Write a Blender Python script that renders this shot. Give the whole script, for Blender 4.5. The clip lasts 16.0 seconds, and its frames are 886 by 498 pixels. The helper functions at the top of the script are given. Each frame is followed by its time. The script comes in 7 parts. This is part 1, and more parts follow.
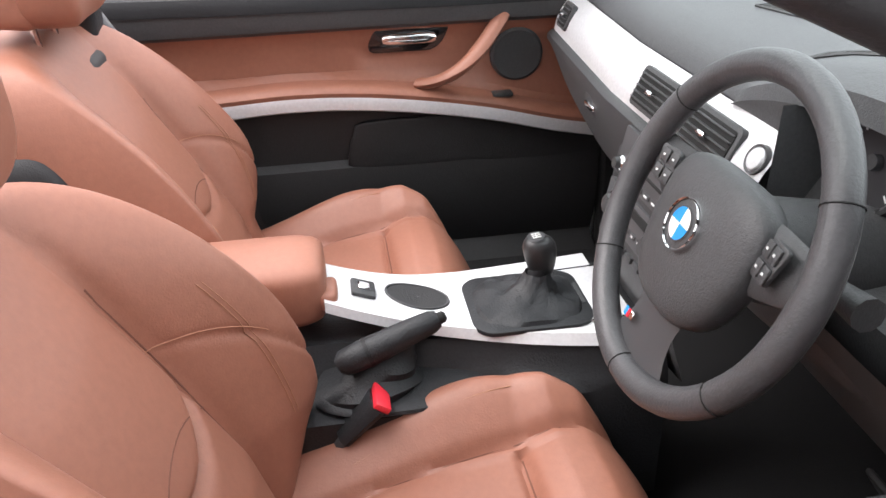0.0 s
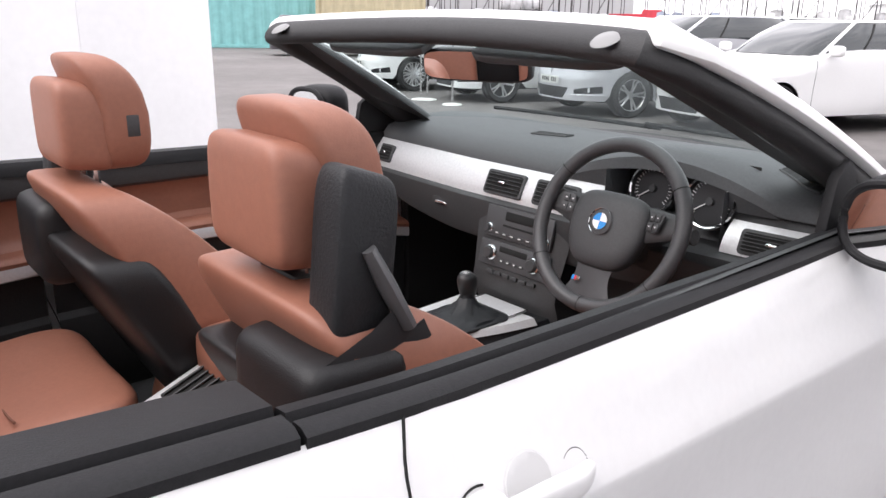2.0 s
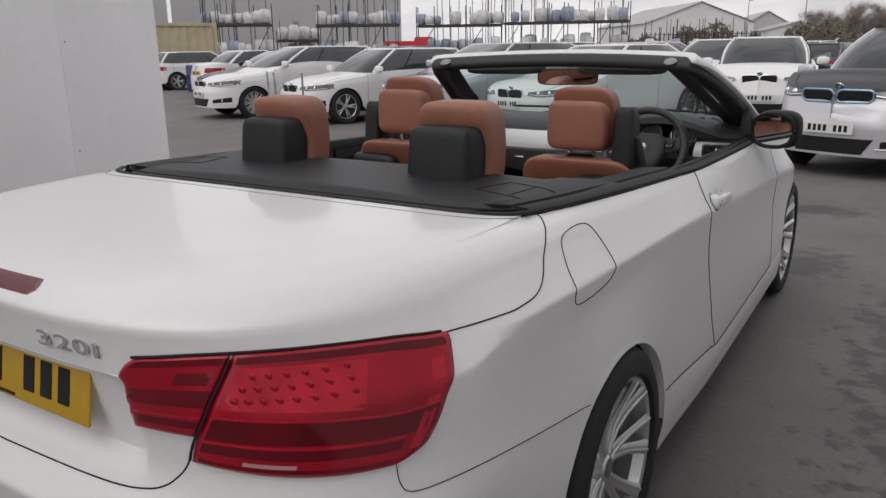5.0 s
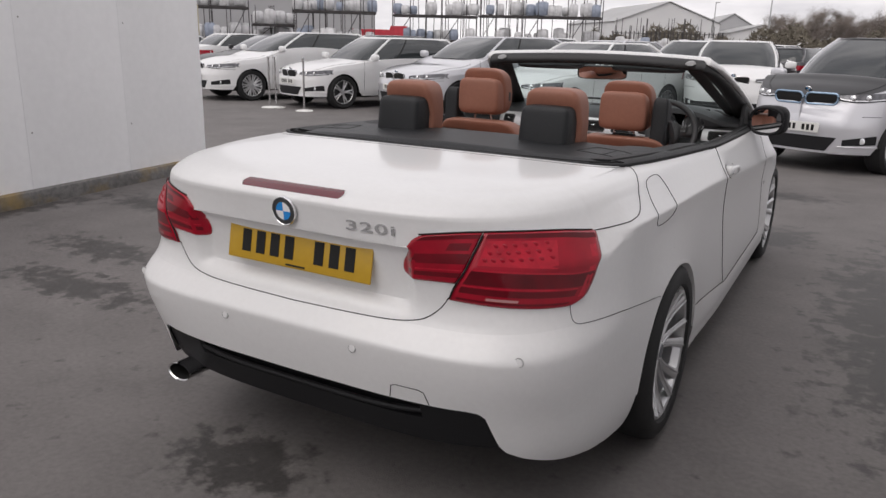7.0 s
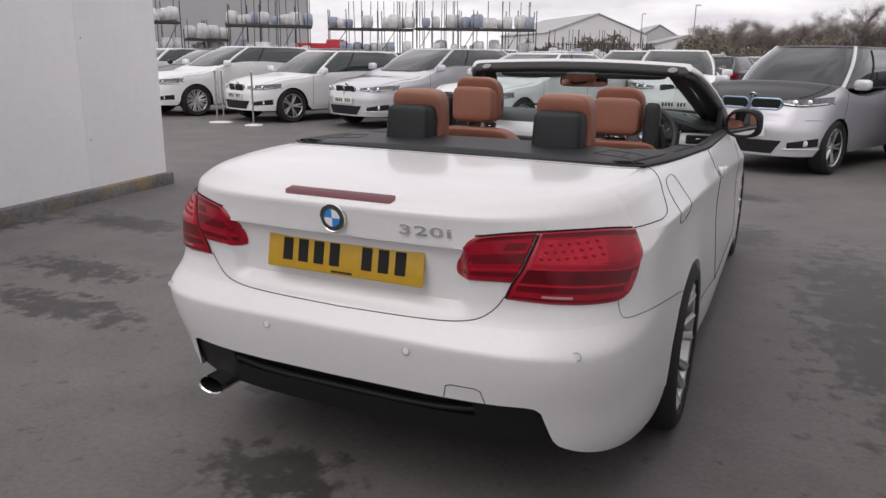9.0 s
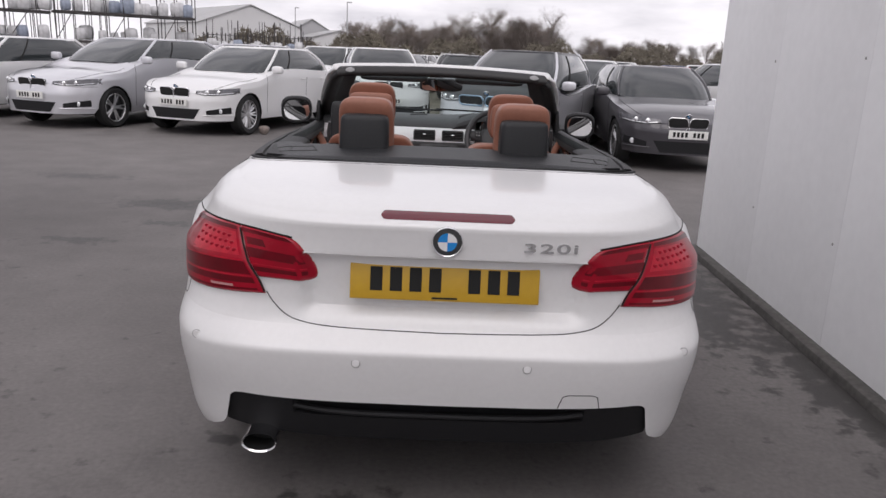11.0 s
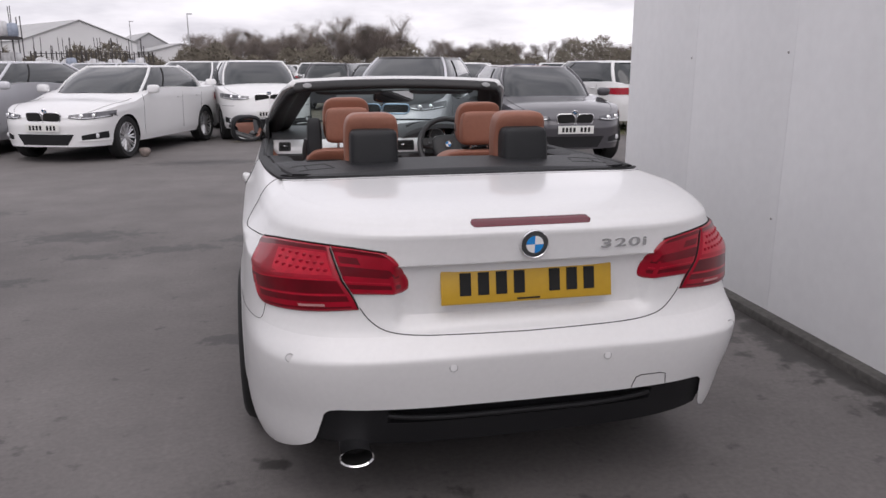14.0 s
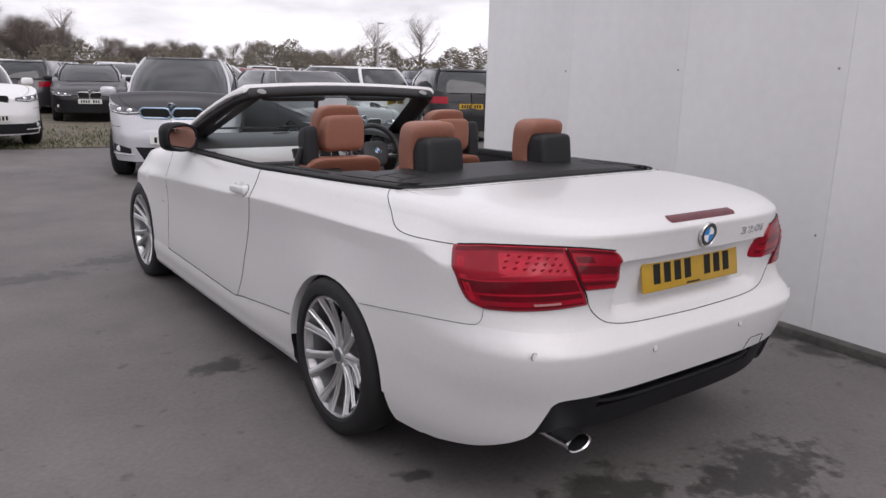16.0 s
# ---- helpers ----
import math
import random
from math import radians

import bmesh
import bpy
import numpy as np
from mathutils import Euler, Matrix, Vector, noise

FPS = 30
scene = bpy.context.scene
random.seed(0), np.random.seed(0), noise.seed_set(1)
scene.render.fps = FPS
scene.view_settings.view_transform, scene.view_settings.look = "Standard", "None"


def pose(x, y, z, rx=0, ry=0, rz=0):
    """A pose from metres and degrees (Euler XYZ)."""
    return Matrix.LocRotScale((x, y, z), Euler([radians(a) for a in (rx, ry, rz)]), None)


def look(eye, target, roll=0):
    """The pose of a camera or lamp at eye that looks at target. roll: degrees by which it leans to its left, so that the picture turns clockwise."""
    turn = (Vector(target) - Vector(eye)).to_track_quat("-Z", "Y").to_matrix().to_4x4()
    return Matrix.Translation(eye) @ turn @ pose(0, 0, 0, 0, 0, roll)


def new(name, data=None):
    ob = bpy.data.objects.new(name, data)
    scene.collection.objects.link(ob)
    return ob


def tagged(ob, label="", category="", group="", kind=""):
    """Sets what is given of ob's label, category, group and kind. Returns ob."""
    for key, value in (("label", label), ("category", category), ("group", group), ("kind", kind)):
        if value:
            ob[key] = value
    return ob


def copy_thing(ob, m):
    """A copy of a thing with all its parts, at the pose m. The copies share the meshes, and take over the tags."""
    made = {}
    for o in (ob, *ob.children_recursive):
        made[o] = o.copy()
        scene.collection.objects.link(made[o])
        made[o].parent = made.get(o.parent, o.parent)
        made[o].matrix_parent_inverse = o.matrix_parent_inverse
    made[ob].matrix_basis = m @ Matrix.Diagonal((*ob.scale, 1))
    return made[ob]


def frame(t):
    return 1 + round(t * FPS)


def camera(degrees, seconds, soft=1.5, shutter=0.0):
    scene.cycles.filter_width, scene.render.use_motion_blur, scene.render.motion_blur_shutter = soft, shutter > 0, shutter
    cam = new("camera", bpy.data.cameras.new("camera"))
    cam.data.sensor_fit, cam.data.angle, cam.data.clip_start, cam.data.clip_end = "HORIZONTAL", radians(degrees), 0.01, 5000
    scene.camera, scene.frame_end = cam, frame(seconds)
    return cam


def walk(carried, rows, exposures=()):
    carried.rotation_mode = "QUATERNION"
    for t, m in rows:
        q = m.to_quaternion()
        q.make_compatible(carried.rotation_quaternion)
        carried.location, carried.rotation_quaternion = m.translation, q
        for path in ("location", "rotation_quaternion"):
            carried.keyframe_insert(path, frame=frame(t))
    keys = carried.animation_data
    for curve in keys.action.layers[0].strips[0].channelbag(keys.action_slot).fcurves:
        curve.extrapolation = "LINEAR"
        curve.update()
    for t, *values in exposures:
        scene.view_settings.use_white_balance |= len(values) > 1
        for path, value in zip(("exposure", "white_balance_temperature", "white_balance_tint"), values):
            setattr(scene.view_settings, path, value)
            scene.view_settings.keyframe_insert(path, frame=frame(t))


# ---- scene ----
cam = camera(61.3, 16.0)
PATH = [
    (0, (0.992, 2.388, 1.28), (-0.733, 2.63, 0.297), -1.8),
    (0.5, (1.04, 2.264, 1.292), (-0.649, 2.812, 0.372), -0.5),
    (1, (1.167, 2.094, 1.325), (-0.515, 2.866, 0.568), -1.9),
    (1.5, (1.241, 1.818, 1.317), (-0.358, 2.842, 0.689), 0.1),
    (2, (1.295, 1.474, 1.318), (-0.153, 2.724, 0.734), 0.8),
    (2.5, (1.355, 1.176, 1.369), (0.015, 2.532, 0.763), -0.2),
    (3, (1.326, 0.828, 1.346), (0.117, 2.324, 0.799), 0.2),
    (3.5, (1.343, 0.496, 1.343), (0.209, 2.059, 0.823), 1.4),
    (4, (1.354, 0.144, 1.342), (0.248, 1.722, 0.807), 0.7),
    (4.5, (1.319, -0.228, 1.347), (0.283, 1.397, 0.814), -0.7),
    (5, (1.383, -0.593, 1.352), (0.352, 1.04, 0.835), -0.8),
    (5.2, (1.397, -0.703, 1.36), (0.361, 0.924, 0.834), -0.8),
    (7.3, (1.363, -1.553, 1.381), (0.429, 0.135, 0.848), 1.4),
    (7.5, (1.365, -1.557, 1.381), (0.438, 0.137, 0.858), 1.0),
    (8, (1.362, -1.555, 1.378), (0.439, 0.138, 0.846), 1.0),
    (8.5, (1.336, -1.547, 1.372), (0.422, 0.153, 0.848), 1.1),
    (9, (1.123, -1.697, 1.362), (0.317, 0.062, 0.855), 0.8),
    (9.5, (0.84, -1.803, 1.378), (0.232, 0.035, 0.876), 1.6),
    (10, (0.519, -1.834, 1.386), (0.131, 0.06, 0.875), 0.7),
    (10.2, (0.371, -1.881, 1.387), (0.103, 0.04, 0.894), 1.6),
    (12.3, (-0.27, -1.906, 1.399), (-0.067, 0.013, 0.876), 1.5),
    (12.5, (-0.265, -1.909, 1.4), (-0.056, 0.011, 0.88), 1.4),
    (13, (-0.264, -1.907, 1.401), (-0.048, 0.013, 0.887), 1.1),
    (13.5, (-0.362, -1.906, 1.399), (-0.098, 0.012, 0.898), 2.1),
    (14, (-0.681, -1.931, 1.407), (-0.274, -0.032, 0.928), -0.0),
    (14.5, (-0.991, -1.829, 1.384), (-0.428, 0.032, 0.915), 0.4),
    (15, (-1.411, -1.73, 1.394), (-0.663, 0.067, 0.931), 1.7),
    (15.5, (-1.817, -1.614, 1.413), (-0.852, 0.077, 0.953), 1.7),
    (16, (-2.143, -1.425, 1.417), (-0.993, 0.146, 0.957), 1.5),
]
LIGHT = [(0, 2.2, 6550, 13), (0.5, 2.15, 6550, 13), (1, 2.1, 6500, 16), (1.5, 1.9, 6450, 15), (2, 1.4, 6500, 14), (2.5, 1.1, 6550, 11), (3, 0.8, 6600, 9), (3.5, 0.5, 6600, 9), (4, 0.25, 6600, 10), (4.5, 0.05, 6600, 11), (5.2, -0.05, 6600, 11), (7.3, 0.15, 6650, 13), (9, 0.15, 6600, 14), (12.5, 0.15, 6450, 16), (16, 0.2, 6450, 16)]
walk(cam, [(t, look(eye, target, roll)) for t, eye, target, roll in PATH], LIGHT)

# ---- world, sun, exposure ----
world = bpy.data.worlds.new("overcast_sky")
scene.world = world
world.use_nodes = True
wn, wl = world.node_tree.nodes, world.node_tree.links
wn.clear()
w_out, w_bg = wn.new("ShaderNodeOutputWorld"), wn.new("ShaderNodeBackground")
w_sky = wn.new("ShaderNodeTexSky")
w_sky.sky_type, w_sky.sun_disc = "NISHITA", False
w_sky.sun_elevation, w_sky.sun_rotation = radians(48), radians(160)
w_sky.dust_density, w_sky.air_density = 4.0, 1.0
w_tc, w_map, w_noise = wn.new("ShaderNodeTexCoord"), wn.new("ShaderNodeMapping"), wn.new("ShaderNodeTexNoise")
w_map.inputs["Scale"].default_value = (2.2, 2.2, 9.0)
w_noise.inputs["Scale"].default_value, w_noise.inputs["Detail"].default_value = 1.6, 7.0
w_noise.inputs["Roughness"].default_value = 0.55
w_ramp = wn.new("ShaderNodeValToRGB")
w_ramp.color_ramp.elements[0].position, w_ramp.color_ramp.elements[0].color = 0.36, (6.5, 6.5, 6.9, 1)
w_ramp.color_ramp.elements[1].position, w_ramp.color_ramp.elements[1].color = 0.64, (11.4, 11.3, 11.5, 1)
w_mix = wn.new("ShaderNodeMix")
w_mix.data_type = "RGBA"
w_mix.inputs[0].default_value = 0.93
wl.new(w_tc.outputs["Generated"], w_map.inputs["Vector"])
wl.new(w_map.outputs["Vector"], w_noise.inputs["Vector"])
wl.new(w_noise.outputs["Fac"], w_ramp.inputs["Fac"])
wl.new(w_sky.outputs["Color"], w_mix.inputs[6])
wl.new(w_ramp.outputs["Color"], w_mix.inputs[7])
wl.new(w_mix.outputs[2], w_bg.inputs["Color"])
wl.new(w_bg.outputs["Background"], w_out.inputs["Surface"])
w_bg.inputs["Strength"].default_value = 0.095
sun = new("sun", bpy.data.lights.new("sun", "SUN"))
sun.data.energy, sun.data.angle, sun.data.color = 0.8, radians(50), (1.0, 0.97, 0.93)
sun.matrix_world = look((-3, -8, 14), (0, 2, 0))


# ---- materials ----
def mat(name, color, rough=0.5, metal=0.0, grain=0.0, grain_scale=200.0, blotch=0.0, blotch_scale=3.0,
        bump=0.0, bump_scale=300.0, coat=0.0, spec=0.5, random_tint=0.0):
    m = bpy.data.materials.new(name)
    m.use_nodes = True
    n, l = m.node_tree.nodes, m.node_tree.links
    p = n["Principled BSDF"]
    p.inputs["Roughness"].default_value, p.inputs["Metallic"].default_value = rough, metal
    p.inputs["Coat Weight"].default_value, p.inputs["Coat Roughness"].default_value = coat, 0.04
    p.inputs["Specular IOR Level"].default_value = spec
    p.inputs["Base Color"].default_value = (*color, 1)
    tc = n.new("ShaderNodeTexCoord")
    out = None
    if grain or blotch:
        rgb = n.new("ShaderNodeRGB")
        rgb.outputs[0].default_value = (*color, 1)
        out = rgb.outputs[0]
        for amount, scale in ((grain, grain_scale), (blotch, blotch_scale)):
            if not amount:
                continue
            tex = n.new("ShaderNodeTexNoise")
            tex.inputs["Scale"].default_value, tex.inputs["Detail"].default_value = scale, 5
            l.new(tc.outputs["Object"], tex.inputs["Vector"])
            mr = n.new("ShaderNodeMapRange")
            mr.inputs["From Min"].default_value, mr.inputs["From Max"].default_value = 0.3, 0.7
            mr.inputs["To Min"].default_value, mr.inputs["To Max"].default_value = 1 - amount, 1 + amount
            l.new(tex.outputs["Fac"], mr.inputs["Value"])
            mx = n.new("ShaderNodeMix")
            mx.data_type, mx.blend_type = "RGBA", "MULTIPLY"
            mx.inputs[0].default_value = 1
            l.new(out, mx.inputs[6])
            l.new(mr.outputs["Result"], mx.inputs[7])
            out = mx.outputs[2]
        l.new(out, p.inputs["Base Color"])
    if bump:
        tex = n.new("ShaderNodeTexNoise")
        tex.inputs["Scale"].default_value, tex.inputs["Detail"].default_value = bump_scale, 3
        l.new(tc.outputs["Object"], tex.inputs["Vector"])
        b = n.new("ShaderNodeBump")
        b.inputs["Strength"].default_value, b.inputs["Distance"].default_value = bump, 0.002
        l.new(tex.outputs["Fac"], b.inputs["Height"])
        l.new(b.outputs["Normal"], p.inputs["Normal"])
    return m


def glass_mat(name, tint, alpha=0.0, rough=0.0):
    """Clear glazing: mostly lets light through, with a mirror-like sheen."""
    m = bpy.data.materials.new(name)
    m.use_nodes = True
    n, l = m.node_tree.nodes, m.node_tree.links
    n.clear()
    o, t, g, mx, f = (n.new(k) for k in ("ShaderNodeOutputMaterial", "ShaderNodeBsdfTransparent", "ShaderNodeBsdfGlossy", "ShaderNodeMixShader", "ShaderNodeFresnel"))
    t.inputs["Color"].default_value = (*tint, 1)
    g.inputs["Roughness"].default_value = rough
    f.inputs["IOR"].default_value = 1.5
    l.new(f.outputs["Fac"], mx.inputs["Fac"])
    l.new(t.outputs["BSDF"], mx.inputs[1])
    l.new(g.outputs["BSDF"], mx.inputs[2])
    l.new(mx.outputs["Shader"], o.inputs["Surface"])
    return m


white_paint = mat("white_paint", (0.76, 0.76, 0.76), 0.32, coat=0.38, grain=0.015, grain_scale=60, blotch=0.02, blotch_scale=1.5)
black_trim = mat("black_trim", (0.013, 0.013, 0.0145), 0.55, spec=0.24, grain=0.15, bump=0.25, bump_scale=500)
dark_gap = mat("panel_gap", (0.006, 0.006, 0.006), 0.8)
shell_black = mat("seat_shell_black", (0.012, 0.012, 0.013), 0.45, spec=0.35, grain=0.12, bump=0.3, bump_scale=420)
soft_black = mat("soft_black_plastic", (0.045, 0.046, 0.048), 0.5, grain=0.12, bump=0.35, bump_scale=420)
grain_black = mat("grained_black_leather", (0.016, 0.017, 0.019), 0.5, spec=0.35, grain=0.15, bump=0.5, bump_scale=260)
carpet_black = mat("black_carpet", (0.012, 0.012, 0.013), 0.95, grain=0.35, grain_scale=350, bump=0.8, bump_scale=500)
# Paler than soft_black: the dash top's sheen is put into the colour.
dash_black_sheen = mat("dash_black_sheen", (0.068, 0.070, 0.074), 0.6, grain=0.10, bump=0.35, bump_scale=420)
tan_leather = mat("tan_leather", (0.292, 0.122, 0.080), 0.48, grain=0.05, grain_scale=90, blotch=0.07, blotch_scale=5, bump=0.16, bump_scale=330)
tan_seam = mat("tan_seam", (0.15, 0.058, 0.036), 0.7)
tan_thread = mat("tan_thread", (0.40, 0.19, 0.115), 0.7)
brushed_alu = mat("brushed_aluminium", (0.70, 0.70, 0.71), 0.42, metal=0.35, grain=0.06, grain_scale=160)
chrome = mat("chrome", (0.85, 0.85, 0.86), 0.08, metal=1.0)
mirror_mat = mat("mirror_glass", (0.9, 0.9, 0.9), 0.01, metal=1.0)
rubber = mat("tyre_rubber", (0.0117, 0.0117, 0.0123), 0.75, grain=0.2, blotch=0.15, bump=0.3, bump_scale=120)
rim_silver = mat("rim_silver", (0.62, 0.62, 0.63), 0.28, metal=0.8, blotch=0.05, blotch_scale=8)
lamp_red = mat("lamp_red", (0.32, 0.002, 0.016), 0.30, coat=0.55, spec=0.15, blotch=0.22, blotch_scale=9)
lamp_red_dark = mat("lamp_red_dark", (0.125, 0.001, 0.007), 0.30, coat=0.55, spec=0.15, blotch=0.25, blotch_scale=14)
lamp_red_light = mat("lamp_red_light", (0.47, 0.010, 0.030), 0.3, coat=0.55, spec=0.15, blotch=0.2, blotch_scale=30)
brake_red = mat("brake_light_red", (0.12, 0.012, 0.022), 0.2, coat=0.5)
plate_yellow = mat("plate_yellow", (0.50, 0.30, 0.02), 0.35, grain=0.04, grain_scale=40)
plate_white = mat("plate_white", (0.75, 0.75, 0.72), 0.4)
plate_blue = mat("plate_blue", (0.02, 0.09, 0.45), 0.4)
badge_blue = mat("badge_blue", (0.02, 0.25, 0.65), 0.25)
badge_white = mat("badge_white", (0.8, 0.8, 0.8), 0.25)
print_white = mat("print_white", (0.7, 0.7, 0.7), 0.5)
screen_glass = glass_mat("windscreen_glass", (0.82, 0.92, 0.905))
red_plastic = mat("red_plastic", (0.75, 0.03, 0.05), 0.35)
wall_white = mat("white_cladding", (0.80, 0.80, 0.805), 0.45, grain=0.02, grain_scale=14, blotch=0.05, blotch_scale=0.8)


def streaks(m, low, scale):
    """Runs a coating down in faint vertical streaks."""
    n, l = m.node_tree.nodes, m.node_tree.links
    p = n["Principled BSDF"]
    old = p.inputs["Base Color"].links[0].from_socket
    tc, mp, tex, mr, mx = n.new("ShaderNodeTexCoord"), n.new("ShaderNodeMapping"), n.new("ShaderNodeTexNoise"), n.new("ShaderNodeMapRange"), n.new("ShaderNodeMix")
    mp.inputs["Scale"].default_value = scale
    tex.inputs["Scale"].default_value, tex.inputs["Detail"].default_value = 1.0, 6
    mr.inputs["From Min"].default_value, mr.inputs["From Max"].default_value = 0.30, 0.52
    mr.inputs["To Min"].default_value, mr.inputs["To Max"].default_value = low, 1.0
    mx.data_type, mx.blend_type = "RGBA", "MULTIPLY"
    mx.inputs[0].default_value = 1
    l.new(tc.outputs["Object"], mp.inputs["Vector"])
    l.new(mp.outputs["Vector"], tex.inputs["Vector"])
    l.new(tex.outputs["Fac"], mr.inputs["Value"])
    l.new(old, mx.inputs[6])
    l.new(mr.outputs["Result"], mx.inputs[7])
    l.new(mx.outputs[2], p.inputs["Base Color"])
    return m


streaks(wall_white, 0.955, (1.3, 1.3, 0.16))
# dark for damp, and for the shade between car and wall put into the colour
concrete = mat("concrete_kerb", (0.085, 0.080, 0.075), 0.9, grain=0.25, grain_scale=30, blotch=0.35, blotch_scale=2.0, bump=0.6, bump_scale=60)



def stained_concrete():
    """Concrete with yellow-brown lichen stains."""
    m = mat("stained_concrete", (0.16, 0.155, 0.15), 0.9, grain=0.25, grain_scale=30, blotch=0.3, blotch_scale=2.0, bump=0.6, bump_scale=60)
    n, l = m.node_tree.nodes, m.node_tree.links
    p = n["Principled BSDF"]
    old = p.inputs["Base Color"].links[0].from_socket
    tc, tex, mr, mx = n.new("ShaderNodeTexCoord"), n.new("ShaderNodeTexNoise"), n.new("ShaderNodeMapRange"), n.new("ShaderNodeMix")
    tex.inputs["Scale"].default_value, tex.inputs["Detail"].default_value = 3.6, 7
    mr.inputs["From Min"].default_value, mr.inputs["From Max"].default_value = 0.47, 0.72
    mx.data_type = "RGBA"
    mx.inputs[7].default_value = (0.27, 0.19, 0.075, 1)
    l.new(tc.outputs["Object"], tex.inputs["Vector"])
    l.new(tex.outputs["Fac"], mr.inputs["Value"])
    l.new(mr.outputs["Result"], mx.inputs[0])
    l.new(old, mx.inputs[6])
    l.new(mx.outputs[2], p.inputs["Base Color"])
    return m


stained_kerb = stained_concrete()


def asphalt_mat():
    m = mat("asphalt", (0.085, 0.081, 0.080), 0.75, bump=0.7, bump_scale=160)
    n, l = m.node_tree.nodes, m.node_tree.links
    p = n["Principled BSDF"]
    tc = n.new("ShaderNodeTexCoord")

    def noise_fac(scale, lo, hi, a, b, detail=6, rough=0.6):
        tex = n.new("ShaderNodeTexNoise")
        tex.inputs["Scale"].default_value, tex.inputs["Detail"].default_value = scale, detail
        tex.inputs["Roughness"].default_value = rough
        l.new(tc.outputs["Object"], tex.inputs["Vector"])
        mr = n.new("ShaderNodeMapRange")
        mr.inputs["From Min"].default_value, mr.inputs["From Max"].default_value = lo, hi
        mr.inputs["To Min"].default_value, mr.inputs["To Max"].default_value = a, b
        l.new(tex.outputs["Fac"], mr.inputs["Value"])
        return mr.outputs["Result"]

    damp = noise_fac(0.85, 0.58, 0.72, 0.0, 0.5)
    spots = noise_fac(3.1, 0.69, 0.74, 0.0, 0.8, 4)
    broad = noise_fac(0.35, 0.3, 0.7, 0.76, 1.20)
    fine = noise_fac(45, 0.3, 0.7, 0.88, 1.12, 4)
    # damp places behind the car and along the walls: centre and half-sizes, broken up by noise
    places = [(-0.30, 0.10, 0.45, 0.30), (0.32, -0.10, 0.55, 0.30), (-0.76, 0.60, 0.16, 0.09), (-2.38, 0.95, 0.95, 0.30), (1.60, 2.1, 0.35, 0.55),
              (1.44, 3.6, 0.35, 0.22), (-1.0, 1.94, 0.28, 0.16), (-1.5, 4.1, 0.6, 0.22), (-2.34, 4.7, 0.8, 0.35), (1.85, 1.2, 0.30, 2.2), (1.9, -1.5, 0.25, 1.2),
              (-3.6, 2.6, 1.1, 0.35), (-4.35, 1.0, 0.25, 3.0), (1.62, 2.9, 0.55, 2.4), (-2.9, 1.5, 0.9, 0.3), (0.9, 4.5, 0.4, 0.6),
              (-2.56, 3.32, 0.45, 0.16), (-2.1, 3.95, 0.5, 0.14), (-3.7, 5.95, 0.8, 0.25), (-0.95, 4.36, 0.5, 0.2), (1.56, 2.07, 0.28, 0.7), (0.7, 6.3, 0.9, 0.4), (-1.7, 9.6, 1.6, 0.5)]
    cover = None
    for cx, cy, rx, ry in places:
        mp = n.new("ShaderNodeMapping")
        mp.vector_type = "TEXTURE"
        mp.inputs["Location"].default_value, mp.inputs["Scale"].default_value = (cx, cy, 0), (rx, ry, 1)
        gr = n.new("ShaderNodeTexGradient")
        gr.gradient_type = "SPHERICAL"
        l.new(tc.outputs["Object"], mp.inputs["Vector"])
        l.new(mp.outputs["Vector"], gr.inputs["Vector"])
        if cover is None:
            cover = gr.outputs["Fac"]
        else:
            top = n.new("ShaderNodeMath")
            top.operation = "MAXIMUM"
            l.new(cover, top.inputs[0])
            l.new(gr.outputs["Fac"], top.inputs[1])
            cover = top.outputs[0]
    rag = noise_fac(9.0, 0.0, 1.0, 0.0, 1.0, 6, 0.60)
    add = n.new("ShaderNodeMath")
    add.operation = "MULTIPLY_ADD"
    add.inputs[1].default_value = 0.36
    l.new(cover, add.inputs[0])
    l.new(rag, add.inputs[2])
    place = n.new("ShaderNodeMapRange")
    place.inputs["From Min"].default_value, place.inputs["From Max"].default_value = 0.62, 0.74
    l.new(add.outputs[0], place.inputs["Value"])
    first = n.new("ShaderNodeMath")
    first.operation = "MAXIMUM"
    l.new(damp, first.inputs[0])
    l.new(spots, first.inputs[1])
    wet = n.new("ShaderNodeMath")
    wet.operation = "MAXIMUM"
    l.new(first.outputs[0], wet.inputs[0])
    l.new(place.outputs["Result"], wet.inputs[1])
    mx = n.new("ShaderNodeMix")
    mx.data_type = "RGBA"
    mx.inputs[6].default_value, mx.inputs[7].default_value = (0.158, 0.147, 0.143, 1), (0.060, 0.056, 0.054, 1)
    l.new(wet.outputs[0], mx.inputs[0])
    out = mx.outputs[2]
    mid_ = noise_fac(2.4, 0.3, 0.7, 0.90, 1.10)
    for f in (broad, mid_, fine):
        k = n.new("ShaderNodeMix")
        k.data_type, k.blend_type = "RGBA", "MULTIPLY"
        k.inputs[0].default_value = 1
        l.new(out, k.inputs[6])
        l.new(f, k.inputs[7])
        out = k.outputs[2]
    l.new(out, p.inputs["Base Color"])
    r = n.new("ShaderNodeMapRange")
    r.inputs["To Min"].default_value, r.inputs["To Max"].default_value = 0.75, 0.52
    l.new(wet.outputs[0], r.inputs["Value"])
    l.new(r.outputs["Result"], p.inputs["Roughness"])
    p.inputs["Specular IOR Level"].default_value = 0.35
    return m


asphalt = asphalt_mat()


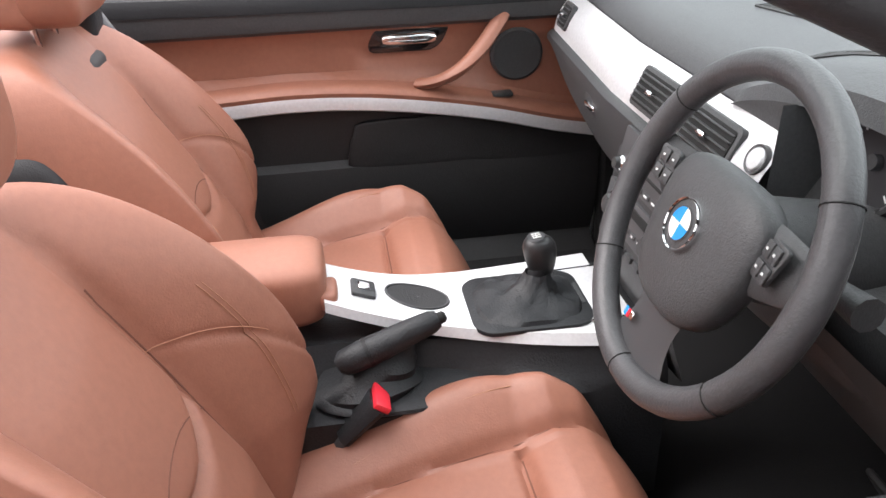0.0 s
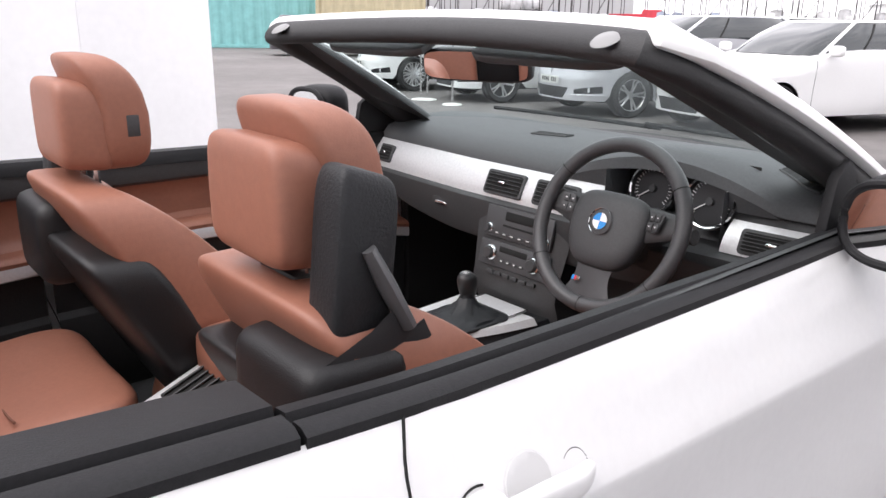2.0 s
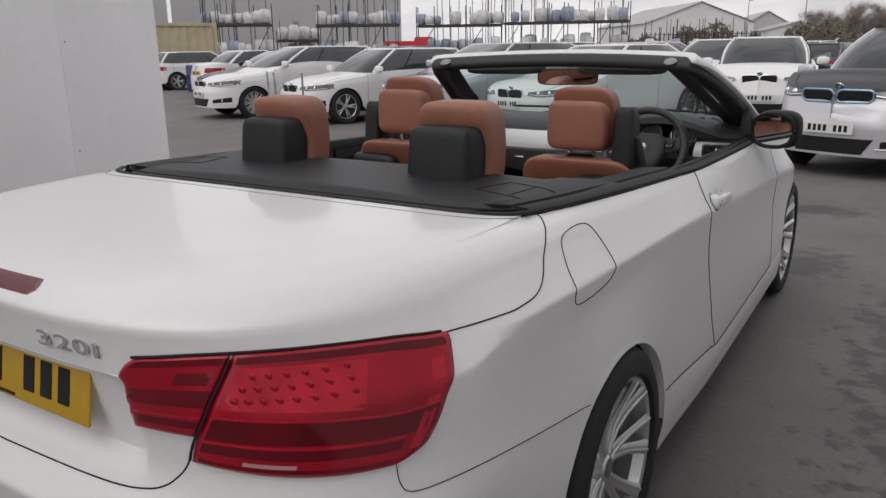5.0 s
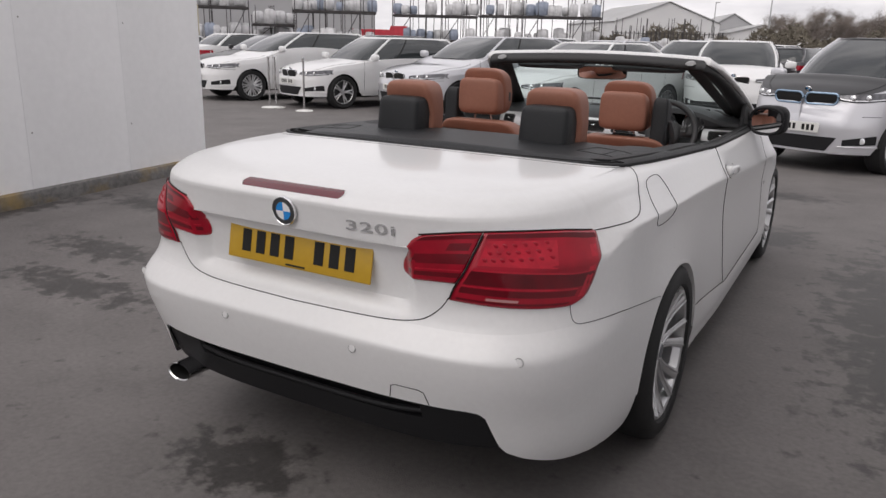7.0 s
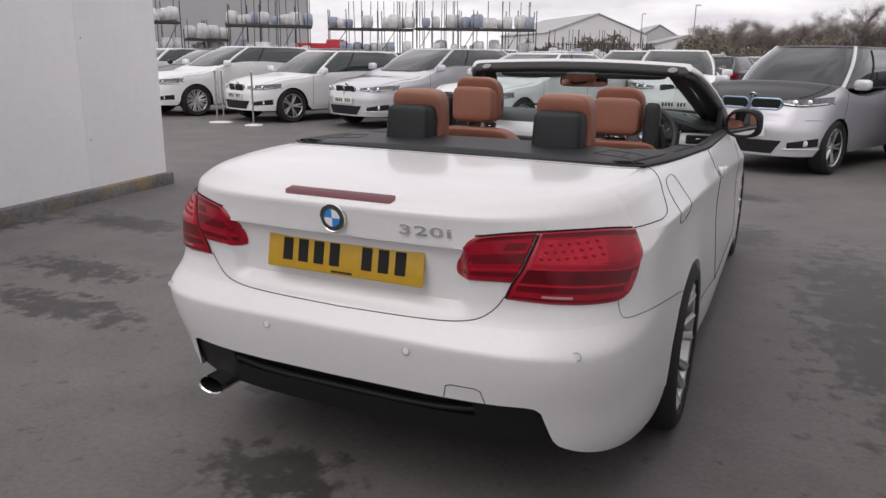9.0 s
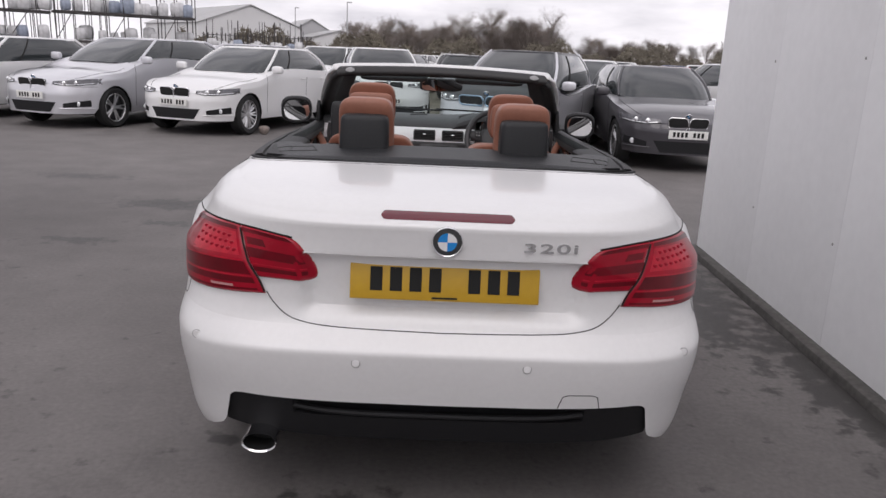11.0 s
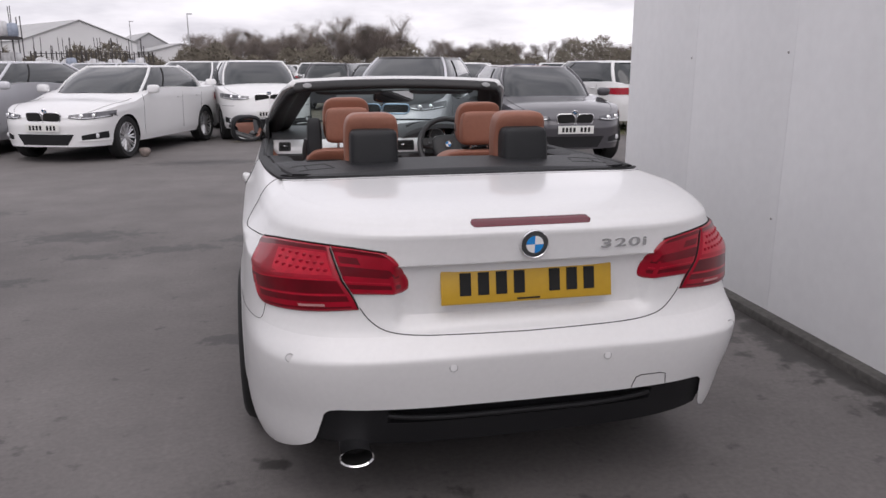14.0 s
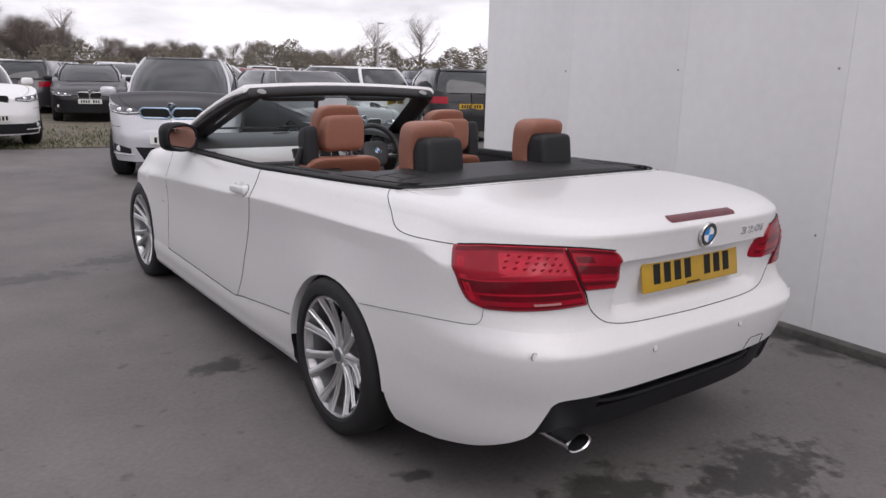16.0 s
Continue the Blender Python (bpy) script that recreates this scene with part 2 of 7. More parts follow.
# ---- mesh helpers ----
def finish(name, bm, material, smooth=True, angle=40):
    bmesh.ops.recalc_face_normals(bm, faces=bm.faces)
    me = bpy.data.meshes.new(name)
    if smooth:
        for e in bm.edges:
            if len(e.link_faces) == 2 and e.calc_face_angle(0) > radians(angle):
                e.smooth = False
        for f in bm.faces:
            f.smooth = True
    bm.to_mesh(me)
    bm.free()
    me.materials.append(material)
    return me


def part(name, bm, material, parent=None, label="", smooth=True, angle=40):
    ob = new(name, finish(name, bm, material, smooth, angle))
    if parent is not None:
        ob.parent = parent
    if label:
        ob["label"] = label
    return ob


def thing(name, at, label, category, group="", kind=""):
    e = new(name)
    e.empty_display_size = 0.1
    e.matrix_world = at if isinstance(at, Matrix) else Matrix.Translation(at)
    return tagged(e, label, category, group, kind)


def grid(fn, us, vs, close_u=False, flip=False, bm=None):
    """A sheet of quads over fn(u, v)."""
    bm = bm or bmesh.new()
    rows = [[bm.verts.new(fn(u, v)) for v in vs] for u in us]
    n = len(us)
    for i in range(n if close_u else n - 1):
        a, b = rows[i], rows[(i + 1) % n]
        for j in range(len(vs) - 1):
            bm.faces.new((a[j], a[j + 1], b[j + 1], b[j]))
    return bm


def span(a, b, n):
    return [a + (b - a) * i / n for i in range(n + 1)]


def table(pairs):
    xs, ys = [p[0] for p in pairs], [p[1] for p in pairs]
    return lambda v: float(np.interp(v, xs, ys))


def smooth_table(pairs):
    """Monotone-ish cubic through the pairs."""
    xs, ys = np.array([p[0] for p in pairs], float), np.array([p[1] for p in pairs], float)
    d = np.gradient(ys, xs)

    def f(v):
        v = min(max(v, xs[0]), xs[-1])
        i = min(max(int(np.searchsorted(xs, v)) - 1, 0), len(xs) - 2)
        h = xs[i + 1] - xs[i]
        t = (v - xs[i]) / h
        return float((2 * t**3 - 3 * t**2 + 1) * ys[i] + (t**3 - 2 * t**2 + t) * h * d[i] + (3 * t**2 - 2 * t**3) * ys[i + 1] + (t**3 - t**2) * h * d[i + 1])
    return f


def box(sx, sy, sz, r=0.005, seg=2, at=(0, 0, 0), bm=None, rot=None):
    """A box with rounded edges, centred at a place."""
    b = bmesh.new()
    bmesh.ops.create_cube(b, size=1)
    bmesh.ops.scale(b, vec=(sx, sy, sz), verts=b.verts)
    if r:
        bmesh.ops.bevel(b, geom=list(b.edges), offset=min(r, 0.49 * min(sx, sy, sz)), segments=seg, profile=0.5, affect="EDGES")
    if rot is not None:
        bmesh.ops.rotate(b, cent=(0, 0, 0), matrix=Euler([radians(a) for a in rot]).to_matrix(), verts=b.verts)
    bmesh.ops.translate(b, vec=at, verts=b.verts)
    return join(bm, b)


def join(bm, other):
    if bm is None:
        return other
    me = bpy.data.meshes.new("tmp")
    other.to_mesh(me)
    other.free()
    bm.from_mesh(me)
    bpy.data.meshes.remove(me)
    return bm


def tube(pts, r, n=8, closed=False, bm=None, flat=1.0, up=(0, 0, 1), cap=True):
    """A round or flattened rod along points; r may be a list."""
    bm = bm or bmesh.new()
    pts = [Vector(p) for p in pts]
    m = len(pts)
    rs = r if isinstance(r, (list, tuple)) else [r] * m
    rings = []
    for i, p in enumerate(pts):
        a = pts[i - 1] if (i or closed) else p
        b = pts[(i + 1) % m] if (i < m - 1 or closed) else p
        d = (b - a).normalized()
        s = d.cross(Vector(up))
        s = s.normalized() if s.length > 1e-4 else d.orthogonal().normalized()
        t = s.cross(d)
        rings.append([bm.verts.new(p + rs[i] * (math.cos(2 * math.pi * k / n) * s + flat * math.sin(2 * math.pi * k / n) * t)) for k in range(n)])
    for i in range(m if closed else m - 1):
        a, b = rings[i], rings[(i + 1) % m]
        for k in range(n):
            bm.faces.new((a[k], a[(k + 1) % n], b[(k + 1) % n], b[k]))
    if not closed and cap:
        bm.faces.new(rings[0][::-1])
        bm.faces.new(rings[-1])
    return bm


def lathe(profile, n=32, axis="X", bm=None):
    """Turns (radius, along) pairs about an axis."""
    def fn(a, j):
        r, h = profile[j]
        c, s = r * math.cos(a), r * math.sin(a)
        return (h, c, s) if axis == "X" else (c, h, s) if axis == "Y" else (c, s, h)
    return grid(fn, [2 * math.pi * k / n for k in range(n)], list(range(len(profile))), close_u=True, bm=bm)


def prism(outline, depth, bm=None, r=0.0):
    """An outline in x, z pushed back along y from 0 to depth."""
    b = bmesh.new()
    vs = [b.verts.new((x, 0, z)) for x, z in outline]
    f = b.faces.new(vs)
    got = bmesh.ops.extrude_face_region(b, geom=[f])
    bmesh.ops.translate(b, vec=(0, depth, 0), verts=[v for v in got["geom"] if isinstance(v, bmesh.types.BMVert)])
    bmesh.ops.recalc_face_normals(b, faces=b.faces)
    if r:
        bmesh.ops.bevel(b, geom=[e for e in b.edges if abs(e.verts[0].co.y - e.verts[1].co.y) < 1e-5], offset=r, segments=2, profile=0.5, affect="EDGES")
    return join(bm, b)


def spow(v, e):
    return math.copysign(abs(v) ** e, v)


def puff(a, b, c, e1=0.4, e2=0.4, nu=28, nv=16, shape=None, bm=None, even=0):
    """A padded block: a superellipsoid with half-sizes a, b, c, then shape(x, y, z)."""
    def fn(u, v):
        x, y, z = a * spow(math.cos(v), e1) * spow(math.cos(u), e2), b * spow(math.cos(v), e1) * spow(math.sin(u), e2), c * spow(math.sin(v), e1)
        return shape(x, y, z) if shape else (x, y, z)
    us, vs = [2 * math.pi * k / nu for k in range(nu)], span(-math.pi / 2 + 1e-3, math.pi / 2 - 1e-3, nv)
    if even:
        # even steps across the broad faces, close ones round the edges
        half = span(0, 0.93, even) + [0.95, 0.965, 0.978, 0.988, 0.995]
        xs = [1.0] + half[::-1] + [-v for v in half[1:]] + [-1.0]
        front = [math.acos(math.copysign(abs(x) ** (1 / e2), x)) for x in xs]
        us = front + [2 * math.pi - u for u in front[1:-1]][::-1]
        vs = [math.asin(math.copysign(min(1 - 1e-6, abs(z)) ** (1 / e1), z)) for z in [-1.0] + [-v for v in half[:0:-1]] + half + [1.0]]
    bm = grid(fn, us, vs, close_u=True, bm=bm)
    bmesh.ops.remove_doubles(bm, verts=bm.verts, dist=1e-5)
    bmesh.ops.holes_fill(bm, edges=[e for e in bm.edges if len(e.link_faces) == 1], sides=0)
    return bm


def rounded(w, h, r, n=5, skew=0.0):
    """A rounded rectangle's outline in x, z, centred."""
    pts = []
    for cx, cz, a0 in ((w / 2 - r, h / 2 - r, 0), (-w / 2 + r, h / 2 - r, 90), (-w / 2 + r, -h / 2 + r, 180), (w / 2 - r, -h / 2 + r, 270)):
        for k in range(n + 1):
            a = radians(a0 + 90 * k / n)
            z = cz + r * math.sin(a)
            pts.append((cx + r * math.cos(a) + skew * z, z))
    return pts


def bar_text(parent, material, w, h, at, turn, groups=(4, 3), name="bar"):
    """Plain bars in place of a plate's characters."""
    count = sum(groups) + len(groups) - 1
    step = w / count
    x = -w / 2 + step / 2
    for g, k in enumerate(groups):
        for _ in range(k):
            o = part(name, box(step * 0.62, 0.002, h, 0.0005, 1), material, parent)
            o.matrix_local = Matrix.Translation(at) @ turn @ Matrix.Translation((x, 0, 0))
            x += step
        x += step


# ---- ground and walls ----
ground = part("ground", grid(lambda u, v: (u, v, 0), [-900, -60, -25, -12, -6, 0, 6, 12, 25, 60, 900], [-900, -60, -12, -6, 0, 6, 12, 25, 60, 900]), asphalt)
tagged(ground, "worn grey asphalt yard with damp patches", "ground", kind="structure")


def clad_wall(name, foot, run, length, height, thick, label, inward, kerb_h, kerb_m=None):
    """A panelled wall from a foot point along a direction, with a concrete kerb at its base."""
    d = Vector(run).normalized()
    side = Vector(inward).normalized()
    base = Matrix(((d.x, side.x, 0, foot[0]), (d.y, side.y, 0, foot[1]), (0, 0, 1, 0), (0, 0, 0, 1)))
    w = thing(name, base, label, "wall", kind="structure")
    core = part("core", box(length - 0.02, thick, height, 0.004, 1, at=(length / 2, -thick / 2 - 0.006, height / 2)), wall_white, w)
    n = int(length / 1.15) + 1
    pw = length / n
    shared = finish("panel", box(pw - 0.0012, 0.012, height - 0.02, 0.0006, 1), wall_white)
    for k in range(n):
        p = new("panel", shared)
        p.parent = w
        p.location = (pw * (k + 0.5), 0.0, height / 2)
        for z in (0.55, 1.45, 2.35):
            s = new("screw", screw_mesh)
            s.parent = w
            s.location = (pw * (k + 1) - 0.05, 0.008, z + 0.02 * (k % 3))
    kerb = part("kerb", box(length + 0.05, 0.10, 0.13, 0.012, 2, at=(length / 2, 0.03, kerb_h - 0.065)), kerb_m or concrete, w)
    return w


screw_mesh = finish("screw", lathe([(0.0, 0.004), (0.006, 0.003), (0.008, 0.0)], 8, "Y"), mat("screw_grey", (0.35, 0.34, 0.33), 0.5, metal=0.5))
clad_wall("wall_right", (2.07, 3.75), (-0.045, -1, 0), 9.5, 4.2, 0.3, "white metal-clad wall on a low concrete kerb", (-1, 0.045, 0), 0.05)
clad_wall("wall_left", (-4.78, 4.17), (0.12, -1, 0), 9.5, 4.2, 0.3, "white metal-clad wall on a low stained concrete kerb", (1, 0.12, 0), 0.115, stained_kerb)

# ---- the white convertible ----
half_w = smooth_table([(0.18, 0.848), (0.26, 0.868), (0.34, 0.873), (0.45, 0.870), (0.55, 0.864), (0.65, 0.859), (0.72, 0.859), (0.78, 0.863), (0.815, 0.8655), (0.828, 0.866), (0.838, 0.862), (0.87, 0.846), (0.92, 0.823), (0.955, 0.805), (0.982, 0.780), (0.994, 0.758), (1.0, 0.735)])
rear_y = smooth_table([(0.18, 0.15), (0.28, 0.085), (0.36, 0.060), (0.43, 0.041), (0.5, 0.021), (0.57, 0.004), (0.592, 0.0), (0.600, 0.0), (0.612, 0.009), (0.635, 0.028), (0.655, 0.046), (0.70, 0.060), (0.745, 0.057), (0.80, 0.046), (0.86, 0.034), (0.90, 0.027), (0.93, 0.021), (0.948, 0.0175), (0.954, 0.018), (0.961, 0.024), (0.972, 0.042), (0.985, 0.066), (0.993, 0.090), (1.0, 0.125)])
corner_n = table([(0.2, 4.3), (0.4, 4.7), (0.55, 5.4), (0.62, 5.5), (0.72, 4.8), (0.83, 4.3), (0.9, 4.0), (1.0, 4.0)])
taper_k = table([(0.2, 0.03), (0.5, 0.023), (0.6, 0.025), (0.72, 0.027), (0.83, 0.031), (0.87, 0.039), (0.92, 0.047), (1.0, 0.055)])
front_y = table([(0.15, 4.50), (0.3, 4.60), (0.55, 4.62), (0.70, 4.56), (0.85, 4.45), (1.0, 4.3)])
REAR_C, FRONT_C = 1.0, 3.55
R_AX, F_AX, WHEEL_R = 1.05, 3.81, 0.320
ARCH_R, ARCH_Z = 0.362, 0.300
# beltline: top of the painted side
belt = smooth_table([(0.0, 1.0), (0.8, 1.0), (1.3, 0.982), (1.9, 0.960), (2.6, 0.946), (3.15, 0.938), (3.5, 0.905), (3.9, 0.86), (4.3, 0.79), (4.62, 0.70)])
belt_ref = table([(0.8, 1.0), (1.3, 0.980), (1.9, 0.968), (3.1, 0.966), (3.6, 0.99), (4.6, 0.99)])
crease = table([(0.3, 0.860), (0.45, 0.876), (0.75, 0.870), (0.95, 0.864), (1.2, 0.859), (1.5, 0.852), (1.7, 0.843), (1.85, 0.835), (2.1, 0.818), (2.6, 0.788), (3.1, 0.760), (4.0, 0.70), (4.62, 0.58)])


def body_x(y, z):
    """Half-width of the painted skin at a station and height."""
    zz = min(float(np.interp(z, (0.18, 0.40, crease(y), belt(y)), (0.18, 0.40, 0.828, belt_ref(y)))), 1.0)
    k = min(1.0, max(0.0, (y - 0.42) / 0.14))
    zz = zz * k + min(z, 1.0) * (1 - k)
    w = half_w(zz)
    if y < 1.9:
        w *= 1 - taper_k(zz) * (1.9 - y) / 0.9
    if y > 2.9:
        w *= 1 - 0.03 * (y - 2.9) ** 2
    # flared wheel arches
    for c in (R_AX, F_AX):
        if abs(y - c) < 0.8:
            w += 0.026 * math.exp(-((y - c) / 0.34) ** 2) * float(np.interp(z, (0.2, 0.32, 0.62, 0.70, 0.80), (0.7, 1, 1, 0.6, 0)))
    if y < 0.85:
        # the bumper's ledge runs round the corner and fades before the wheel
        w += 0.004 * min(1, (0.85 - y) / 0.50) * float(np.interp(zz, (0.45, 0.592, 0.602, 0.66), (0, 1, 1, 0)))
    if y < REAR_C:
        n = corner_n(zz)
        t = min(max((REAR_C - y) / (REAR_C - rear_y(zz)), 0), 1)
        w *= max(0.0, 1 - t**n) ** (1 / n)
    if y > FRONT_C:
        t = min(max((y - FRONT_C) / (front_y(zz) - FRONT_C), 0), 1)
        w *= max(0.0, 1 - t**3.0) ** (1 / 3.0)
    return w


def body_y(x, z):
    """Where the tail's skin lies at a sideways place and height."""
    lo, hi = rear_y(z), REAR_C
    for _ in range(40):
        mid = (lo + hi) / 2
        if body_x(mid, z) < abs(x):
            lo = mid
        else:
            hi = mid
    y = hi
    kx = min(1, max(0, (0.395 - abs(x)) / 0.03))
    kz = min(1, max(0, (z - 0.675) / 0.03)) * min(1, max(0, (0.868 - z) / 0.012))
    return y + 0.030 * kx * kz


def rear_col(s, z):
    """A column of the tail: s from 0 at the middle to 1 at the flank."""
    n = corner_n(z)
    a = s * math.pi / 2
    y = REAR_C - (REAR_C - rear_y(z)) * spow(math.cos(a), 2 / n)
    x = body_x(y, z)
    if s < 0.62:
        y = body_y(x, z)
    return x, y


def front_col(s, z):
    a = s * math.pi / 2
    y = FRONT_C + (front_y(min(1, z + max(0, 1 - belt(3.9)))) - FRONT_C) * spow(math.sin(a), 2 / 3.0)
    return body_x(y, z), y




def arch(y):
    """Height of the wheel arch's edge over a station, or 0 outside."""
    for c in (R_AX, F_AX):
        d = abs(y - c)
        if d < ARCH_R:
            return ARCH_Z + math.sqrt(ARCH_R**2 - d**2) * 0.965
    return 0.0


def sill(y):
    return 0.195 if 1.2 < y < 3.6 else 0.22


skirt_top = table([(1.40, 0.397), (1.95, 0.336), (2.04, 0.316), (3.50, 0.332)])


car = thing("convertible_car", (0, 0, 0), "white two-door convertible with its roof folded down and tan leather seats", "car")


def side_sheet(y0, y1, n, zlo, zhi, rows=22):
    """A painted sheet of the flank between two stations, mirrored later."""
    ys = set(span(y0, y1, n))
    for c in (R_AX, F_AX):
        for k in range(25):
            v = c + (ARCH_R + 0.0001) * math.cos(math.pi * k / 24)
            if y0 <= v <= y1:
                ys.add(v)
    ys = sorted(ys)

    def fn(y, t):
        lo, hi = max(zlo(y), arch(y)), zhi(y)
        if hi < 0.6:
            z = lo + (hi - lo) * t / 2
        else:
            c = min(max(crease(y), lo + 0.02), hi - 0.02)
            z = lo + (c - lo) * t if t < 1 else c + (hi - c) * (t - 1)
        return body_x(y, z), y, z
    return grid(fn, ys, span(0, 2, rows) if rows < 10 else span(0, 0.9, 14) + [0.95, 0.98, 1.0, 1.03, 1.08, 1.16] + span(1.25, 2, 8))


def both(name, make, material, parent, label="", **k):
    """A part on each flank."""
    made = []
    for sx in (1, -1):
        bm = make()
        if sx < 0:
            bmesh.ops.scale(bm, vec=(-1, 1, 1), verts=bm.verts)
        made.append(part(name, bm, material, parent, label, **k))
    return made


split_z = smooth_table([(0.0, 0.655), (0.25, 0.665), (0.36, 0.657), (0.5, 0.642), (0.6, 0.628), (0.7, 0.614), (0.8, 0.60), (0.86, 0.592)])
bumper_lo = table([(0.0, 0.432), (0.30, 0.434), (0.57, 0.440), (0.595, 0.436), (0.612, 0.42), (0.64, 0.33), (0.655, 0.305), (0.69, 0.28), (0.75, 0.245), (0.80, 0.222), (0.85, 0.215)])


# painted panels
def skin_columns(y_end):
    """Columns of the skin from the middle of the tail forwards along the flank."""
    cols = [(v, rear_col(v, 0.65)[1]) for v in span(0, 0.74, 60) + span(0.745, 1.0, 40)]
    cols = [c for c in cols if c[1] < 0.50]
    ys = set(span(0.50, y_end, 16)) | {R_AX - (ARCH_R + 0.0001) * math.cos(math.pi * k / 40) for k in range(21)} | {0.64, 0.66, 0.675}
    return cols + [(None, y) for y in sorted(ys) if 0.50 <= y <= y_end]


def on_column(col, z):
    v, y = col
    if v is None:
        return body_x(y, z), y
    X, Y = rear_col(v, z)
    k = min(1.0, max(0.0, (y - 0.30) / 0.20))
    if k:
        Y += (y - Y) * k
        X = body_x(Y, z)
    return X, Y


def bumper_sheet():
    cols = skin_columns(0.852)

    def fn(i, t):
        y = cols[i][1]
        x = on_column(cols[i], 0.65)[0]
        lo = bumper_lo(x) if y < 0.5 else max(0.215 + 0.12 * max(0, (y - 0.625) / 0.065) ** 2 * (y < 0.69), arch(y))
        hi = max(lo + 0.0005, split_z(y if x > 0.55 else 0.06))
        z = lo + (hi - lo) * t
        return (*on_column(cols[i], z), z)
    return grid(fn, list(range(len(cols))), span(0, 1, 34))


def tail_skin():
    """Boot face, rear corners and the lid's top as one sheet, both sides."""
    bm = bmesh.new()
    cols = skin_columns(1.0)
    vs = span(0, 0.50, 18) + span(0.515, 0.68, 20) + span(0.70, 0.8, 6) + span(0.815, 1, 26) + [1.01, 1.03, 1.06, 1.1, 1.15, 1.22, 1.3, 1.4, 1.5, 1.6, 1.7, 1.8, 1.9, 2.0]

    def fn(i, t):
        y = cols[i][1]
        x = on_column(cols[i], 0.65)[0]
        lo = max(split_z(min(y, 0.86) if x > 0.55 else 0.06), arch(y))
        if t <= 1:
            z = lo + (1.0 - lo) * t
            return (*on_column(cols[i], z), z)
        X, Y = on_column(cols[i], 1.0)
        d = max(0.0, DECK_FRONT(X) - Y) * (t - 1)
        return X, Y + d, 1.0 + 0.014 * (1 - math.exp(-d / 0.08)) * (1 - math.exp(-max(0, 0.735 - X) / 0.10))
    for sx in (1, -1):
        grid(lambda i, t: (lambda p: (sx * p[0], p[1], p[2]))(fn(i, t)), list(range(len(cols))), vs, bm=bm)
    bmesh.ops.remove_doubles(bm, verts=bm.verts, dist=2e-4)
    return bm


DECK_FRONT = lambda x: 0.755 + 0.09 * min(1.1, abs(x) / 0.70) ** 12
both("rear_bumper", bumper_sheet, white_paint, car)
part("boot_lid", tail_skin(), white_paint, car)
both("rear_wing", lambda: side_sheet(1.0, 1.895, 24, lambda y: skirt_top(y) if y > 1.38 else sill(y), belt), white_paint, car)
both("door_skin", lambda: side_sheet(1.895, 3.17, 24, lambda y: skirt_top(y) + 0.002, belt), white_paint, car)
both("front_wing", lambda: side_sheet(3.17, 3.55, 12, sill, belt), white_paint, car)


def skirt_sheet():
    """The flared lower sill, bulging below its seam and tucked under at the foot."""
    def fn(y, t):
        lo, hi = 0.170, skirt_top(y)
        z = hi + (lo - hi) * t
        bulge = 0.008 * math.sin(min(1, t / 0.9) * math.pi) ** 0.7 * min(1, (y - 1.40) / 0.35 + 0.25)
        return body_x(y, max(z, 0.24)) + bulge - 0.015 * max(0, t - 0.85) / 0.15, y, z
    return grid(fn, span(1.40, 3.455, 36), span(0, 0.85, 10) + [0.9, 0.95, 1.0])


both("side_skirt", skirt_sheet, white_paint, car)


def nose_sheet():
    def fn(s, t):
        x, y = front_col(s, 0.55)
        lo = max(0.22, arch(y))
        hi = belt(y)
        z = lo + (hi - lo) * t
        X, Y = front_col(s, z)
        return X, Y, z
    return grid(fn, span(0, 1, 60), span(0, 1, 20))


both("front_bumper", nose_sheet, white_paint, car)

def bonnet():
    def fn(u, v):
        y = 3.22 + 1.28 * v
        xe = body_x(y, belt(y))
        z = belt(y) + 0.055 * (1 - abs(u) ** 2.4) * (1 - 0.5 * v)
        return u * xe, y + 0.06 * (1 - u * u) * v, z
    return grid(fn, span(-1, 1, 30), span(0, 1, 20))


part("bonnet", bonnet(), white_paint, car)


# dark underbody and wheel wells
def well(c, sx):
    def fn(a, t):
        return sx * (0.50 + 0.33 * t), c + 0.364 * math.cos(a), ARCH_Z + 0.350 * math.sin(a)
    bm = grid(fn, span(0, math.pi, 24), [0, 1])
    grid(lambda r, a: (sx * 0.52, c + 0.364 * r * math.cos(a), ARCH_Z + 0.350 * r * math.sin(a)), [0.02, 1], span(-0.2, math.pi + 0.2, 24), bm=bm)
    return bm


for ax in (R_AX, F_AX):
    for sx in (1, -1):
        part("wheel_arch_liner", well(ax, sx), dark_gap, car)
part("underbody", box(1.2, 3.5, 0.06, 0.01, 1, at=(0, 2.5, 0.215)), dark_gap, car)


# seams between the panels
def flowing(pts, n=48):
    """A smooth run through a few places."""
    fs = [smooth_table([(i, p[j]) for i, p in enumerate(pts)]) for j in range(2)]
    return [(fs[0](t), fs[1](t)) for t in span(0, len(pts) - 1, n)]


def seam(pts, r=0.0016, name="panel_gap", mirror=True, material=None):
    for sx in ((1, -1) if mirror else (1,)):
        part(name, tube([(sx * (p[0] + (0.0006 if abs(p[0]) > 0.7 else 0)), p[1], p[2]) for p in pts], r, 6), material or dark_gap, car)


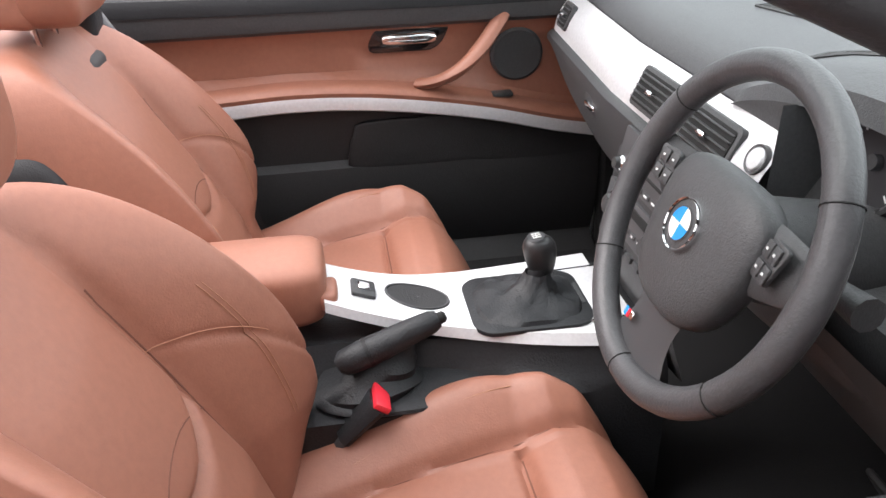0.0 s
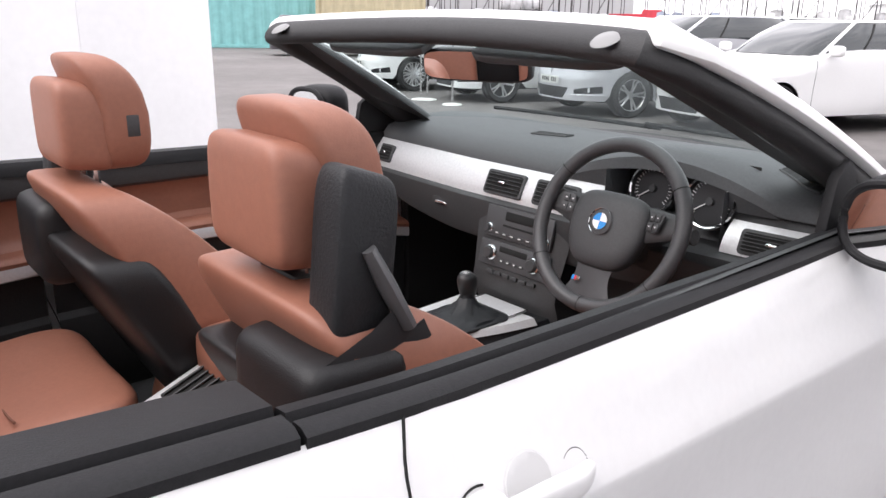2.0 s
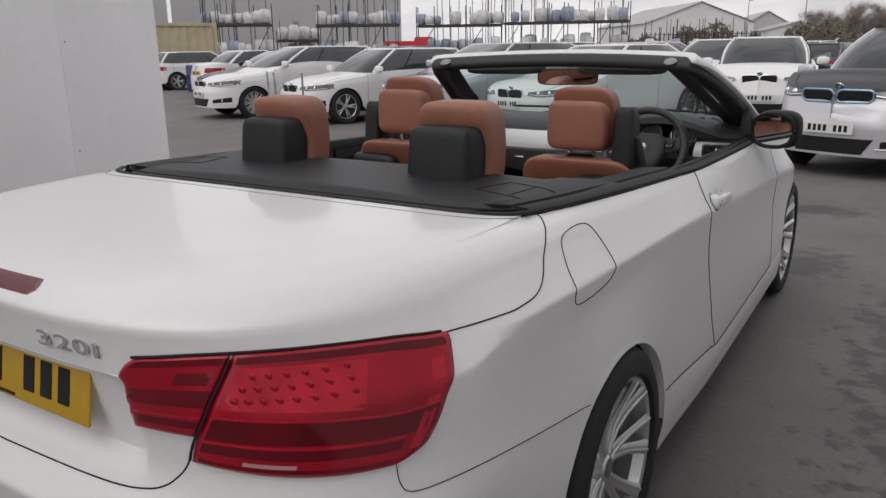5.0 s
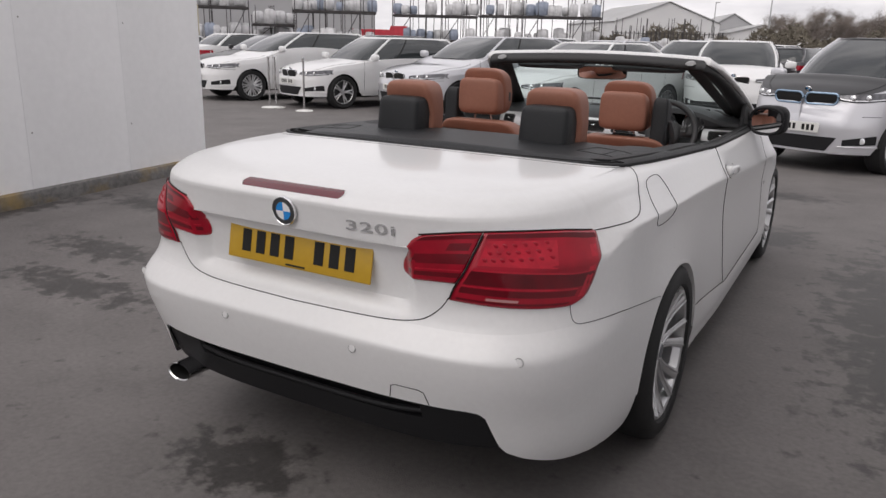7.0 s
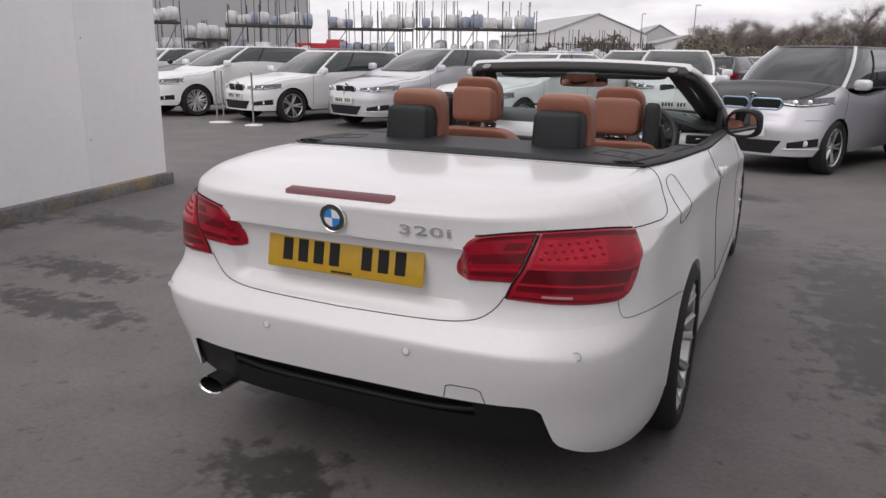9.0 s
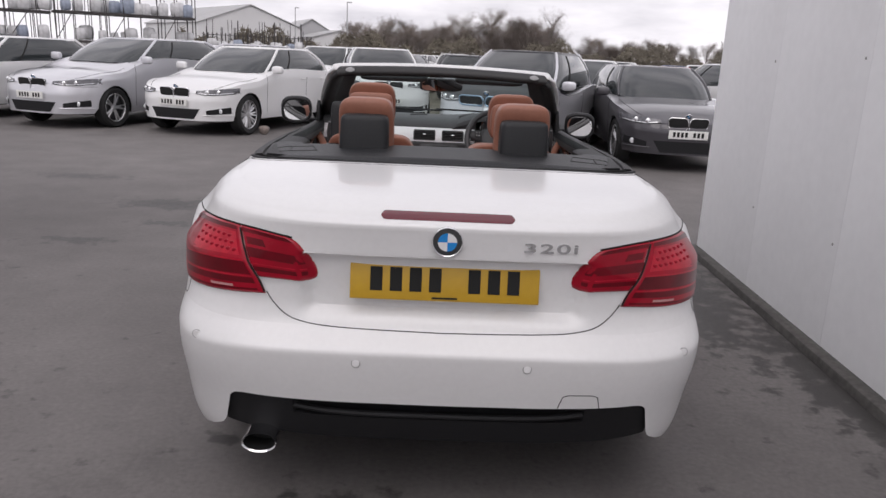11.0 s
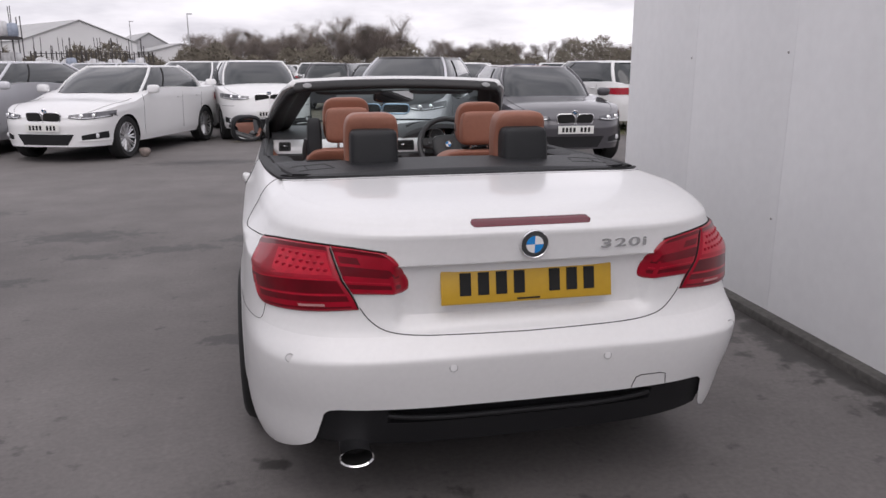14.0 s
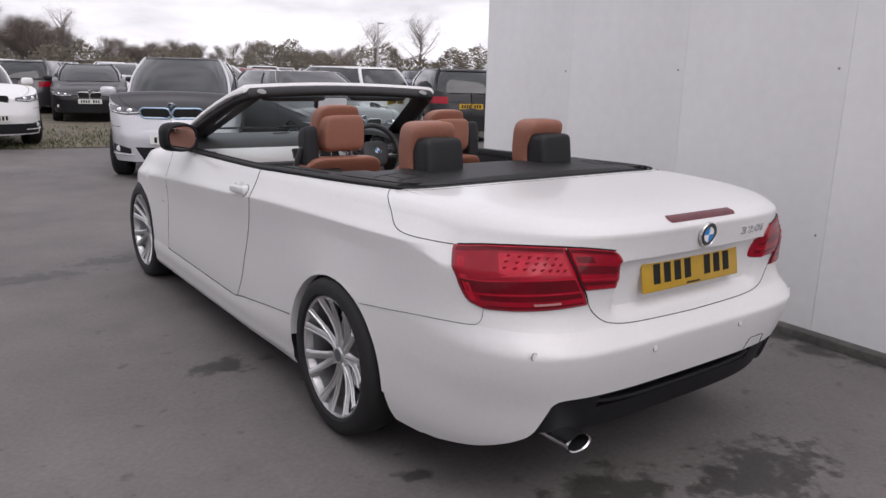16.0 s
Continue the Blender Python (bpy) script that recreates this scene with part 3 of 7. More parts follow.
door_rear = smooth_table([(0.30, 2.035), (0.345, 1.998), (0.42, 1.952), (0.52, 1.922), (0.64, 1.886), (0.75, 1.858), (0.82, 1.842), (0.88, 1.838), (0.93, 1.845), (0.985, 1.872)])
seam([(body_x(door_rear(z), z), door_rear(z), z) for z in span(0.322, 0.962, 40)], 0.0017)
seam([(body_x(y, skirt_top(y)) + 0.001, y, skirt_top(y)) for y in span(1.41, 3.15, 34)], 0.0014)
seam([(body_x(3.17 - 0.05 * (0.95 - z), z), 3.17 - 0.05 * (0.95 - z), z) for z in span(0.335, 0.945, 24)], 0.0009)
# boot lid's side shut line
lid_pts = [(0.412, 0.889), (0.47, 0.889), (0.53, 0.890), (0.60, 0.891), (0.648, 0.894), (0.688, 0.903), (0.722, 0.919), (0.757, 0.941), (0.800, 0.964), (0.845, 0.986), (0.880, 1.0)]
seam([(body_x(y, z), y, z) for y, z in flowing(lid_pts)], 0.0015)
# boot lid's lower shut line
low_pts = [(0.0, 0.650), (0.2, 0.653), (0.33, 0.658), (0.40, 0.668), (0.436, 0.682), (0.462, 0.703), (0.478, 0.722), (0.490, 0.742)]
seam([(x, body_y(x, z), z) for x, z in flowing(low_pts)], 0.0016)
# bumper to wing
seam([(body_x(y, z), y, z) for y, z in flowing([(0.257, 0.722), (0.256, 0.690), (0.264, 0.672), (0.29, 0.664), (0.36, 0.657), (0.5, 0.642), (0.6, 0.628), (0.70, 0.614), (0.80, 0.601), (0.84, 0.594)])], 0.0009)

# the deck's leading panel line
seam([(x, DECK_FRONT(x) - 0.045, 1.0 + 0.014 * (1 - math.exp(-max(0, 0.735 - abs(x)) / 0.10))) for x in span(-0.695, 0.695, 64)], 0.0008, "panel_gap", mirror=False)
# fuel flap on the right flank
flap = [(0.842, 0.942), (0.862, 0.958), (0.904, 0.964), (0.96, 0.966), (1.000, 0.962), (1.018, 0.940), (1.024, 0.905), (1.018, 0.872), (0.995, 0.848), (0.955, 0.836), (0.872, 0.830), (0.818, 0.831), (0.794, 0.835), (0.783, 0.848), (0.793, 0.874), (0.820, 0.915)]


def rounded_loop(pts, n=4):
    """Chaikin rounding of a closed outline."""
    for _ in range(2):
        q = []
        for i, a in enumerate(pts):
            b = pts[(i + 1) % len(pts)]
            q += [(0.75 * a[0] + 0.25 * b[0], 0.75 * a[1] + 0.25 * b[1]), (0.25 * a[0] + 0.75 * b[0], 0.25 * a[1] + 0.75 * b[1])]
        pts = q
    return pts


part("fuel_flap", tube([(body_x(y, z) + 0.0010, y, z) for y, z in rounded_loop(flap)], 0.0011, 6, closed=True), dark_gap, car, "fuel filler flap outline in the white wing")

# side repeaters, parking sensors
both("side_repeater", lambda: grid(lambda u, t: (body_x(3.26 + 0.022 * u, 0.605 + 0.008 * t) + 0.004 * (1 - u * u) * (1 - t * t), 3.26 + 0.022 * u, 0.605 + 0.008 * t), span(-1, 1, 10), span(-1, 1, 6)), mat("repeater_lens", (0.72, 0.72, 0.73), 0.15, coat=1.0), car, "small clear side repeater")
sensor_grey = mat("sensor_grey", (0.34, 0.34, 0.34), 0.5)
for x in (-0.69, -0.235, 0.235, 0.69):
    z = 0.605 if abs(x) > 0.5 else 0.568
    y = body_y(x, z)
    part("parking_sensor", lathe([(0.0, -0.003), (0.0095, -0.0025), (0.011, 0.0)], 16, "Y"), white_paint, car).location = (x, y, z)
    part("sensor_ring", lathe([(0.011, -0.0015), (0.0125, -0.0015), (0.0125, 0.002)], 16, "Y"), sensor_grey, car).location = (x, y, z)
# towing-eye cover
seam([(x, body_y(x, z) - 0.0005, z) for x, z in ((0.335, 0.438), (0.345, 0.478), (0.36, 0.484), (0.43, 0.484), (0.445, 0.478), (0.455, 0.438))], 0.0013, "tow_cover_gap", mirror=False)


# diffuser
def diffuser():
    def fn(u, t):
        x = 0.628 * u
        top = bumper_lo(abs(x)) + 0.004
        bot = 0.292 + 0.02 * abs(u) ** 3
        z = top + (bot - top) * t
        y = body_y(x, max(z, 0.2)) + 0.010 + 0.01 * t
        if 0.12 < t < 0.42 and abs(u) < 0.66:
            y += 0.03
        return x, y, z
    return grid(fn, span(-1, 1, 60), [0, 0.10, 0.125, 0.415, 0.44, 0.6, 0.75, 0.9, 1.0])


part("diffuser", diffuser(), black_trim, car, "black plastic rear diffuser")
part("diffuser_lip", tube([(x, body_y(x, 0.365) + 0.012, 0.385 + 0.02 * (x / 0.43) ** 4) for x in span(-0.43, 0.43, 24)], 0.009, 8), black_trim, car)
part("diffuser_under", grid(lambda u, v: (0.62 * u, 0.135 + 0.35 * v, 0.302 - 0.05 * v), [-0.85, 0, 0.85], [0, 1]), dark_gap, car)

# exhaust tip
pipe = bmesh.new()
oval = [(math.cos(a), math.sin(a)) for a in [2 * math.pi * k / 28 for k in range(28)]]
prof = [(0.046, 0.028, 0.32), (0.048, 0.029, 0.10), (0.050, 0.030, 0.03), (0.052, 0.031, 0.022), (0.051, 0.030, 0.018), (0.046, 0.026, 0.022), (0.044, 0.025, 0.16), (0.01, 0.01, 0.17)]
grid(lambda k, j: (-0.513 + prof[j][0] * oval[k][0], prof[j][2] + 0.03, 0.293 + prof[j][1] * oval[k][1] - 0.02 * prof[j][2]), list(range(28)), list(range(len(prof))), close_u=True, bm=pipe)
exhaust = part("exhaust_tip", pipe, chrome, car, "oval chrome exhaust tip")
part("exhaust_bore", grid(lambda k, j: (-0.513 + (0.0452, 0.043, 0.001)[j] * oval[k][0], (0.053, 0.12, 0.12)[j], 0.292 + (0.0253, 0.024, 0.001)[j] * oval[k][1]), list(range(28)), [0, 1, 2], close_u=True), dark_gap, exhaust)


# tail lamps: patches of the tail's skin standing proud, wrapping round the corner
def skin(s, z, off):
    x, y = rear_col(s, z)
    dx, dy = 0.25 + 0.75 * s, -(1.25 - s)
    k = 1 / math.hypot(dx, dy)
    return x + off * dx * k, y + off * dy * k, z


# places along the skin at each height of the lamp, as tables
S_ALL, Z_LEVELS = span(0, 1, 140), span(0.70, 0.94, 16)
SKIN_X, SKIN_Y = [], []
for z_ in Z_LEVELS:
    row = [rear_col(v, z_) for v in S_ALL]
    SKIN_X.append(np.maximum.accumulate([p[0] for p in row]))
    SKIN_Y.append(np.maximum.accumulate([p[1] for p in row]))


def between(z, fn):
    """Blends a value from the two levels round a height."""
    q = min(max((z - 0.70) / 0.24 * 16, 0.0), 15.999)
    k = int(q)
    return float(fn(k) * (1 - q + k) + fn(k + 1) * (q - k))


s_for = lambda x, z: between(z, lambda k: np.interp(x, SKIN_X[k], S_ALL))
s_at_y = lambda y, z: between(z, lambda k: np.interp(y, SKIN_Y[k][70:], S_ALL[70:]))
x_of = lambda v, z: between(z, lambda k: np.interp(v, S_ALL, SKIN_X[k]))


# outline along the skin: inner end, split and outer end over height, top and bottom over x
lamp_in = smooth_table([(0.775, 0.372), (0.783, 0.357), (0.797, 0.350), (0.812, 0.351), (0.857, 0.374), (0.880, 0.389), (0.895, 0.405), (0.904, 0.428), (0.908, 0.45)])
lamp_split = smooth_table([(0.73, 0.489), (0.738, 0.491), (0.779, 0.507), (0.81, 0.526), (0.865, 0.548), (0.920, 0.564)])
lamp_end = smooth_table([(0.718, 0.24), (0.724, 0.272), (0.731, 0.297), (0.739, 0.312), (0.755, 0.327), (0.784, 0.347), (0.806, 0.358), (0.846, 0.389), (0.874, 0.409), (0.884, 0.415), (0.890, 0.412)])
lamp_top = smooth_table([(0.34, 0.896), (0.40, 0.901), (0.443, 0.907), (0.506, 0.915), (0.56, 0.918), (0.627, 0.917), (0.677, 0.912), (0.719, 0.903), (0.745, 0.893), (0.76, 0.888)])
lamp_low_in = smooth_table([(0.34, 0.776), (0.40, 0.780), (0.52, 0.784)])
lamp_low = smooth_table([(0.47, 0.738), (0.55, 0.732), (0.62, 0.727), (0.70, 0.722), (0.76, 0.718), (0.80, 0.716)])
LENS_F = [0, 0.02, 0.05] + span(0.1, 0.9, 16) + [0.95, 0.98, 1.0]


def lens(a, b, low, off, nk, f0=0.0, f1=1.0, rim=True):
    """A patch between two ends (places along the skin over height) and two levels of the lens."""
    fs = LENS_F if rim else span(0, 1, 5)
    ks = ([0, 0.015, 0.04] + span(0.08, 0.92, nk) + [0.96, 0.985, 1.0]) if rim else span(0, 1, nk)

    def fn(k, f):
        f = f0 + (f1 - f0) * f
        z = 0.74 + 0.16 * f
        for _ in range(3):
            s = a(z) + (b(z) - a(z)) * k
            x = x_of(s, z)
            z = low(x) + (lamp_top(x) - low(x)) * f
        edge = min(1.0, min(f, 1 - f, k, 1 - k) / 0.045) if rim else 1.0
        return skin(s, z, off * (0.15 + 0.85 * math.sqrt(edge)))
    return grid(fn, ks, fs)


Z_ALL = span(0.70, 0.94, 96)


def over_height(fn):
    vals = [fn(z) for z in Z_ALL]
    return lambda z: float(np.interp(z, Z_ALL, vals))


S_IN, S_SPLIT_IN, S_SPLIT, S_END = over_height(lambda z: s_for(lamp_in(z), z)), over_height(lambda z: s_for(lamp_split(z) - 0.0015, z)), over_height(lambda z: s_for(lamp_split(z) + 0.0015, z)), over_height(lambda z: s_at_y(lamp_end(z), z))
lamp_clear_pink = mat("lamp_clear_pink", (0.50, 0.26, 0.26), 0.15)
across = lambda u: (lambda z: S_SPLIT(z) + (S_END(z) - S_SPLIT(z)) * u)
within = lambda u: (lambda z: S_IN(z) + (S_SPLIT_IN(z) - S_IN(z)) * u)
for sx in (1, -1):
    def put(name, bm, material, parent, label=""):
        if sx < 0:
            bmesh.ops.scale(bm, vec=(-1, 1, 1), verts=bm.verts)
        return part(name, bm, material, parent, label)
    tl = put("tail_light", lens(S_SPLIT, S_END, lamp_low, 0.010, 40), lamp_red, car, "red tail light lens wrapping round the corner")
    put("inner_lens", lens(S_IN, S_SPLIT_IN, lamp_low_in, 0.009, 20), lamp_red, tl)
    # light bars and the darker chambers between them
    for u0, u1, f0, f1, m_ in ((0.03, 0.97, 0.30, 0.50, lamp_red_dark), (0.03, 0.86, 0.055, 0.085, lamp_red_dark), (0.03, 0.86, 0.165, 0.255, lamp_red_dark), (0.03, 0.97, 0.50, 0.525, lamp_red_light), (0.03, 0.86, 0.265, 0.285, lamp_red_light), (0.03, 0.97, 0.93, 0.985, lamp_red_dark), (0.05, 0.62, 0.58, 0.90, lamp_red_light), (0.90, 0.955, 0.14, 0.86, lamp_red_light)):
        put("light_bar", lens(across(u0), across(u1), lamp_low, 0.0104, 24, f0, f1, False), m_, tl)
    for u0, u1, f0, f1, m_ in ((0.08, 0.97, 0.42, 0.62, lamp_red_dark), (0.10, 0.97, 0.14, 0.24, lamp_red_dark), (0.10, 0.97, 0.28, 0.31, lamp_red_light), (0.06, 0.97, 0.90, 0.98, lamp_red_dark), (0.55, 0.90, 0.68, 0.82, lamp_red_dark)):
        put("inner_bar", lens(within(u0), within(u1), lamp_low_in, 0.0094, 12, f0, f1, False), m_, tl)
    put("reverse_strip", lens(across(0.20), across(0.42), lamp_low, 0.0110, 12, 0.095, 0.13, False), lamp_clear_pink, tl)
    for r in range(3):
        for c in range(8 - r):
            x = 0.575 + 0.0185 * c + 0.008 * r
            o = put("led_cell", puff(0.0078, 0.0018, 0.0052, 0.8, 0.8, 8, 6), lamp_red, tl)
            p = skin(s_for(x, 0.853 + 0.017 * r), 0.853 + 0.017 * r, 0.0108)
            o.matrix_local = pose(sx * p[0], p[1], p[2], 0, 0, sx * (8 + 170 * max(0, x - 0.58)))
    put("lamp_joint", tube([skin(S_SPLIT(z) - 0.001, z, 0.0075) for z in span(0.742, 0.912, 10)], 0.0024, 6), dark_gap, tl)
    put("lamp_gasket", tube([skin(s_for(x, lamp_top(x)), lamp_top(x) + 0.0015, 0.002) for x in span(0.415, 0.748, 30)], 0.0024, 6), dark_gap, tl)
    put("lamp_gasket", tube([skin(S_END(z), z, 0.0012) for z in span(0.725, 0.886, 18)], 0.0013, 6), lamp_red_dark, tl)

# high brake light, number plate, badge, lettering
def brake_lens(u, t):
    q = 0.5 + (t - 0.5) * (1 if abs(u) < 0.94 else math.sqrt(max(0.05, 1 - ((abs(u) - 0.94) / 0.06) ** 2)))
    z = 0.968 + 0.018 * q
    return 0.178 * u, body_y(0.178 * u, z) - 0.004 + 0.003 * abs(2 * t - 1) ** 3, z


part("high_brake_light", grid(brake_lens, span(-1, 1, 48), span(0, 1, 6)), brake_red, car, "dark red high-level brake light")
PLATE = pose(0, 0.066, 0.793, -10, 0, 0)
plate = part("number_plate", box(0.52, 0.006, 0.111, 0.003, 2), plate_yellow, car, "yellow rear number plate with black bars")
plate.matrix_local = PLATE
bar_text(plate, dark_gap, 0.43, 0.066, (0, -0.004, 0.002), Matrix.Identity(4))
part("maker_strip", box(0.07, 0.002, 0.005, 0, 1, at=(0.0, -0.004, -0.047)), dark_gap, plate)


def roundel(r, parent, at, turn):
    """A round badge with plain coloured quarters."""
    o = part("badge", lathe([(0.0, -0.004), (r * 0.62, -0.004), (r * 0.64, -0.005), (r * 0.68, -0.005), (r * 0.70, -0.004), (r * 0.92, -0.003), (r * 0.94, -0.0045), (r, -0.0035), (r, 0.003)], 36, "Y"), soft_black, parent, "round badge with blue and white quarters")
    o.matrix_local = Matrix.Translation(at) @ turn
    part("rim", lathe([(r * 0.93, -0.0045), (r * 0.97, -0.006), (r * 1.01, -0.0035), (r * 1.01, 0.002)], 36, "Y"), chrome, o)
    for q in range(4):
        bm = bmesh.new()
        c = bm.verts.new((0, -0.0056, 0))
        vs = [bm.verts.new((r * 0.62 * math.cos(math.pi / 2 * (q + k / 8)), -0.0056, r * 0.62 * math.sin(math.pi / 2 * (q + k / 8)))) for k in range(9)]
        for k in range(8):
            bm.faces.new((c, vs[k], vs[k + 1]))
        part("quarter", bm, badge_white if q % 2 == 0 else badge_blue, o)
    return o


roundel(0.041, car, (0, body_y(0, 0.915) - 0.006, 0.917), pose(0, 0, 0, 6, 0, 0))


def lettering(body, size, parent, matrix, material, depth=0.002, name="lettering", bold=0.0):
    cu = bpy.data.curves.new(name, "FONT")
    cu.body, cu.size, cu.extrude, cu.offset = body, size, depth, bold
    cu.align_x, cu.align_y = "CENTER", "CENTER"
    cu.space_character = 1.12
    tmp = new("tmp_text", cu)
    me = bpy.data.meshes.new_from_object(tmp.evaluated_get(bpy.context.evaluated_depsgraph_get()))
    bpy.data.objects.remove(tmp)
    me.materials.clear()
    me.materials.append(material)
    o = new(name, me)
    o.parent = parent
    o.matrix_local = matrix
    return o


badge_silver = mat("badge_silver", (0.55, 0.55, 0.56), 0.22, metal=0.6)
lettering("320i", 0.046, car, Matrix.Translation((0.278, (body_y(0.235, 0.905) + body_y(0.335, 0.905)) / 2 - 0.0035, 0.905)) @ pose(0, 0, 0, 96, 0, math.degrees(math.atan2(body_y(0.335, 0.905) - body_y(0.235, 0.905), 0.10))) @ Matrix.Diagonal((1.75, 0.82, 1, 1)), badge_silver, 0.0014, "model_lettering", 0.0005)
# recess edge above the plate: an added ridge stands for its shadow line
part("plate_recess_edge", tube([(x, body_y(x, 0.866) - 0.001, 0.866) for x in span(-0.385, 0.385, 24)], 0.0030, 6), white_paint, car, "thin white ridge standing for the shadow line over the number plate")


# wheels
button_dark = mat("hub_badge_dark", (0.10, 0.11, 0.13), 0.3)


def build_wheel(parent, at, sx, radius=WHEEL_R, width=0.245, rim=0.240, pairs=7, name="wheel", tyre_m=None, rim_m=None, detailed=True):
    """A wheel whose outer face looks along +x (sx=1) or -x."""
    w = part(name, lathe([(rim * 0.97, width * 0.35), (rim * 0.99, -width * 0.45)], 40, "X"), rim_m or rim_silver, parent)
    w.matrix_local = Matrix.Translation(at) @ (Matrix.Identity(4) if sx > 0 else Matrix.Rotation(math.pi, 4, "Z"))
    h = width / 2
    part("tyre", lathe([(rim, h * 0.82), (rim + 0.012, h * 0.98), (radius - 0.035, h), (radius - 0.01, h * 0.88), (radius, h * 0.66), (radius, 0.02), (radius - 0.006, 0.016), (radius - 0.006, -0.016), (radius, -0.02), (radius, -h * 0.66), (radius - 0.01, -h * 0.88), (radius - 0.035, -h), (rim, -h * 0.8)], 48, "X"), tyre_m or rubber, w)
    part("rim", lathe([(rim * 0.93, h * 0.62), (rim * 0.96, h * 0.86), (rim * 1.0, h * 0.90), (rim * 1.03, h * 0.84)], 48, "X"), rim_m or rim_silver, w)
    part("brake_disc", lathe([(0.03, 0.0), (rim * 0.62, 0.0), (rim * 0.62, -0.02)], 32, "X"), rim_m or rim_silver, w)
    bm = bmesh.new()
    f = lambda r, a, x: (x, r * math.cos(a), r * math.sin(a))
    for k in range(pairs):
        for sd in (-1, 1):
            # each spoke of a forked pair: a dished blade with a raised outer edge
            lanes = ((0.15, 0.05, 0.52), (0.28, 0.085, 0.50), (0.45, 0.12, 0.53), (0.65, 0.155, 0.62), (0.84, 0.185, 0.76), (0.965, 0.20, 0.86))
            pts = [f(rim * r, 2 * math.pi * (k + q * sd) / pairs, h * x) for r, q, x in lanes]
            tube(pts, [0.026, 0.020, 0.0165, 0.0155, 0.0175, 0.022], 8, bm=bm, up=(1, 0, 0), flat=0.40)
            edge = [f(rim * r, 2 * math.pi * (k + (q + 0.035) * sd) / pairs, h * x + 0.008) for r, q, x in lanes]
            tube(edge, [0.005, 0.0055, 0.005, 0.005, 0.005, 0.004], 6, bm=bm, up=(1, 0, 0))
    part("spoke_web", bm, rim_m or rim_silver, w)
    part("hub", lathe([(0.0, h * 0.66), (0.030, h * 0.65), (0.034, h * 0.6), (0.058, h * 0.55), (0.064, h * 0.4), (0.064, 0.0)], 28, "X"), rim_m or rim_silver, w)
    part("hub_cap", lathe([(0.0, h * 0.675), (0.024, h * 0.67), (0.026, h * 0.62)], 20, "X"), button_dark, w)
    if detailed:
        for k in range(5):
            a = 2 * math.pi * (k + 0.5) / 5
            part("wheel_bolt", lathe([(0.0, h * 0.60), (0.009, h * 0.60), (0.009, h * 0.4)], 6, "X"), chrome, w).location = (0, 0.047 * math.cos(a), 0.047 * math.sin(a))
    return w


ARCH_LIP = (0.353, 0.358, 0.364, 0.376)
cup_white = mat("cup_grey_white", (0.6, 0.6, 0.6), 0.4)
for sx in (1, -1):
    for ax in (R_AX, F_AX):
        build_wheel(car, (sx * (0.752 if ax == R_AX else 0.742), ax, WHEEL_R), sx)
        lip = lambda a, k, ax=ax: (sx * (body_x(ax + ARCH_LIP[k] * math.cos(a), max(0.25, ARCH_Z + 0.965 * ARCH_LIP[k] * math.sin(a))) + (-0.03, 0.0008, 0.0018, -0.001)[k]), ax + ARCH_LIP[k] * math.cos(a), ARCH_Z + 0.965 * ARCH_LIP[k] * math.sin(a))
        part("arch_lip", grid(lip, span(0.02, math.pi - 0.02, 44), [0, 1, 2, 3]), white_paint, car)
    # door handle
    hy, hz = 1.985, 0.856
    tilt = -0.045
    dh = part("door_handle", puff(0.011, 0.088, 0.0165, 0.7, 0.55, 32, 14, shape=lambda x, y, z: (sx * (x + 0.022 - 1.6 * max(0, abs(y) - 0.045) ** 1.5), y, z * (1.12 - 2.6 * max(0, y)) + tilt * y)), white_paint, car)
    dh.location = (sx * body_x(hy, hz), hy, hz)
    part("handle_foot", puff(0.020, 0.026, 0.0225, 0.6, 0.7, 20, 12), white_paint, dh).location = (sx * 0.004, -0.072, 0.001)
    cup_rim = [(0.034 * math.cos(a) - 0.004, 0.030 * math.sin(a) + 0.006) for a in span(0, 2 * math.pi, 28)[:-1]]
    part("handle_cup", grid(lambda k, j: (sx * (body_x(hy + (1.0, 0.96, 0.7, 0.02)[j] * cup_rim[k][0], hz + (1.0, 0.96, 0.7, 0.02)[j] * cup_rim[k][1]) - body_x(hy, hz) + (0.0005, 0.0022, 0.0012, 0.0006)[j]), (1.0, 0.96, 0.7, 0.02)[j] * cup_rim[k][0], (1.0, 0.96, 0.7, 0.02)[j] * cup_rim[k][1]), list(range(28)), [0, 1, 2, 3], close_u=True), cup_white, dh)
    part("handle_gap", tube([(sx * (body_x(hy - 0.074 + 0.031 * math.cos(a), hz + 0.027 * math.sin(a)) - body_x(hy, hz) + 0.0008), -0.074 + 0.031 * math.cos(a), 0.027 * math.sin(a)) for a in span(1.2, 5.0, 16)], 0.0014, 5), dark_gap, dh)
    part("handle_gap", tube([(sx * (body_x(hy + 0.070 + 0.020 * math.cos(a), hz + 0.018 * math.sin(a)) - body_x(hy, hz) + 0.0008), 0.070 + 0.020 * math.cos(a), 0.018 * math.sin(a) - 0.004) for a in span(-0.6, 2.4, 12)], 0.0014, 5), dark_gap, dh)
    if sx > 0:
        lk = part("lock", lathe([(0.0, 0.003), (0.010, 0.002), (0.012, 0.0)], 16, "X"), chrome, dh)
        lk.location = (0.023, -0.074, 0.001)


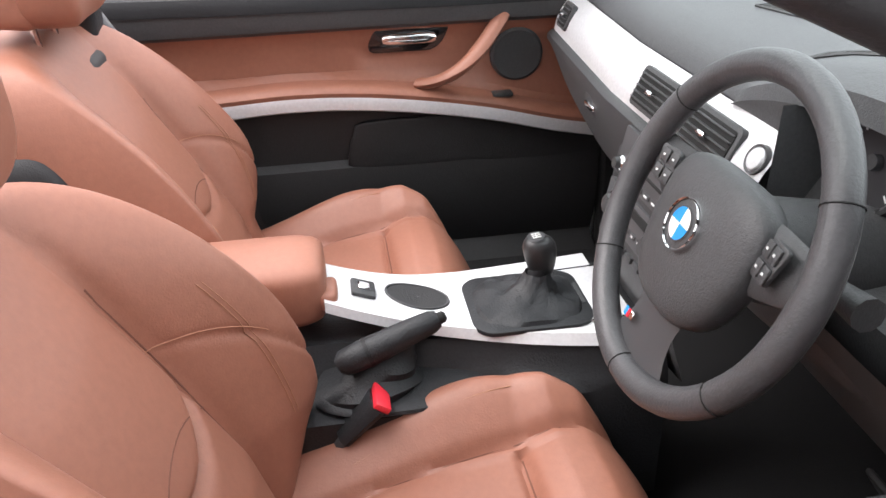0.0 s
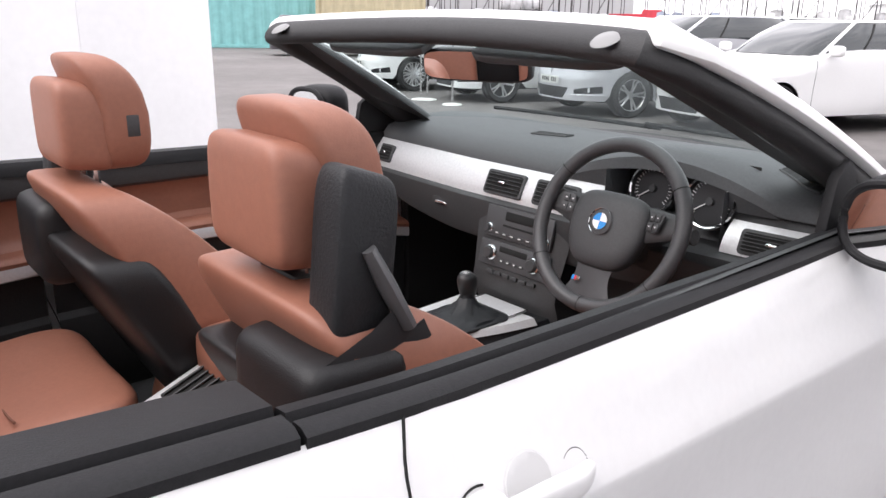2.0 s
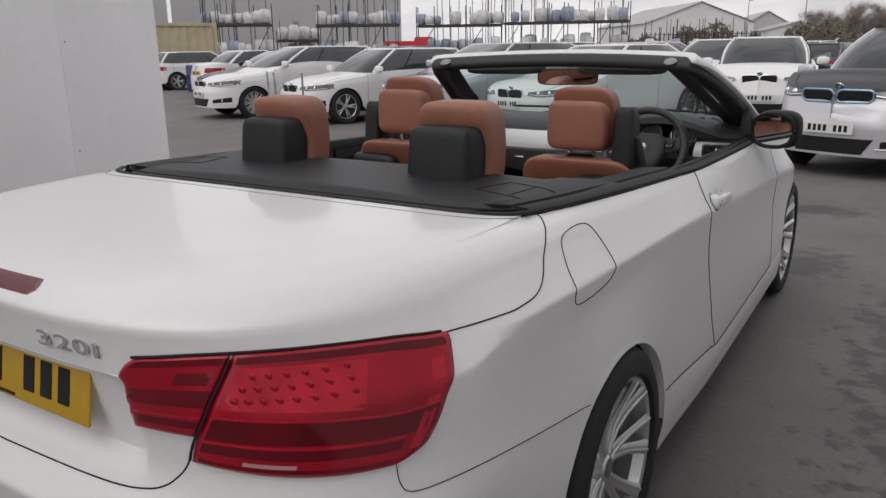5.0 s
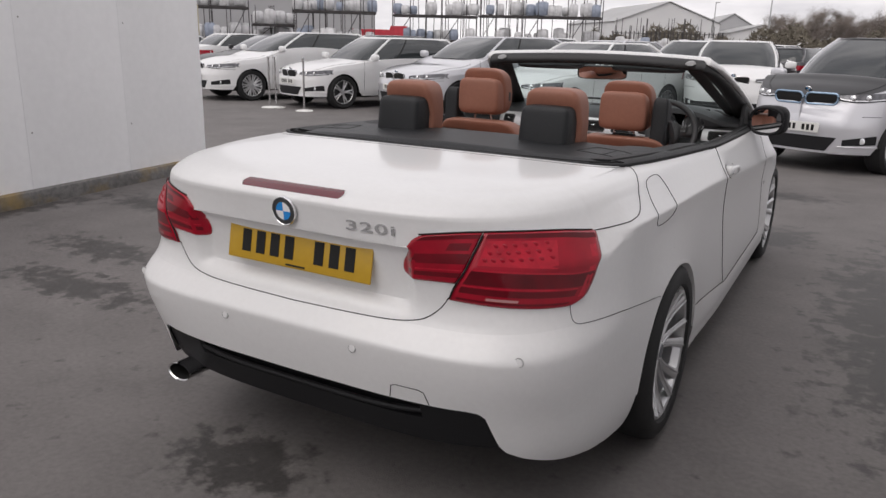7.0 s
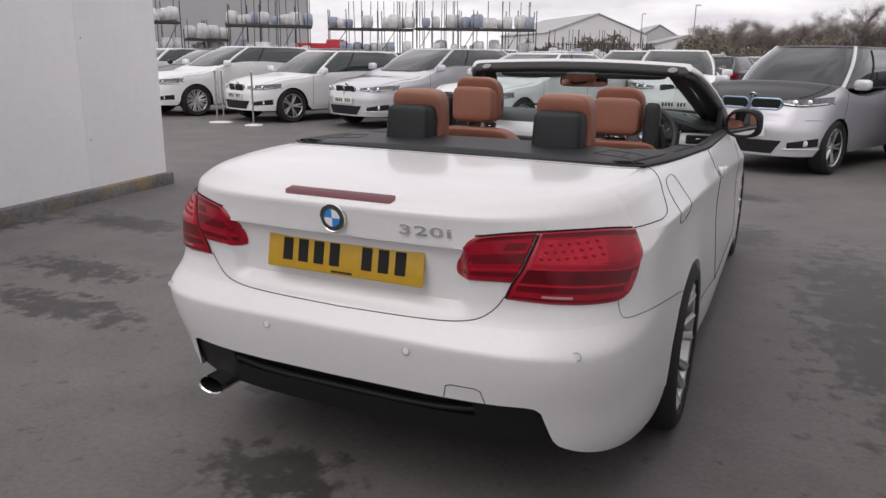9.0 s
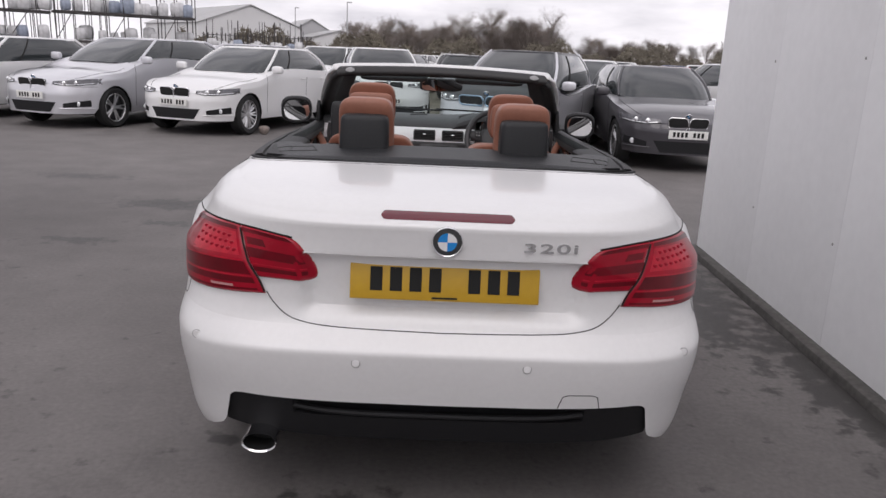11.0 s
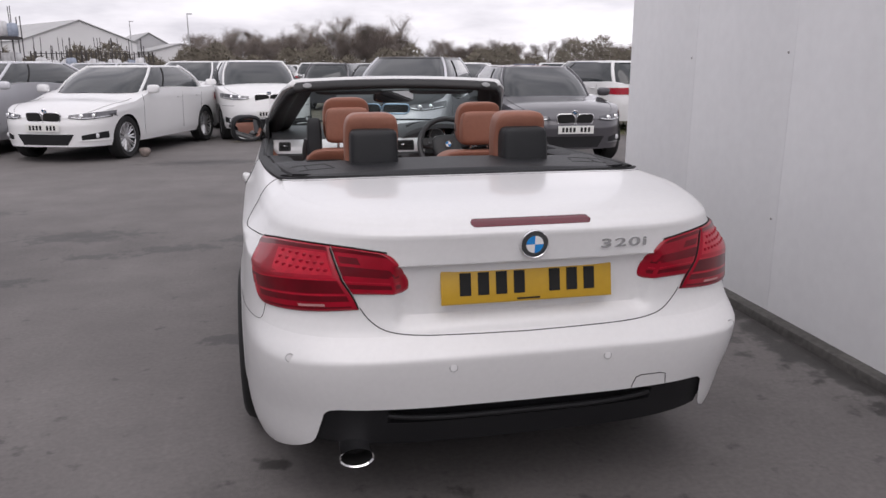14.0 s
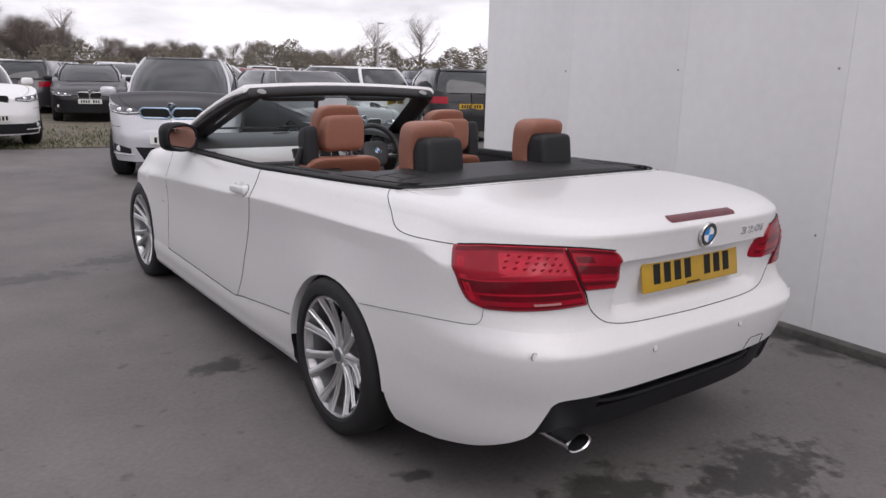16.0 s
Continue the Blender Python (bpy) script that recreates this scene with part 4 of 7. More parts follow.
# ---- the convertible's upper works ----
def tonneau():
    def fn(u, v):
        xo = 0.735
        x = u * xo
        y0 = DECK_FRONT(x) + 0.004
        y1 = 1.245 + 0.10 * max(0, abs(u) - 0.82) / 0.18
        y = y0 + (y1 - y0) * v
        x = u * (body_x(y, belt(y)) - 0.012)
        z = 1.010 + (0.018 * min(1, max(0, (y - y0 - 0.035) / 0.03))) * (1 - u * u) - 0.016 * max(0, abs(u) - 0.88) / 0.12 - 0.02 * max(0, v - 0.9) * 10 * (1 if abs(u) < 0.8 else 0)
        return x, y, z
    return grid(fn, span(-1, 1, 60), span(0, 0.2, 10) + span(0.24, 1, 16))


part("tonneau_cover", tonneau(), grain_black, car, "black textured folding-roof cover")
part("tonneau_seal", tube([(x, DECK_FRONT(x) + 0.040, 1.0105) for x in span(-0.685, 0.685, 70)], 0.0035, 6), dark_gap, car)
part("deck_seal", tube([(x, DECK_FRONT(x) - 0.002, 1.008 + 0.006 * (1 - (x / 0.74) ** 2)) for x in span(-0.70, 0.70, 70)], 0.009, 8, flat=0.5), black_trim, car)
for sx in (1, -1):
    for a, b in (((0.488, 0.975), (0.519, 1.101)), ((0.519, 1.101), (0.60, 1.09)), ((0.60, 1.09), (0.69, 1.065)), ((0.69, 1.065), (0.651, 0.941)), ((0.651, 0.941), (0.587, 0.955)), ((0.587, 0.955), (0.488, 0.975)), ((0.587, 0.955), (0.60, 1.09))):
        pts = []
        for t in span(0, 1, 4):
            x, y = a[0] + (b[0] - a[0]) * t, a[1] + (b[1] - a[1]) * t
            u = x / (body_x(y, belt(y)) - 0.012)
            pts.append((sx * x, y, 1.0102 + 0.018 * (1 - u * u) - 0.016 * max(0, u - 0.88) / 0.12))
        part("hatch_gap", tube(pts, 0.0016, 6), dark_gap, car)


def rail(y0, y1, section, n=24):
    """A moulding along the belt; section gives (inwards, above the belt)."""
    bm = grid(lambda y, k: (body_x(y, belt(y)) - section[k][0], y, belt(y) + section[k][1]), span(y0, y1, n), list(range(len(section))))
    bm.verts.ensure_lookup_table()
    m = len(section)
    for i in (0, len(bm.verts) - m):
        bm.faces.new([bm.verts[i + k] for k in range(m)])
    return bm


both("belt_seal", lambda: rail(0.848, 1.752, [(-0.003, -0.002), (-0.004, 0.010), (0.006, 0.017), (0.03, 0.018), (0.034, 0.010), (0.042, 0.010), (0.046, 0.020), (0.12, 0.016), (0.145, 0.004), (0.155, -0.03), (0.155, -0.14)]), black_trim, car)
both("door_seal", lambda: rail(1.758, 3.14, [(-0.003, -0.004), (-0.004, 0.008), (0.006, 0.014), (0.020, 0.014), (0.024, 0.007), (0.030, 0.007), (0.034, 0.016), (0.052, 0.014), (0.062, 0.0), (0.064, -0.02)]), black_trim, car)


# door cards and rear side panels: profile of inward place and height, by material
strip_lift = smooth_table([(1.2, 0.02), (1.9, 0.022), (2.14, 0.033), (2.26, 0.039), (2.39, 0.036), (2.51, 0.025), (2.62, 0.009), (2.78, -0.022), (2.92, -0.058), (3.06, -0.085)])


def card(y0, y1, prof, n=26):
    def fn(y, k):
        x, z = prof[k]
        lift = strip_lift(y) if 0.6 < z < 0.76 else 0
        return x - (0.055 * (1.9 - y) / 0.65 if y < 1.9 else 0), y, z + lift
    return grid(fn, span(y0, y1, n), list(range(len(prof))))


gloss_black = mat("gloss_black", (0.010, 0.010, 0.011), 0.15, coat=0.5)
pocket_black = mat("pocket_black", (0.016, 0.016, 0.017), 0.6, grain=0.15, bump=0.4, bump_scale=300)
CARD = ((soft_black, "door_top", [(0.78, 0.965), (0.752, 0.958), (0.738, 0.945), (0.736, 0.915), (0.742, 0.890), (0.758, 0.880)]),
        (tan_leather, "door_panel", [(0.756, 0.884), (0.772, 0.872), (0.784, 0.83), (0.786, 0.78), (0.780, 0.745), (0.762, 0.728)]),
        (tan_leather, "armrest", [(0.775, 0.732), (0.742, 0.728), (0.722, 0.722), (0.715, 0.712), (0.718, 0.700)]),
        (brushed_alu, "trim_strip", [(0.7165, 0.702), (0.7145, 0.692), (0.7165, 0.672), (0.722, 0.668)]),
        (pocket_black, "door_pocket", [(0.722, 0.670), (0.765, 0.655), (0.770, 0.56), (0.752, 0.545), (0.742, 0.48), (0.75, 0.36), (0.772, 0.30), (0.70, 0.245)]))
for material, nm, prof in CARD:
    both(nm, lambda: card(1.905, 3.05, prof), material, car)
    both("rear_" + nm.replace("door_", ""), lambda: card(1.25, 1.885, prof, 10), material, car)
for sx in (1, -1):
    part("pull_handle", tube([(sx * (0.752 - 0.055 * math.sin(t * math.pi)), 2.585 + 0.205 * t, 0.748 + 0.150 * t ** 1.6) for t in span(0, 1, 14)], [0.025 - 0.004 * abs(2 * t - 1) for t in span(0, 1, 14)], 10, flat=0.6), tan_leather, car, "tan door pull")
    part("door_speaker", lathe([(0.0, -0.012), (0.050, -0.010), (0.058, -0.012), (0.064, -0.008), (0.066, 0.004)], 36, "X") if sx > 0 else lathe([(0.0, 0.012), (0.050, 0.010), (0.058, 0.012), (0.064, 0.008), (0.066, -0.004)], 36, "X"), soft_black, car, "round black speaker grille").location = (sx * 0.782 if sx > 0 else -0.782, 2.832, 0.795)
    bez = part("handle_bezel", prism([(a * 1.0, b) for a, b in rounded(0.178, 0.074, 0.028, 6, skew=0.5)], 0.014, r=0.003), gloss_black, car)
    bez.matrix_local = pose(sx * 0.772, 2.570, 0.856, 0, 0, -90 * sx)
    lev = part("inner_handle", puff(0.066, 0.010, 0.0125, 0.5, 0.6, 20, 10), chrome, bez, "chrome inner door handle")
    lev.location = (0.0, -0.008, -0.004)
    part("window_switch", box(0.030, 0.050, 0.010, 0.003, 2, at=(sx * 0.748, 2.79, 0.708)), soft_black, car)
    part("pocket_bin", puff(0.012, 0.33, 0.062, 0.2, 0.3, 30, 10, shape=lambda x, y, z: (x, y + 0.25 * z, z - 0.12 * max(0, y))), pocket_black, car).location = (sx * 0.762, 2.74, 0.600)
    part("panel_seam", tube([(sx * 0.7885, y, 0.858 - 0.01 * ((y - 2.2) / 0.3) ** 2 * (1 if y > 2.2 else 0)) for y in span(1.93, 2.46, 14)], 0.0025, 5), tan_seam, car)
    part("rear_speaker", lathe([(0.0, -0.008), (0.066, -0.006), (0.072, 0.002)], 30, "X") if sx > 0 else lathe([(0.0, 0.008), (0.066, 0.006), (0.072, -0.002)], 30, "X"), soft_black, car).location = (sx * 0.775, 1.55, 0.815)

# floor tub
part("floor_carpet", box(1.50, 2.3, 0.03, 0.005, 1, at=(0, 2.35, 0.245)), carpet_black, car)
part("firewall", box(1.46, 0.04, 0.72, 0.005, 1, at=(0, 3.42, 0.60)), carpet_black, car)
part("rear_bulkhead", box(1.44, 0.05, 0.72, 0.005, 1, at=(0, 1.235, 0.62)), carpet_black, car)
part("kick_panel", box(0.04, 0.4, 0.6, 0.01, 1, at=(-0.765, 3.26, 0.53)), carpet_black, car)
part("kick_panel", box(0.04, 0.4, 0.6, 0.01, 1, at=(0.765, 3.26, 0.53)), carpet_black, car)


# dashboard
button_grey = mat("button_grey", (0.065, 0.066, 0.07), 0.45)


def hood(x):
    """Rise of the dash over the instruments."""
    d = abs(x - 0.36)
    return 0.052 * max(0.0, math.cos(min(1, d / 0.27) * math.pi / 2)) ** 0.8 if d < 0.27 else 0.0


def dash_top():
    prof = [(2.925, 0.944), (2.93, 0.960), (2.95, 0.982), (3.00, 0.998), (3.10, 1.008), (3.22, 1.010), (3.34, 1.0), (3.45, 0.985)]

    def fn(x, k):
        y, z = prof[k]
        bow = -0.07 * max(0, abs(x) - 0.25)
        f = (1.12, 1.35, 1.25, 1.0, 0.65, 0.3, 0.1, 0)[k]
        return x, y - bow + (-0.012 if hood(x) > 0.004 and k < 2 else 0), z + hood(x) * f
    return grid(fn, span(-0.745, 0.745, 60), list(range(len(prof))))


part("dash_top", dash_top(), dash_black_sheen, car, "soft black dashboard top")


def dash_band(z0, z1, x0, x1, out=0.0, n=40):
    def fn(x, t):
        bow = -0.07 * max(0, abs(x) - 0.25)
        return x, 2.880 + 0.045 * t - bow - out - 0.010 * math.sin(t * math.pi), z0 + (z1 - z0) * t
    return grid(fn, span(x0, x1, n), span(0, 1, 6))


part("dash_trim", dash_band(0.858, 0.944, -0.735, 0.228, 0.004), brushed_alu, car, "brushed aluminium dashboard trim")
part("dash_trim", dash_band(0.862, 0.925, 0.535, 0.735, 0.004), brushed_alu, car)


def dash_face():
    low = smooth_table([(0.0, 0.735), (0.36, 0.739), (0.55, 0.763), (0.71, 0.808), (0.76, 0.822)])

    def fn(x, k):
        zb = low(abs(x))
        y, z = ((2.945, 0.95), (2.935, 0.93), (2.895, 0.862), (2.872, 0.858), (2.862, 0.850), (2.861, 0.838), (2.868, zb + 0.018), (2.876, zb + 0.004), (2.892, zb), (3.06, zb - 0.04), (3.30, zb - 0.10))[k]
        bow = -0.07 * max(0, abs(x) - 0.25)
        return x, y - bow + (0.05 if 0.19 < x < 0.53 and k < 4 else 0), z
    return grid(fn, span(-0.74, 0.74, 50), list(range(11)))


part("dash_face", dash_face(), soft_black, car)
gh = part("glovebox_handle", prism(rounded(0.085, 0.032, 0.012), 0.006, r=0.0015), soft_black, car)
gh.matrix_local = pose(-0.33, 2.868, 0.808)
part("lever", puff(0.026, 0.004, 0.006, 0.5, 0.5, 16, 8), chrome, gh).location = (0, -0.003, 0)


def vent(x, z, w, h, yaw=0, slats=5):
    v = part("air_vent", prism(rounded(w, h, 0.010), 0.03, r=0.002), soft_black, car, "dashboard air vent with slats")
    bow = -0.07 * max(0, abs(x) - 0.25)
    v.matrix_local = pose(x, 2.884 - bow, z, -24, 0, yaw)
    part("vent_bore", prism(rounded(w - 0.016, h - 0.014, 0.006), 0.002), dark_gap, v).location = (0, -0.0015, 0)
    for k in range(slats):
        part("slat", box(w - 0.018, 0.006, 0.0022, 0.0008, 1, at=(0, -0.003, (h - 0.016) * ((k + 0.5) / slats - 0.5)), rot=(8, 0, 0)), soft_black, v)
    part("vent_tab", puff(0.012, 0.006, 0.004, 0.5, 0.5, 12, 8), chrome, v).location = (0, -0.008, 0)
    return v


vent(-0.665, 0.905, 0.075, 0.058, -4, 4)
vent(-0.092, 0.902, 0.140, 0.068)
vent(0.088, 0.902, 0.140, 0.068)
vent(0.64, 0.893, 0.14, 0.055, 4)
sb = part("start_button", lathe([(0.0, -0.005), (0.013, -0.005), (0.015, -0.003), (0.016, 0.004)], 28, "Y"), brushed_alu, car, "round start button")
sb.matrix_local = pose(0.203, 2.893, 0.912, -24, 0, 0)
part("button_ring", lathe([(0.016, -0.002), (0.0195, -0.003), (0.0205, 0.004)], 28, "Y"), button_grey, sb)


def dash_skin(x, y):
    """Height of the dash top."""
    tab = ((2.95, 0.982, 1.25), (3.00, 0.998, 1.0), (3.10, 1.008, 0.65), (3.22, 1.010, 0.3))
    y += -0.07 * max(0, abs(x) - 0.25)
    for (a0, z0, f0), (a1, z1, f1) in zip(tab, tab[1:]):
        if y <= a1:
            t = max(0, (y - a0) / (a1 - a0))
            return z0 + (z1 - z0) * t + hood(x) * (f0 + (f1 - f0) * t)
    return 1.01


for cx, cy, w, skew in ((-0.135, 3.118, 0.105, 0.35), (0.172, 3.015, 0.095, 0.55), (0.62, 3.05, 0.10, -0.6)):
    def slot(u, v, up, s=1.0, cx=cx, cy=cy, w=w, skew=skew):
        x = cx + u * w / 2 * s
        y = cy + v * 0.017 * s + skew * u * 0.03 * s
        return x, y, dash_skin(x, y) + up
    d = part("defrost_vent", grid(lambda u, v: slot(u, v, 0.0022), span(-1, 1, 12), span(-1, 1, 4)), dark_gap, car)
    for k in range(6):
        part("slat", grid(lambda u, v: slot(u, v, 0.0030), [-0.85 + 0.34 * k - 0.03, -0.85 + 0.34 * k + 0.03], span(-0.9, 0.9, 4)), black_trim, d)
    part("vent_rim", tube([slot(u, v, 0.002, 1.04) for u, v in ((-1, -1), (-0.33, -1), (0.33, -1), (1, -1), (1, 1), (0.33, 1), (-0.33, 1), (-1, 1))], 0.0025, 5, closed=True), soft_black, d)

# instruments
for x0, x1, cheek in ((0.085, 0.232, 0.2315), (0.522, 0.640, 0.5225)):
    part("hood_side", grid(lambda x, t: (x, 2.921 - 0.010 * t + 0.07 * max(0, abs(x) - 0.25), 0.941 + t * (0.004 + hood(x) * 1.12)), span(x0, x1, 14), [0, 0.5, 1]), dash_black_sheen, car)
    part("hood_cheek", grid(lambda y, t: (cheek, y + 0.07 * max(0, cheek - 0.25), 0.862 + t * (0.083 + hood(cheek) * 1.12)), [2.895, 2.94, 2.99], [0, 0.5, 1]), dash_black_sheen, car)
part("binnacle", grid(lambda x, t: (x, 2.985 + 0.02 * t, 0.865 + 0.165 * t), span(0.17, 0.55, 16), [0, 1]), dark_gap, car)
gauge_face = mat("gauge_face", (0.02, 0.02, 0.022), 0.4)
for gx, gy in ((0.322, 2.955), (0.478, 2.938)):
    g = part("gauge", lathe([(0.0, 0.004), (0.060, 0.004), (0.063, -0.004), (0.068, -0.006), (0.072, 0.0), (0.072, 0.012)], 40, "Y"), gauge_face, car, "round instrument dial with white marks")
    g.matrix_local = pose(gx, gy, 0.952, -12, 0, 0) @ Matrix.Diagonal((0.86, 1, 0.86, 1))
    part("gauge_ring", lathe([(0.064, -0.005), (0.068, -0.0075), (0.0715, -0.003)], 40, "Y"), chrome, g)
    for k in range(27):
        a = radians(220 - 260 * k / 26)
        ln = 0.010 if k % 2 == 0 else 0.006
        part("tick", box(ln, 0.001, 0.0018, 0, 1, at=(0.052, 0.002, 0)), print_white, g).matrix_local = Matrix.Rotation(-a, 4, "Y")
    part("needle", box(0.05, 0.002, 0.003, 0.0005, 1, at=(0.022, -0.001, 0)), print_white, g).matrix_local = Matrix.Rotation(radians(-215), 4, "Y")
    part("needle_hub", lathe([(0.0, -0.004), (0.010, -0.004), (0.011, 0.004)], 20, "Y"), soft_black, g)

# steering wheel
SW = pose(0.352, 2.750, 0.905, -22.7, 0, -0.7)
wheel_thing = part("steering_wheel", tube([(0.179 * math.cos(a), 0, 0.179 * math.sin(a)) for a in [2 * math.pi * k / 64 for k in range(64)]], 0.0170, 14, closed=True, up=(0, 1, 0)), mat("rim_leather", (0.055, 0.055, 0.058), 0.42, grain=0.1, bump=0.3, bump_scale=350), car, "black leather three-spoke steering wheel")
wheel_thing.matrix_local = SW
part("airbag_pad", puff(0.096, 0.028, 0.084, 0.55, 0.62, 36, 20, shape=lambda x, y, z: (x * (1.0 + 0.5 * z - 2.6 * max(0, -z - 0.01)), y + 0.006 + 0.5 * abs(x) ** 1.5 * 0.3, z - 0.012)), soft_black, wheel_thing)
for ang, w0, w1 in ((8, 0.030, 0.024), (172, 0.030, 0.024)):
    a = radians(ang)
    part("spoke", tube([(r * math.cos(a), 0.012 + 0.001 * k, r * math.sin(a) + 0.008) for k, r in enumerate((0.05, 0.10, 0.14, 0.178))], [0.042, 0.036, 0.028, 0.024], 12, flat=0.28, up=(0, 1, 0)), soft_black, wheel_thing)
part("lower_spoke", grid(lambda u, t: ((0.062 - 0.020 * math.sin(t * math.pi)) * u * (1 + 0.25 * t * t), 0.004 + 0.004 * t - 0.006 * (1 - u * u), -0.055 - 0.120 * t), span(-1, 1, 12), span(0, 1, 10)), mat("spoke_grey", (0.05, 0.05, 0.053), 0.4), wheel_thing)
roundel(0.029, wheel_thing, (0.0, -0.0225, 0.002), Matrix.Identity(4))
for sx in (1, -1):
    pod = part("switch_pod", prism(rounded(0.044, 0.052, 0.008, 4, skew=0.25 * sx), 0.006, r=0.001), soft_black, wheel_thing)
    pod.matrix_local = pose(sx * 0.113, -0.004, 0.028, 0, 0, -12 * sx) @ Matrix.Scale(0.82, 4)
    for r in range(2):
        for c in range(2):
            b = part("switch_button", box(0.017, 0.004, 0.020, 0.002, 2, at=(-0.010 + 0.020 * c, -0.002, -0.012 + 0.024 * r)), soft_black, pod)
            part("symbol", box(0.004, 0.001, 0.003, 0, 1, at=(-0.010 + 0.020 * c, -0.0045, -0.012 + 0.024 * r)), print_white, b)
mb = part("sport_badge", box(0.020, 0.002, 0.010, 0.001, 1), chrome, wheel_thing)
mb.matrix_local = pose(-0.03, -0.006, -0.128, -2, 0, 0)
part("badge_stripe", box(0.006, 0.002, 0.010, 0, 1, at=(-0.006, -0.001, 0)), badge_blue, mb)
part("badge_stripe", box(0.004, 0.002, 0.010, 0, 1, at=(0.000, -0.001, 0)), red_plastic, mb)
for a in (35, 145, 215, 325, 270):
    c, s_ = math.cos(radians(a)), math.sin(radians(a))
    part("rim_seam", tube([(0.179 * c + 0.0173 * math.cos(t) * c, 0.0173 * math.sin(t), 0.179 * s_ + 0.0173 * math.cos(t) * s_) for t in [2 * math.pi * k / 16 for k in range(16)]], 0.0009, 5, closed=True), dark_gap, wheel_thing)
col = part("steering_column", tube([(0.352, 2.79, 0.885), (0.352, 2.95, 0.84)], [0.055, 0.07], 16), soft_black, car)
part("stalk", tube([(0.38, 2.835, 0.885), (0.47, 2.828, 0.895), (0.517, 2.826, 0.900)], [0.009, 0.013, 0.017], 10), soft_black, car)
part("stalk", tube([(0.32, 2.835, 0.885), (0.20, 2.826, 0.895)], [0.009, 0.014], 10), soft_black, car)
part("light_switch", lathe([(0.0, -0.012), (0.016, -0.012), (0.018, 0.0)], 20, "Y"), soft_black, car).location = (0.63, 2.838, 0.815)
part("knee_panel", grid(lambda u, t: (0.21 + 0.50 * u, 2.835 + 0.13 * t, 0.845 - 0.20 * t), [0, 0.5, 1], [0, 0.5, 1]), soft_black, car)
pedal = part("pedal", box(0.07, 0.012, 0.06, 0.006, 2, at=(0.33, 3.12, 0.42), rot=(35, 0, 0)), rubber, car)
part("pedal", box(0.055, 0.012, 0.14, 0.006, 2, at=(0.46, 3.14, 0.38), rot=(35, 0, 0)), rubber, car)

# centre stack
stack = part("radio_console", grid(lambda x, k: (x * (1.0 if k < 3 else 0.92), (2.885, 2.862, 2.850, 2.826, 2.820, 2.86)[k] + 0.012 * (x / 0.15) ** 2, (0.862, 0.852, 0.79, 0.672, 0.640, 0.52)[k]), span(-0.163, 0.163, 14), list(range(6))), soft_black, car)


def on_stack(name, w, h, u, z, material, depth=0.006, parent=stack, r=0.002):
    """A fitting flush on the stack's sloping face."""
    y = 2.862 - (0.852 - z) / 0.18 * 0.036 + 0.012 * (u / 0.15) ** 2
    o = part(name, box(w, depth, h, r, 2), material, parent)
    o.matrix_local = pose(u, y, z, -11, 0, 0)
    return o


radio = on_stack("radio", 0.235, 0.082, 0, 0.806, button_grey, 0.010)
on_stack("radio_display", 0.12, 0.024, 0.012, 0.826, dark_gap, 0.013)
on_stack("disc_slot", 0.125, 0.006, 0.010, 0.800, dark_gap, 0.013)
for k in range(6):
    b = on_stack("radio_button", 0.022, 0.009, -0.07 + 0.028 * k, 0.777, soft_black, 0.014)
    part("symbol", box(0.010, 0.001, 0.003, 0, 1, at=(0, -0.0075, 0)), print_white, b)
for sx in (1, -1):
    b = on_stack("radio_button", 0.020, 0.014, sx * 0.10, 0.832, soft_black, 0.014)
    b = on_stack("radio_button", 0.020, 0.014, sx * 0.10, 0.806, soft_black, 0.014)
on_stack("climate_panel", 0.245, 0.066, 0, 0.722, button_grey, 0.010)
for sx in (1, -1):
    y = 2.862 - (0.852 - 0.724) / 0.18 * 0.036
    kn = part("climate_knob", lathe([(0.0, -0.018), (0.014, -0.018), (0.017, -0.014), (0.019, 0.0)], 24, "Y"), soft_black, stack)
    kn.matrix_local = pose(sx * 0.078, y - 0.006, 0.724, -11, 0, 0)
    part("knob_ring", lathe([(0.0185, -0.010), (0.0225, -0.006), (0.0235, 0.0)], 24, "Y"), chrome, kn)
    kn2 = part("radio_knob", lathe([(0.0, -0.014), (0.009, -0.014), (0.011, 0.0)], 20, "Y"), soft_black, stack)
    kn2.matrix_local = pose(sx * 0.100, 2.862 - (0.852 - 0.785) / 0.18 * 0.036 - 0.004, 0.787, -11, 0, 0)
    part("knob_ring", lathe([(0.011, -0.006), (0.0135, -0.003), (0.014, 0.0)], 20, "Y"), chrome, kn2)
on_stack("climate_display", 0.10, 0.016, 0, 0.738, dark_gap, 0.013)
for k in range(4):
    b = on_stack("climate_button", 0.018, 0.009, -0.036 + 0.024 * k, 0.708, soft_black, 0.014)
    part("symbol", box(0.006, 0.001, 0.003, 0, 1, at=(0, -0.0075, 0)), print_white, b)
for k in range(6):
    on_stack("seat_button", 0.024, 0.011, -0.075 + 0.030 * k, 0.672, soft_black, 0.012)

# tunnel and console
console_right = smooth_table([(2.34, 0.040), (2.45, 0.048), (2.55, 0.070), (2.65, 0.098), (2.8, 0.128)])


def tunnel(y, k):
    r = console_right(y)
    xs = (-0.155, -0.135, -0.118, r - 0.006, r + 0.006, r + 0.02, 0.150, 0.158)
    zs = (0.30, 0.50, 0.585, 0.585, 0.560, 0.538, 0.525, 0.30)
    return xs[k], y, zs[k] + (0.005 if y > 2.7 and 1 < k < 4 else 0)


part("tunnel", grid(tunnel, span(1.95, 2.85, 24), list(range(8))), grain_black, car)



